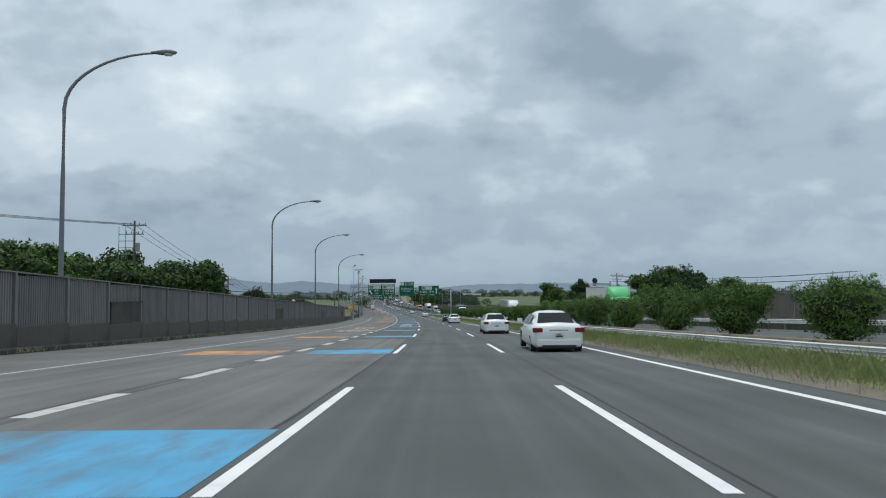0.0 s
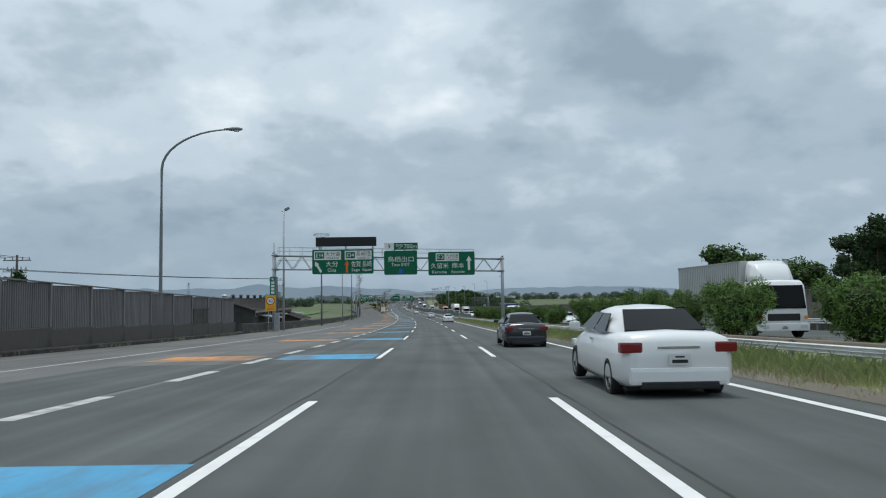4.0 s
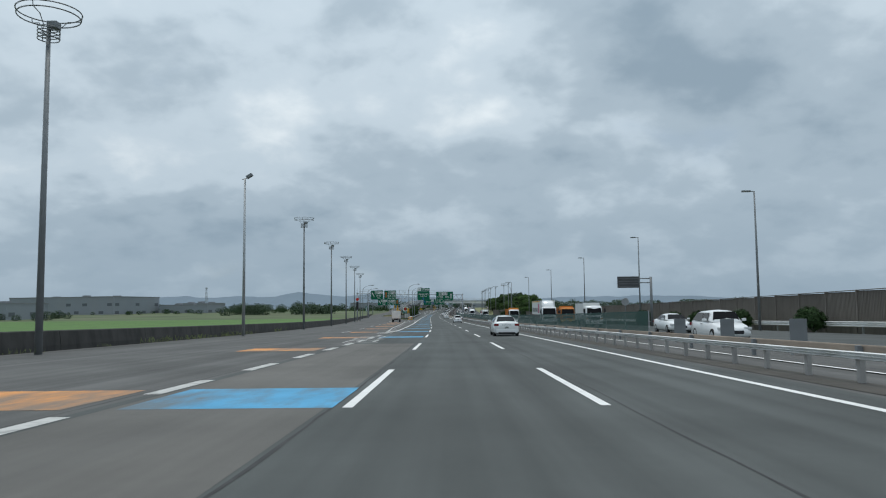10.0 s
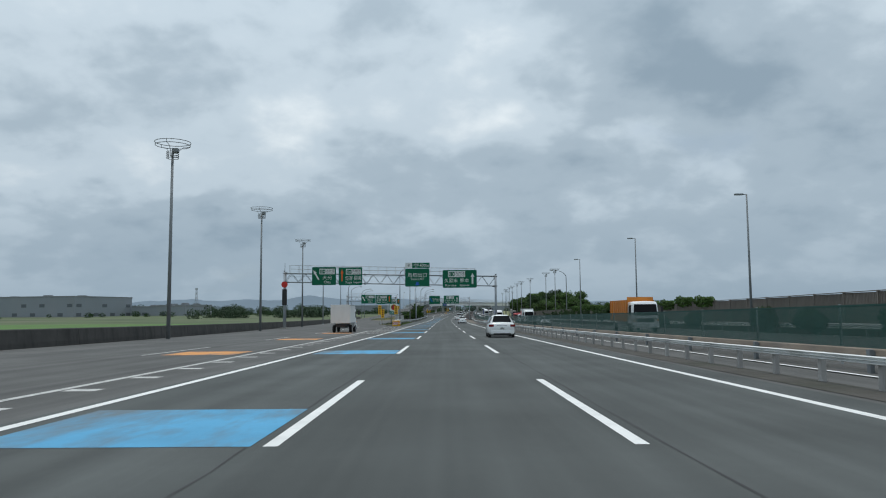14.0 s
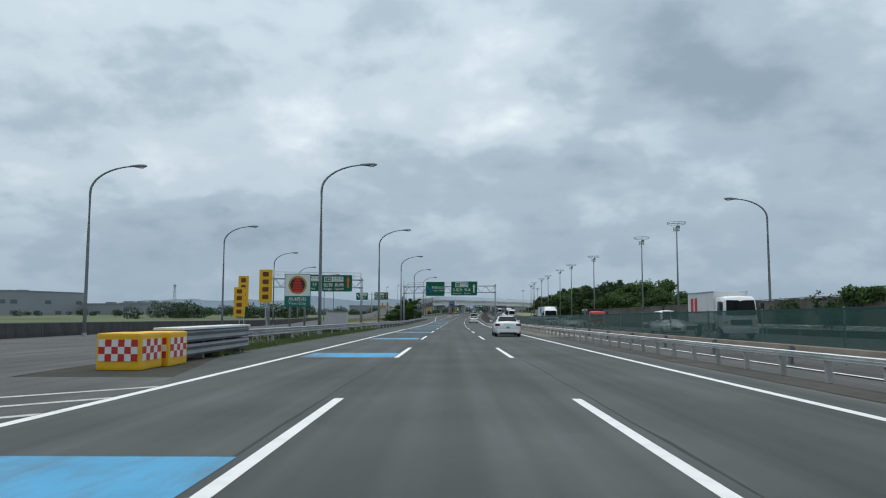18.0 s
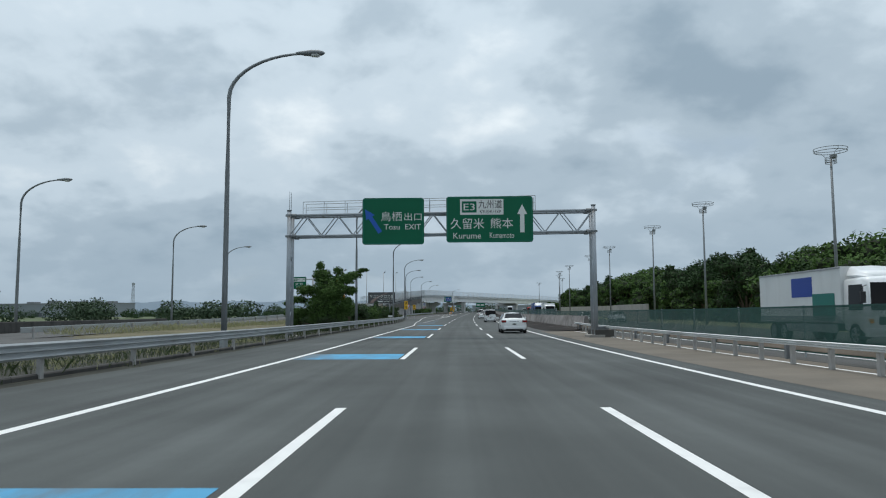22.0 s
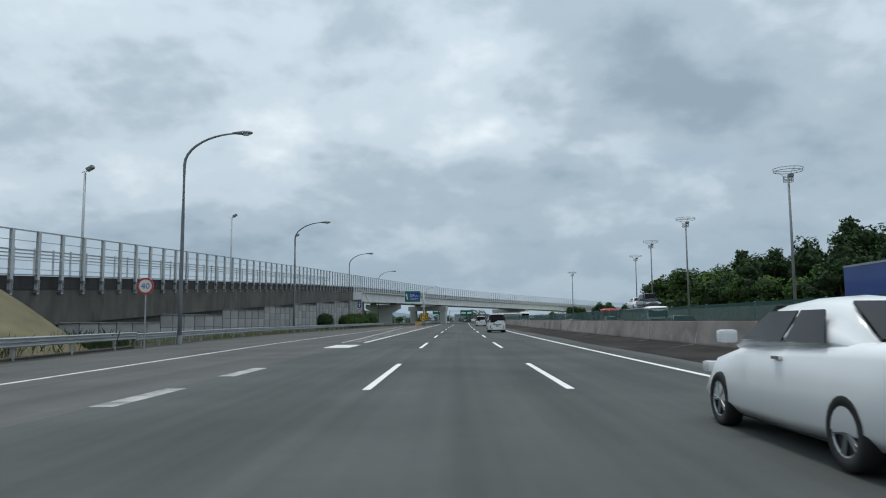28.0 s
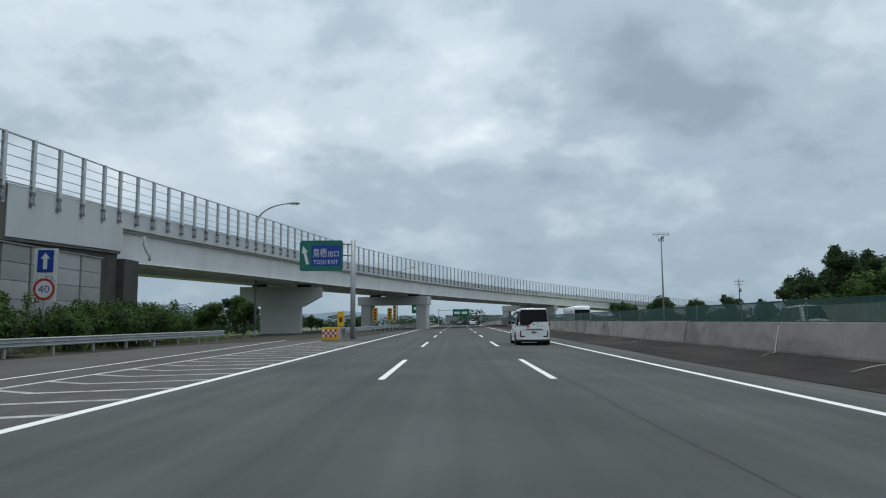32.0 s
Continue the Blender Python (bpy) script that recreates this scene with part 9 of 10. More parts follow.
def truck(s, u, cab_paint, kind, label, L=8.0, H=3.3, W=2.3, box_mat="truck_box", heading_turn=BACK, marks=()):
    """A cab-over lorry, front at +y. kind: box, tipper, carrier or bus."""
    t = thing("lorry" if kind != "bus" else "coach", spot(s, u, 0.02, heading_turn), label, "lorry" if kind != "bus" else "coach", "oncoming lorries" if heading_turn == BACK else "")
    w, r = W / 2, 0.46 if H > 3.0 else 0.38
    cab_l = 1.75 if H > 3.0 else 1.5
    cab_h = min(2.75, H - 0.35) if kind == "box" else (2.6 if kind != "bus" else H)
    if kind == "bus":
        shell("body", [(-L, w * 0.95, w * 0.9, 0.4, H - 0.1, 0.15), (-L + 0.2, w, w * 0.95, 0.35, H, 0.2), (-0.3, w, w * 0.95, 0.35, H, 0.2), (0, w * 0.96, w * 0.88, 0.4, H - 0.2, 0.2)], M[cab_paint], t)
        quad("windscreen", [(-w * 0.9, 0.012, 1.2), (w * 0.9, 0.012, 1.2), (w * 0.84, -0.02, H - 0.5), (-w * 0.84, -0.02, H - 0.5)], M["glass"], t, thick=-0.03)
        for sd in (-1, 1):
            for k in range(6):
                y = -0.5 - k * (L - 1) / 6
                quad("side_window", [(sd * w * 1.0, y, 1.5), (sd * w * 1.0, y - (L - 1) / 6 + 0.1, 1.5), (sd * w * 0.965, y - (L - 1) / 6 + 0.1, H - 0.55), (sd * w * 0.965, y, H - 0.55)], M["glass"], t, thick=0.02 * sd)
            for y in (-1.9, -L + 2.2):
                wheel(t, sd * (w - 0.14), y, 0.48, 0.28, sd)
            part("headlamp", boxed(sd * w * 0.75 - 0.2, sd * w * 0.75 + 0.2, -0.05, 0.03, 0.7, 0.9, bevel=0.03), M["lens"], t)
        number_plate(t, 0, 0.012, 0.5, 1)
        return t
    shell("cab", [(-cab_l, w * 0.97, w * 0.93, 0.55, cab_h - 0.02, 0.12), (-0.4, w * 0.97, w * 0.92, 0.5, cab_h, 0.14), (-0.12, w * 0.96, w * 0.88, 0.45, cab_h - 0.12, 0.16), (0, w * 0.93, w * 0.90, 0.45, 1.55, 0.1)], M[cab_paint], t)
    quad("windscreen", [(-w * 0.86, 0.012, 1.42), (w * 0.86, 0.012, 1.42), (w * 0.80, -0.13, cab_h - 0.24), (-w * 0.80, -0.13, cab_h - 0.24)], M["glass"], t, thick=-0.03)
    part("grille", boxed(-w * 0.62, w * 0.62, -0.05, 0.025, 0.85, 1.18, bevel=0.02), M["dark"], t)
    part("front_bumper", boxed(-w * 0.97, w * 0.97, -0.3, 0.06, 0.38, 0.74, bevel=0.05), M[cab_paint] if cab_paint != "orange_car" else M["sign_yellow"], t)
    number_plate(t, 0, 0.062, 0.46, 1)
    for sd in (-1, 1):
        part("headlamp", boxed(sd * w * 0.74 - 0.18, sd * w * 0.74 + 0.18, 0.0, 0.075, 0.48, 0.66, bevel=0.03), M["lens"], t)
        part("indicator", boxed(sd * w * 0.86 - 0.08, sd * w * 0.86 + 0.08, -0.05, 0.03, 0.92, 1.08, bevel=0.02), M["amber"], t)
        quad("side_window", [(sd * w * 0.975, -0.35, 1.42), (sd * w * 0.975, -cab_l + 0.35, 1.42), (sd * w * 0.94, -cab_l + 0.35, cab_h - 0.3), (sd * w * 0.94, -0.42, cab_h - 0.3)], M["glass"], t, thick=0.02 * sd)
        m = part("mirror_arm", pipe(bmesh.new(), [(sd * w * 0.93, -0.1, cab_h - 0.35), (sd * (w + 0.18), 0.12, cab_h - 0.4), (sd * (w + 0.18), 0.12, 1.7)], 0.02, 5), M["dark"], t)
        part("mirror", boxed(sd * (w + 0.18) - 0.1, sd * (w + 0.18) + 0.1, 0.07, 0.16, 1.7, 2.15, bevel=0.03), M["dark"], m)
        ys = [-0.95, -L + 1.5] + ([-L + 2.6] if L > 9 else [])
        for y in ys:
            wheel(t, sd * (w - 0.14), y, r, 0.26, sd, "rim", 6)
        part("side_guard", boxed(sd * (w - 0.05) - 0.03, sd * (w - 0.05) + 0.03, -L + 2.6, -cab_l - 0.6, 0.5, 0.85), M["sign_back"], t)
        part("step", boxed(sd * w * 0.9 - 0.12, sd * w * 0.9 + 0.12, -0.75, -0.2, 0.3, 0.42), M["dark"], t)
    part("chassis", boxed(-0.45, 0.45, -L + 0.1, -0.3, 0.55, 0.85), M["dark"], t)
    if kind == "box":
        bx = part("cargo_box", boxed(-w, w, -L, -cab_l - 0.12, 0.92, H, bevel=0.03), M[box_mat], t)
        bm = bmesh.new()
        for sd in (-1, 1):
            for z in (0.95, H - 0.05):
                box(bm, sd * w - 0.025, sd * w + 0.025, -L, -cab_l - 0.12, z - 0.04, z + 0.04)
            if box_mat == "truck_box_silver":
                y = -L + 0.2
                while y < -cab_l - 0.2:
                    box(bm, sd * w - 0.012, sd * w + 0.012, y, y + 0.06, 1.0, H - 0.1)
                    y += 0.28
        part("edge_rail", bm, M["sign_back"], bx)
        for z0, z1, y0, y1, key in marks:
            for sd in (-1, 1):
                a, b_ = sorted((sd * (w + 0.001), sd * (w + 0.016)))
                part("printed_panel", boxed(a, b_, -cab_l - 0.15 - y1 * (L - cab_l - 0.2), -cab_l - 0.15 - y0 * (L - cab_l - 0.2), 0.95 + z0 * (H - 1.05), 0.95 + z1 * (H - 1.05)), M[key], bx)
        if H > 3.2:
            shell("wind_deflector", [(-cab_l + 0.05, w * 0.86, w * 0.78, cab_h - 0.06, H - 0.02, 0.15), (-cab_l * 0.6, w * 0.82, w * 0.70, cab_h - 0.06, H - 0.25, 0.15), (-0.45, w * 0.62, w * 0.5, cab_h - 0.06, cab_h + 0.1, 0.05)], M["white_car"] if cab_paint != "green_car" else M["green_car"], t)
    elif kind == "tipper":
        bm = bmesh.new()
        y0, y1 = -L, -cab_l - 0.15
        for x0, x1, a, b in ((-w, -w + 0.07, y0, y1), (w - 0.07, w, y0, y1), (-w, w, y0, y0 + 0.07), (-w, w, y1 - 0.07, y1)):
            box(bm, x0, x1, a, b, 0.95, H)
        box(bm, -w, w, y0, y1, 0.9, 1.0)
        bx = part("tipper_body", bm, M[box_mat], t)
        bm = bmesh.new()
        k = y0 + 0.3
        while k < y1:
            for sd in (-1, 1):
                box(bm, sd * w - 0.05, sd * w + 0.05, k - 0.05, k + 0.05, 0.95, H)
            k += 0.75
        part("body_rib", bm, M[box_mat], bx)
        part("load", boxed(-w + 0.1, w - 0.1, y0 + 0.1, y1 - 0.1, 1.0, H - 0.35, bevel=0.1), M["soil"], bx)
        part("headboard", boxed(-w * 0.95, w * 0.95, y1 - 0.06, y1 + 0.02, 0.95, H + 0.25), M[box_mat], bx)
    return t


truck(60, 16.3, "green_car", "box", "bright green lorry in the oncoming lanes", 9.5, 3.7, 2.4, "truck_box")
truck(69.5, 16.3, "blue_car", "box", "blue lorry with a pale tarpaulin over its load", 12.0, 2.55, 2.4, "blue_car", marks=((0.45, 0.95, 0.0, 1.0, "truck_box"),))
truck(131, 16.3, "white_car", "box", "large white lorry with a ribbed silver body", 11.0, 3.75, 2.45, "truck_box_silver")
truck(232.0, 16.3, "white_car", "box", "white lorry hauling a dark blue container", 12.0, 3.05, 2.4, "navy")
truck(334, 16.9, "white_car", "box", "white light lorry with a plain box body", 6.2, 2.8, 2.0, "truck_box")
truck(370, 20.5, "orange_car", "tipper", "orange dump lorry with a yellow bumper", 7.5, 2.6, 2.4, "orange_car")
truck(366.5, 16.9, "white_car", "box", "white lorry with a pink mark, dark letters and a maroon skirt", 11.0, 3.75, 2.45, "truck_box",
      marks=((0.0, 0.20, 0.0, 1.0, "maroon"), (0.95, 1.0, 0.0, 1.0, "sign_yellow"), (0.30, 0.86, 0.07, 0.20, "pink"), (0.30, 0.86, 0.20, 0.225, "navy"), (0.36, 0.60, 0.30, 0.40, "black"), (0.36, 0.60, 0.44, 0.52, "black"), (0.36, 0.60, 0.57, 0.66, "black"), (0.36, 0.60, 0.72, 0.80, "black"), (0.36, 0.6, 0.85, 0.91, "black")))
truck(415, 16.9, "white_car", "tipper", "white lorry with an orange slatted body", 8.0, 2.75, 2.35, "orange_car")
truck(500, 16.9, "white_car", "box", "white light lorry with a red mark on its box", 6.5, 2.9, 2.05, "truck_box", marks=((0.35, 0.85, 0.62, 0.72, "sign_red"), (0.35, 0.85, 0.78, 0.88, "sign_red")))
saloon("oncoming_car", spot(515, 16.9, 0.02, BACK), "white_car", "white people carrier behind the green fence", "oncoming cars", L=4.6, H=1.85, hatch=True)
truck(586.5, 16.9, "white_car", "box", "white lorry with a green wedge and blue peaks on its box", 10.0, 3.25, 2.4, "truck_box", marks=((0.0, 0.55, 0.06, 0.30, "sign_teal"), (0.5, 0.9, 0.30, 0.55, "sign_blue"), (0.0, 0.12, 0.0, 1.0, "sign_back")))
truck(562, 20.5, "red_car", "box", "red lorry with a dark body behind the green fence", 6.5, 2.6, 2.3, "dark_car")
truck(704, 16.9, "white_car", "box", "white box lorry behind the concrete barrier", 7.0, 3.1, 2.2, "truck_box")
truck(728, 16.9, "blue_car", "box", "deep blue lorry behind the concrete barrier", 9.0, 3.4, 2.4, "blue_car")
truck(808, 20.5, "red_car", "tipper", "red lorry with a low load behind the concrete barrier", 7.0, 2.45, 2.4, "dark_car")
saloon("oncoming_car", spot(848, 20.5, 0.02, BACK), "white_car", "white people carrier behind the concrete barrier", "oncoming cars", L=4.8, H=2.0, hatch=True)
truck(905, 16.9, "white_car", "bus", "white coach in the oncoming lanes", 10.0, 3.1, 2.4)
truck(429, -10.0, "white_car", "box", "small white lorry driving in the branch lane", 5.5, 2.7, 1.9, "truck_box", heading_turn=0.0)


def car_carrier(s, u):
    """A lorry with two open decks and cars standing on the upper one."""
    t = thing("car_carrier", spot(s, u, 0.02, BACK), "silver car transporter with two open decks behind the barrier", "lorry", "oncoming lorries")
    w, L = 1.2, 11.0
    shell("cab", [(-1.9, w * 0.97, w * 0.93, 0.55, 2.45, 0.12), (-0.4, w * 0.97, w * 0.92, 0.5, 2.5, 0.14), (-0.12, w * 0.96, w * 0.88, 0.45, 2.35, 0.16), (0, w * 0.93, w * 0.90, 0.45, 1.55, 0.1)], M["white_car"], t)
    quad("windscreen", [(-w * 0.86, 0.012, 1.42), (w * 0.86, 0.012, 1.42), (w * 0.80, -0.13, 2.2), (-w * 0.80, -0.13, 2.2)], M["glass"], t, thick=-0.03)
    part("grille", boxed(-w * 0.62, w * 0.62, -0.05, 0.025, 0.85, 1.18, bevel=0.02), M["dark"], t)
    number_plate(t, 0, 0.062, 0.46, 1)
    part("chassis", boxed(-0.45, 0.45, -L + 0.1, -0.3, 0.55, 0.85), M["dark"], t)
    for z in (0.95, 2.2):
        part("deck", boxed(-w, w, -L, -0.9 if z > 2 else -2.1, z - 0.1, z, bevel=0.02), M["steel_dark"], t)
    for sd in (-1, 1):
        for y in (-2.2, -4.4, -6.6, -8.8, -10.9):
            part("deck_post", boxed(sd * (w - 0.06) - 0.05, sd * (w - 0.06) + 0.05, y - 0.07, y + 0.07, 0.9, 2.15), M["steel"], t)
        part("deck_rail", boxed(sd * w - 0.03, sd * w + 0.03, -L, -1.0, 2.2, 2.42), M["steel"], t)
        part("headlamp", boxed(sd * w * 0.74 - 0.18, sd * w * 0.74 + 0.18, 0.0, 0.075, 0.48, 0.66, bevel=0.03), M["lens"], t)
        for y in (-0.95, -L + 1.5, -L + 2.6):
            wheel(t, sd * (w - 0.14), y, 0.44, 0.26, sd, "rim", 6)
    return t


car_carrier(783.5, 20.5)
for y, paint, hatch, lab in ((787.2, "dark_car", True, "dark people carrier on the upper deck of a car transporter"), (792.0, "white_car", False, "white sedan on the upper deck of a car transporter")):
    saloon("carried_car", spot(y, 20.5, 2.22, BACK), paint, lab, "transported cars", L=4.2, H=1.75 if hatch else 1.43, hatch=hatch)

# ---- buildings and the distance ----
def building(s, u, w, d, h, base, wall, roof, label, name="factory", rows=2, turn=0.0, plant=True, storey=None):
    """A flat-roofed block with a parapet, rows of windows on its near sides, and roof plant."""
    b = thing(name, spot(s, u, base, turn), label, "building", kind="structure")
    part("wall", boxed(-w / 2, w / 2, -d / 2, d / 2, -3, h), M[wall], b)
    part("roof", boxed(-w / 2 - 0.3, w / 2 + 0.3, -d / 2 - 0.3, d / 2 + 0.3, h, h + 0.9), M[roof], b)
    st = storey or h / (rows + 0.6)
    n = max(3, int(w / 9))
    for j in range(rows):
        z = 1.4 + st * j + st * 0.3
        for k in range(n):
            if (k * 7 + j * 3) % 5 in (0, 3, 4):
                continue
            x = -w / 2 + w * (k + 0.5) / n
            part("window", boxed(x - w / n * 0.28, x + w / n * 0.28, -d / 2 - 0.12, -d / 2 + 0.05, z, z + st * 0.36), M["far_window"], b)
        m_ = max(2, int(d / 9))
        for k in range(0, m_, 2 + j):
            y = -d / 2 + d * (k + 0.5) / m_
            part("window", boxed(w / 2 - 0.05, w / 2 + 0.12, y - d / m_ * 0.28, y + d / m_ * 0.28, z, z + st * 0.36), M["far_window"], b)
    if plant:
        for k in range(3):
            x = -w / 2 + w * (0.2 + 0.3 * k)
            part("roof_plant", boxed(x - 3, x + 3, -2, 3, h + 0.9, h + 2.2 + 0.6 * (k % 2)), M[roof], b)
    return b


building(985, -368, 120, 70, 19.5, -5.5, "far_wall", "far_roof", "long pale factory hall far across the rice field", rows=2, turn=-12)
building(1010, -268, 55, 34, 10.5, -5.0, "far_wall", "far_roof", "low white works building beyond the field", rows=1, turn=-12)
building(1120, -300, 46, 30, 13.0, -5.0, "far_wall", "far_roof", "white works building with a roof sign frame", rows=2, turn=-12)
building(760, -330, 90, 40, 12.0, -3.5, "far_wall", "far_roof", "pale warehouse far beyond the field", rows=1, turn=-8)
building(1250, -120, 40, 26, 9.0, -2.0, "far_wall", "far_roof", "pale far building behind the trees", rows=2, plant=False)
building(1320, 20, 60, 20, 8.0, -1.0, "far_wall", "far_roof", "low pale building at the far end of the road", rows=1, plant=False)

t = thing("lattice_tower", spot(1291, -356, -2.0), "thin red and white telecommunication tower in the distance", "tower")
for k in range(6):
    z0, z1 = 5.8 * k, 5.8 * (k + 1)
    a0, a1 = 2.0 - 0.24 * k, 2.0 - 0.24 * (k + 1)
    bm = bmesh.new()
    for x, y in ((-1, -1), (1, -1), (1, 1), (-1, 1)):
        tube(bm, (x * a0, y * a0, z0), (x * a1, y * a1, z1), 0.16, n=5)
        tube(bm, (x * a0, y * a0, z0), (-y * a1, x * a1, z1), 0.10, n=4)
    part("lattice_section", bm, M["sign_back"] if k % 2 else M["steel"], t)
part("antenna_ring", tube(bmesh.new(), (0, 0, 32.5), (0, 0, 34.2), 1.6, n=12), M["steel"], t)

# dark farm sheds below the road
def shed(s, u, w, d, eave, ridge, base, label, vents=0):
    b = thing("farm_shed", spot(s, u, base), label, "shed", "farm sheds", "structure")
    bm = bmesh.new()
    loft(bm, [[(-w / 2, y, -2), (w / 2, y, -2), (w / 2, y, eave), (0, y, ridge), (-w / 2, y, eave)] for y in (-d / 2, d / 2)])
    part("wall", bm, M["shed_wall"], b)
    for sd in (-1, 1):
        bm = bmesh.new()
        e = 0.6
        sl = (ridge - eave) / (w / 2)
        loft(bm, [[(sd * (w / 2 + e), y, eave - e * sl + 0.05), (0, y, ridge + 0.05), (0, y, ridge + 0.22), (sd * (w / 2 + e), y, eave - e * sl + 0.22)] for y in (-d / 2 - 0.7, d / 2 + 0.7)])
        r = part("roof_slope", bm, M["roof_dark"], b)
        bm = bmesh.new()
        n = int(d / 1.2)
        for k in range(n):
            y = -d / 2 + d * k / n
            loft(bm, [[(sd * (w / 2 + e), q, eave - e * sl + 0.22), (0, q, ridge + 0.22), (0, q, ridge + 0.28), (sd * (w / 2 + e), q, eave - e * sl + 0.28)] for q in (y, y + 0.09)])
        part("roof_seam", bm, M["roof_dark"], r)
    for k in range(vents):
        y = -d / 2 + d * (k + 0.7) / (vents + 0.5)
        v = part("roof_vent", tube(bmesh.new(), (0, y, ridge), (0, y, ridge + 0.75), 0.32 if k else 0.55, n=12), M["steel"] if k == 0 else M["dark"], b)
        part("vent_cap", tube(bmesh.new(), (0, y, ridge + 0.75), (0, y, ridge + 1.0), 0.5 if k else 0.75, 0.25, 12), M["steel"] if k == 0 else M["dark"], v)
    n = 9 if d > 20 else 2
    for k in range(n):
        y = -d / 2 + d * (k + 0.5) / n
        f = part("window_frame", boxed(w / 2 - 0.02, w / 2 + 0.05, y - 0.75, y + 0.75, eave * 0.76, eave * 0.92), M["steel"], b)
        part("window", boxed(w / 2 - 0.02, w / 2 + 0.07, y - 0.65, y + 0.65, eave * 0.78, eave * 0.90), M["pane"], f)
    part("eave_board", boxed(w / 2 + 0.50, w / 2 + 0.62, -d / 2 - 0.7, d / 2 + 0.7, eave - 0.42, eave - 0.10), M["rail_brown"], b, "pale weathered eave board")
    if d > 20:
        part("gable_trim", boxed(-w / 2, w / 2, -d / 2 - 0.06, -d / 2, eave - 0.15, eave), M["roof_dark"], b)
        for y, l in ((-d / 2 + 5, 7.0), (1.0, 6.0), (d / 2 - 6, 5.0)):
            bm = bmesh.new()
            loft(bm, [[(w / 2, q, eave * 0.78), (w / 2 + 3.6, q, eave * 0.66), (w / 2 + 3.6, q, eave * 0.66 + 0.16), (w / 2, q, eave * 0.78 + 0.16)] for q in (y, y + l)])
            r = part("awning", bm, M["steel_dark"], b, "grey lean-to awning over the yard")
            for q in (y + 0.2, y + l - 0.2):
                part("awning_post", boxed(w / 2 + 3.3, w / 2 + 3.42, q - 0.06, q + 0.06, -2.0, eave * 0.66), M["post"], r)
    return b


shed(259, -38.5, 13.0, 46, 5.0, 7.1, -2.0, "long dark gabled farm shed with roof vents below the road", 6)
shed(259, -28.6, 4.6, 9, 2.9, 3.7, -2.0, "small lean-to shed beside the farm yard")
shed(273, -29.0, 4.0, 5, 2.8, 3.4, -2.0, "small open shed roof beside the farm yard")
t = thing("air_conditioner", spot(234, -31.0, -1.2), "pale air conditioning unit beside the shed", "air conditioner")
part("case", boxed(-0.5, 0.5, -0.2, 0.2, -0.6, 1.1, bevel=0.04), M["concrete_pale"], t)
part("fan_grille", tube(bmesh.new(), (0, -0.23, 0.5), (0, -0.2, 0.5), 0.32, n=16), M["dark"], t)

# distant woods as joined clumps, and hills whose haze is in their colour
def far_wood(s0, s1, u0, u1, n, h, seed, base=-2.0, mat="leaf_far", count=480, leaf=0.105):
    rng_ = np.random.default_rng(seed)
    blobs = []
    for k in range(n):
        s, u = s0 + (s1 - s0) * rng_.random(), u0 + (u1 - u0) * (k + rng_.random()) / n
        q = h * (0.55 + 0.6 * rng_.random())
        p = at(s, u, base)
        blobs.append((p.x, p.y, p.z + q * 0.45, q * 0.85, q * 0.85, q * 0.6))
    # leaf_far belts carry haze in their colour, leaf_dark belts do not
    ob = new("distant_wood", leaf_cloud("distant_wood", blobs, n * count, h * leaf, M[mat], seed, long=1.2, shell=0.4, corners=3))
    return tagged(ob, "hazy belt of trees in the distance", "wood", kind="stuff")


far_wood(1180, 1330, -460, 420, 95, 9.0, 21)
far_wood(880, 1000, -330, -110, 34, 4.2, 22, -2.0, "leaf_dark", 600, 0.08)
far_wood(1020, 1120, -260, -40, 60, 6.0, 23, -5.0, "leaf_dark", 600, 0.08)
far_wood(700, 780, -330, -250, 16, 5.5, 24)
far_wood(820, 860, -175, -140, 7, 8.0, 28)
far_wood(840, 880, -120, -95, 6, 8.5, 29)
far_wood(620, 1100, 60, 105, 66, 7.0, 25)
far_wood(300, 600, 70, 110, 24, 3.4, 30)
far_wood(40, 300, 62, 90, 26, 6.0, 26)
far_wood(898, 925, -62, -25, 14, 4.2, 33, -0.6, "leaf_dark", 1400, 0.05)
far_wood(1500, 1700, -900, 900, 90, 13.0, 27)


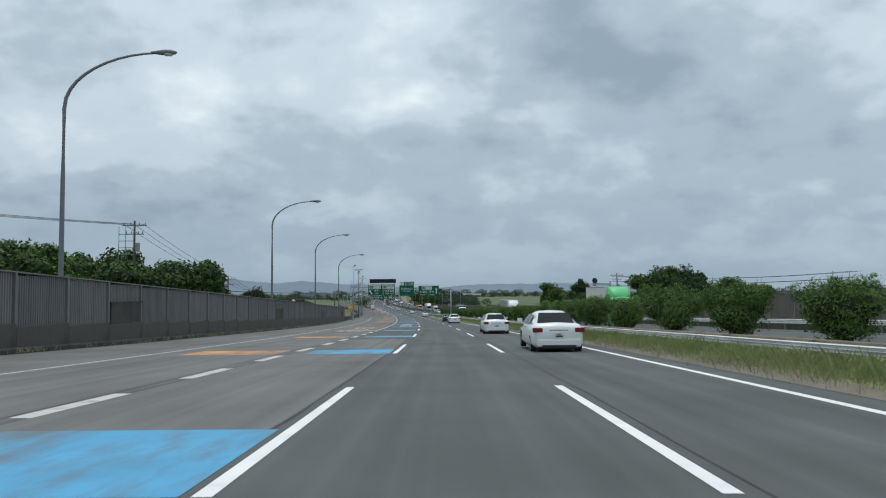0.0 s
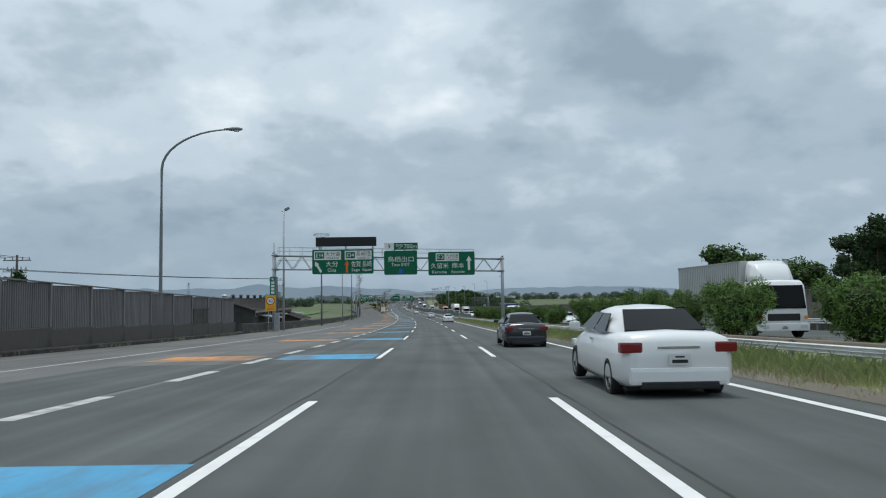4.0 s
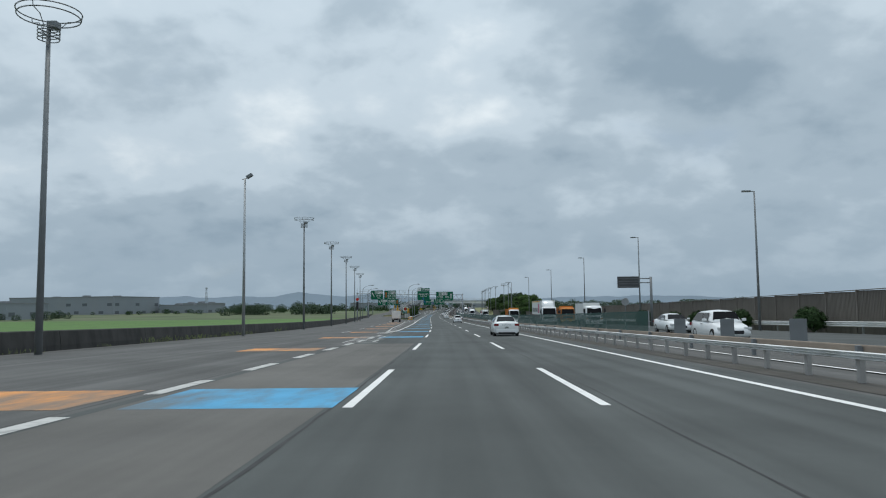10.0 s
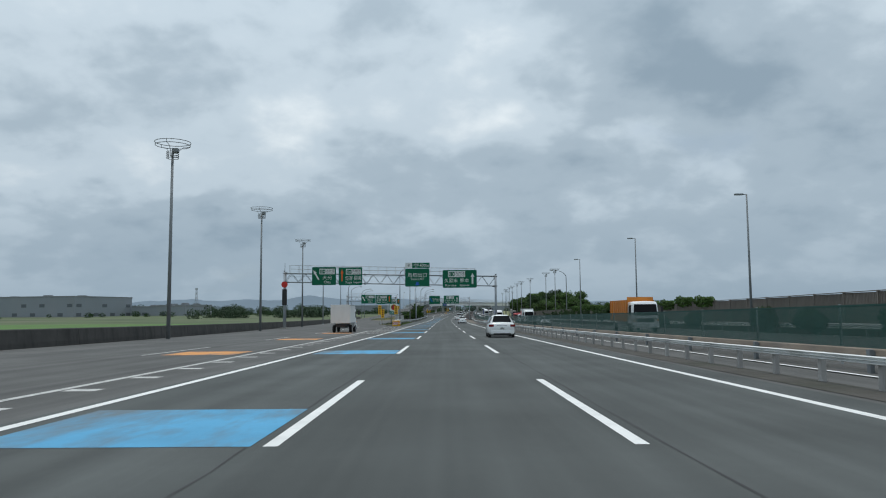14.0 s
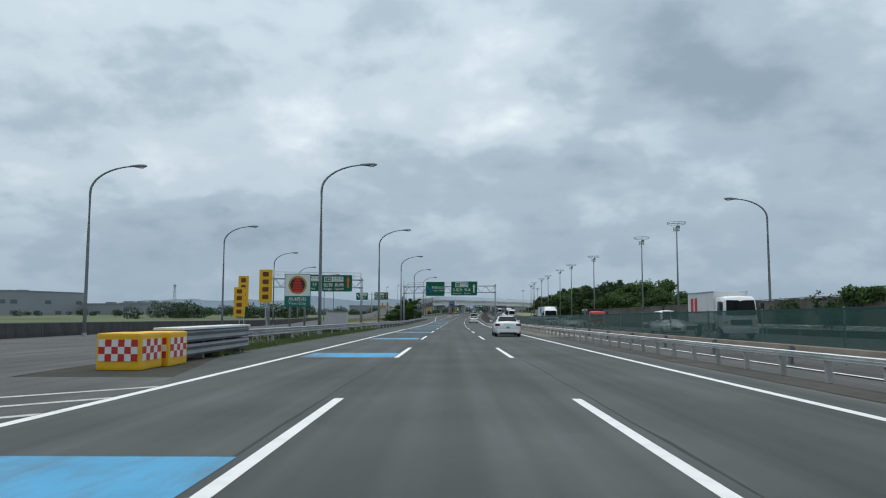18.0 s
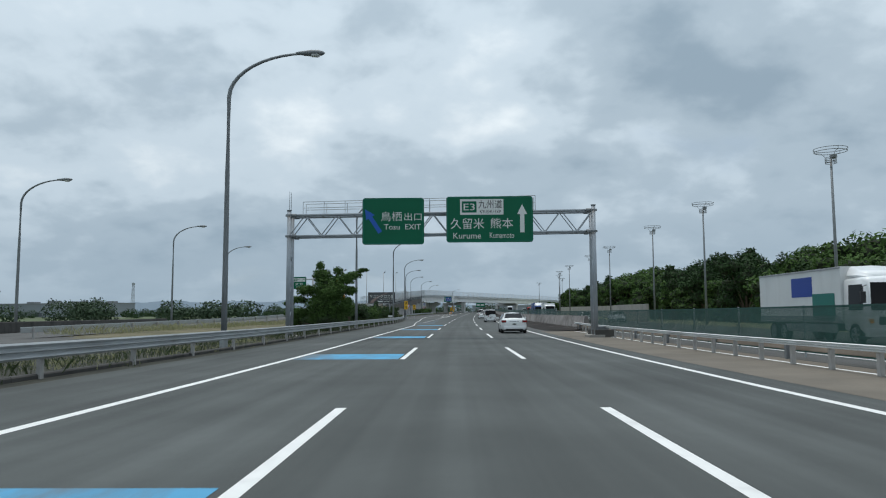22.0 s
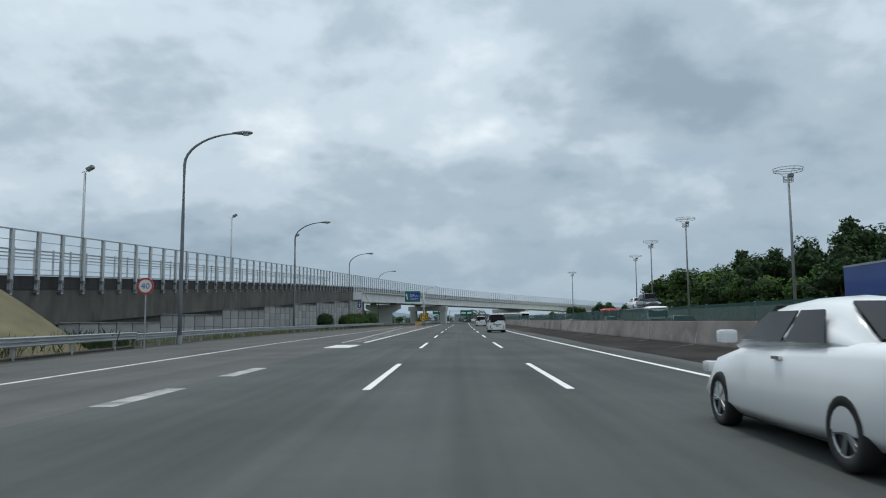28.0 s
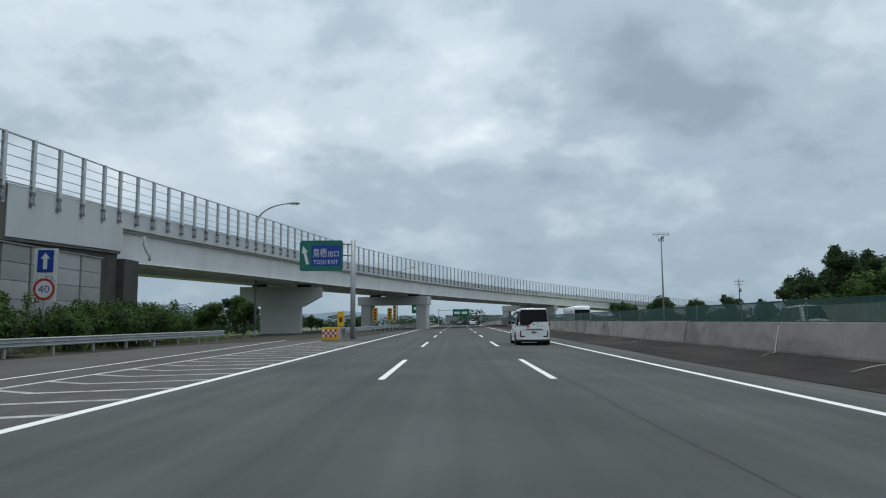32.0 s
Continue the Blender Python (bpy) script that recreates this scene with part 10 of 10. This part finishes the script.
def ridge(s, u0, u1, top, seed, label):
    vs, fs = [], []
    n = 80
    for k in range(n + 1):
        f = k / n
        u = u0 + (u1 - u0) * f
        env = math.sin(math.pi * f) ** 0.6
        h = top * env * (0.62 + 0.30 * noise.noise(Vector((f * 4.0, seed, 0))) + 0.14 * noise.noise(Vector((f * 13.0, seed, 3))) + 0.05 * noise.noise(Vector((f * 40.0, seed, 7))))
        vs += [at(s - 300, u, -12), at(s, u, max(0, h) - 6), at(s + 300, u, -12)]
    for k in range(n):
        fs += [(3 * k, 3 * k + 3, 3 * k + 4, 3 * k + 1), (3 * k + 1, 3 * k + 4, 3 * k + 5, 3 * k + 2)]
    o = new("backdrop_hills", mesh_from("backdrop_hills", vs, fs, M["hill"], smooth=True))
    return tagged(o, label, "hills", kind="structure")


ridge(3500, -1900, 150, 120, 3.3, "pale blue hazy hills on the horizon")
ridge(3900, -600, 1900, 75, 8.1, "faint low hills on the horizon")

# far signs and lamps beyond the overpass
b, w, h = board(1000, -12.5, -8.0, 3.2, 5.8, "green direction sign beyond the overpass", M["sign_green"], dy=0.0, back=0.2)
for k in range(2):
    part("unreadable_text_bar", plate(bmesh.new(), 0.5 + 2.0 * k, 2.0 + 2.0 * k, 0.9, 1.7, -0.012, -0.004), M["sign_white"], b)
part("post", tube(bmesh.new(), (2.2, 0.3, -3.6), (2.2, 0.3, 2.4), 0.12, n=8), M["steel"], b)
b, w, h = board(1120, -3.0, 4.0, 4.2, 7.2, "green direction sign far down the road", M["sign_green"], dy=0.0, back=0.2)
for k in range(2):
    part("unreadable_text_bar", plate(bmesh.new(), 0.6 + 3.2 * k, 3.0 + 3.2 * k, 1.0, 2.0, -0.012, -0.004), M["sign_white"], b)
for x in (-6.0, 12.0):
    part("post", tube(bmesh.new(), (x, 0.3, -4.6), (x, 0.3, 3.2), 0.15, n=8), M["steel"], b)
part("beam", tube(bmesh.new(), (-6.0, 0.3, 2.6), (12.0, 0.3, 2.6), 0.12, n=8), M["steel"], b)
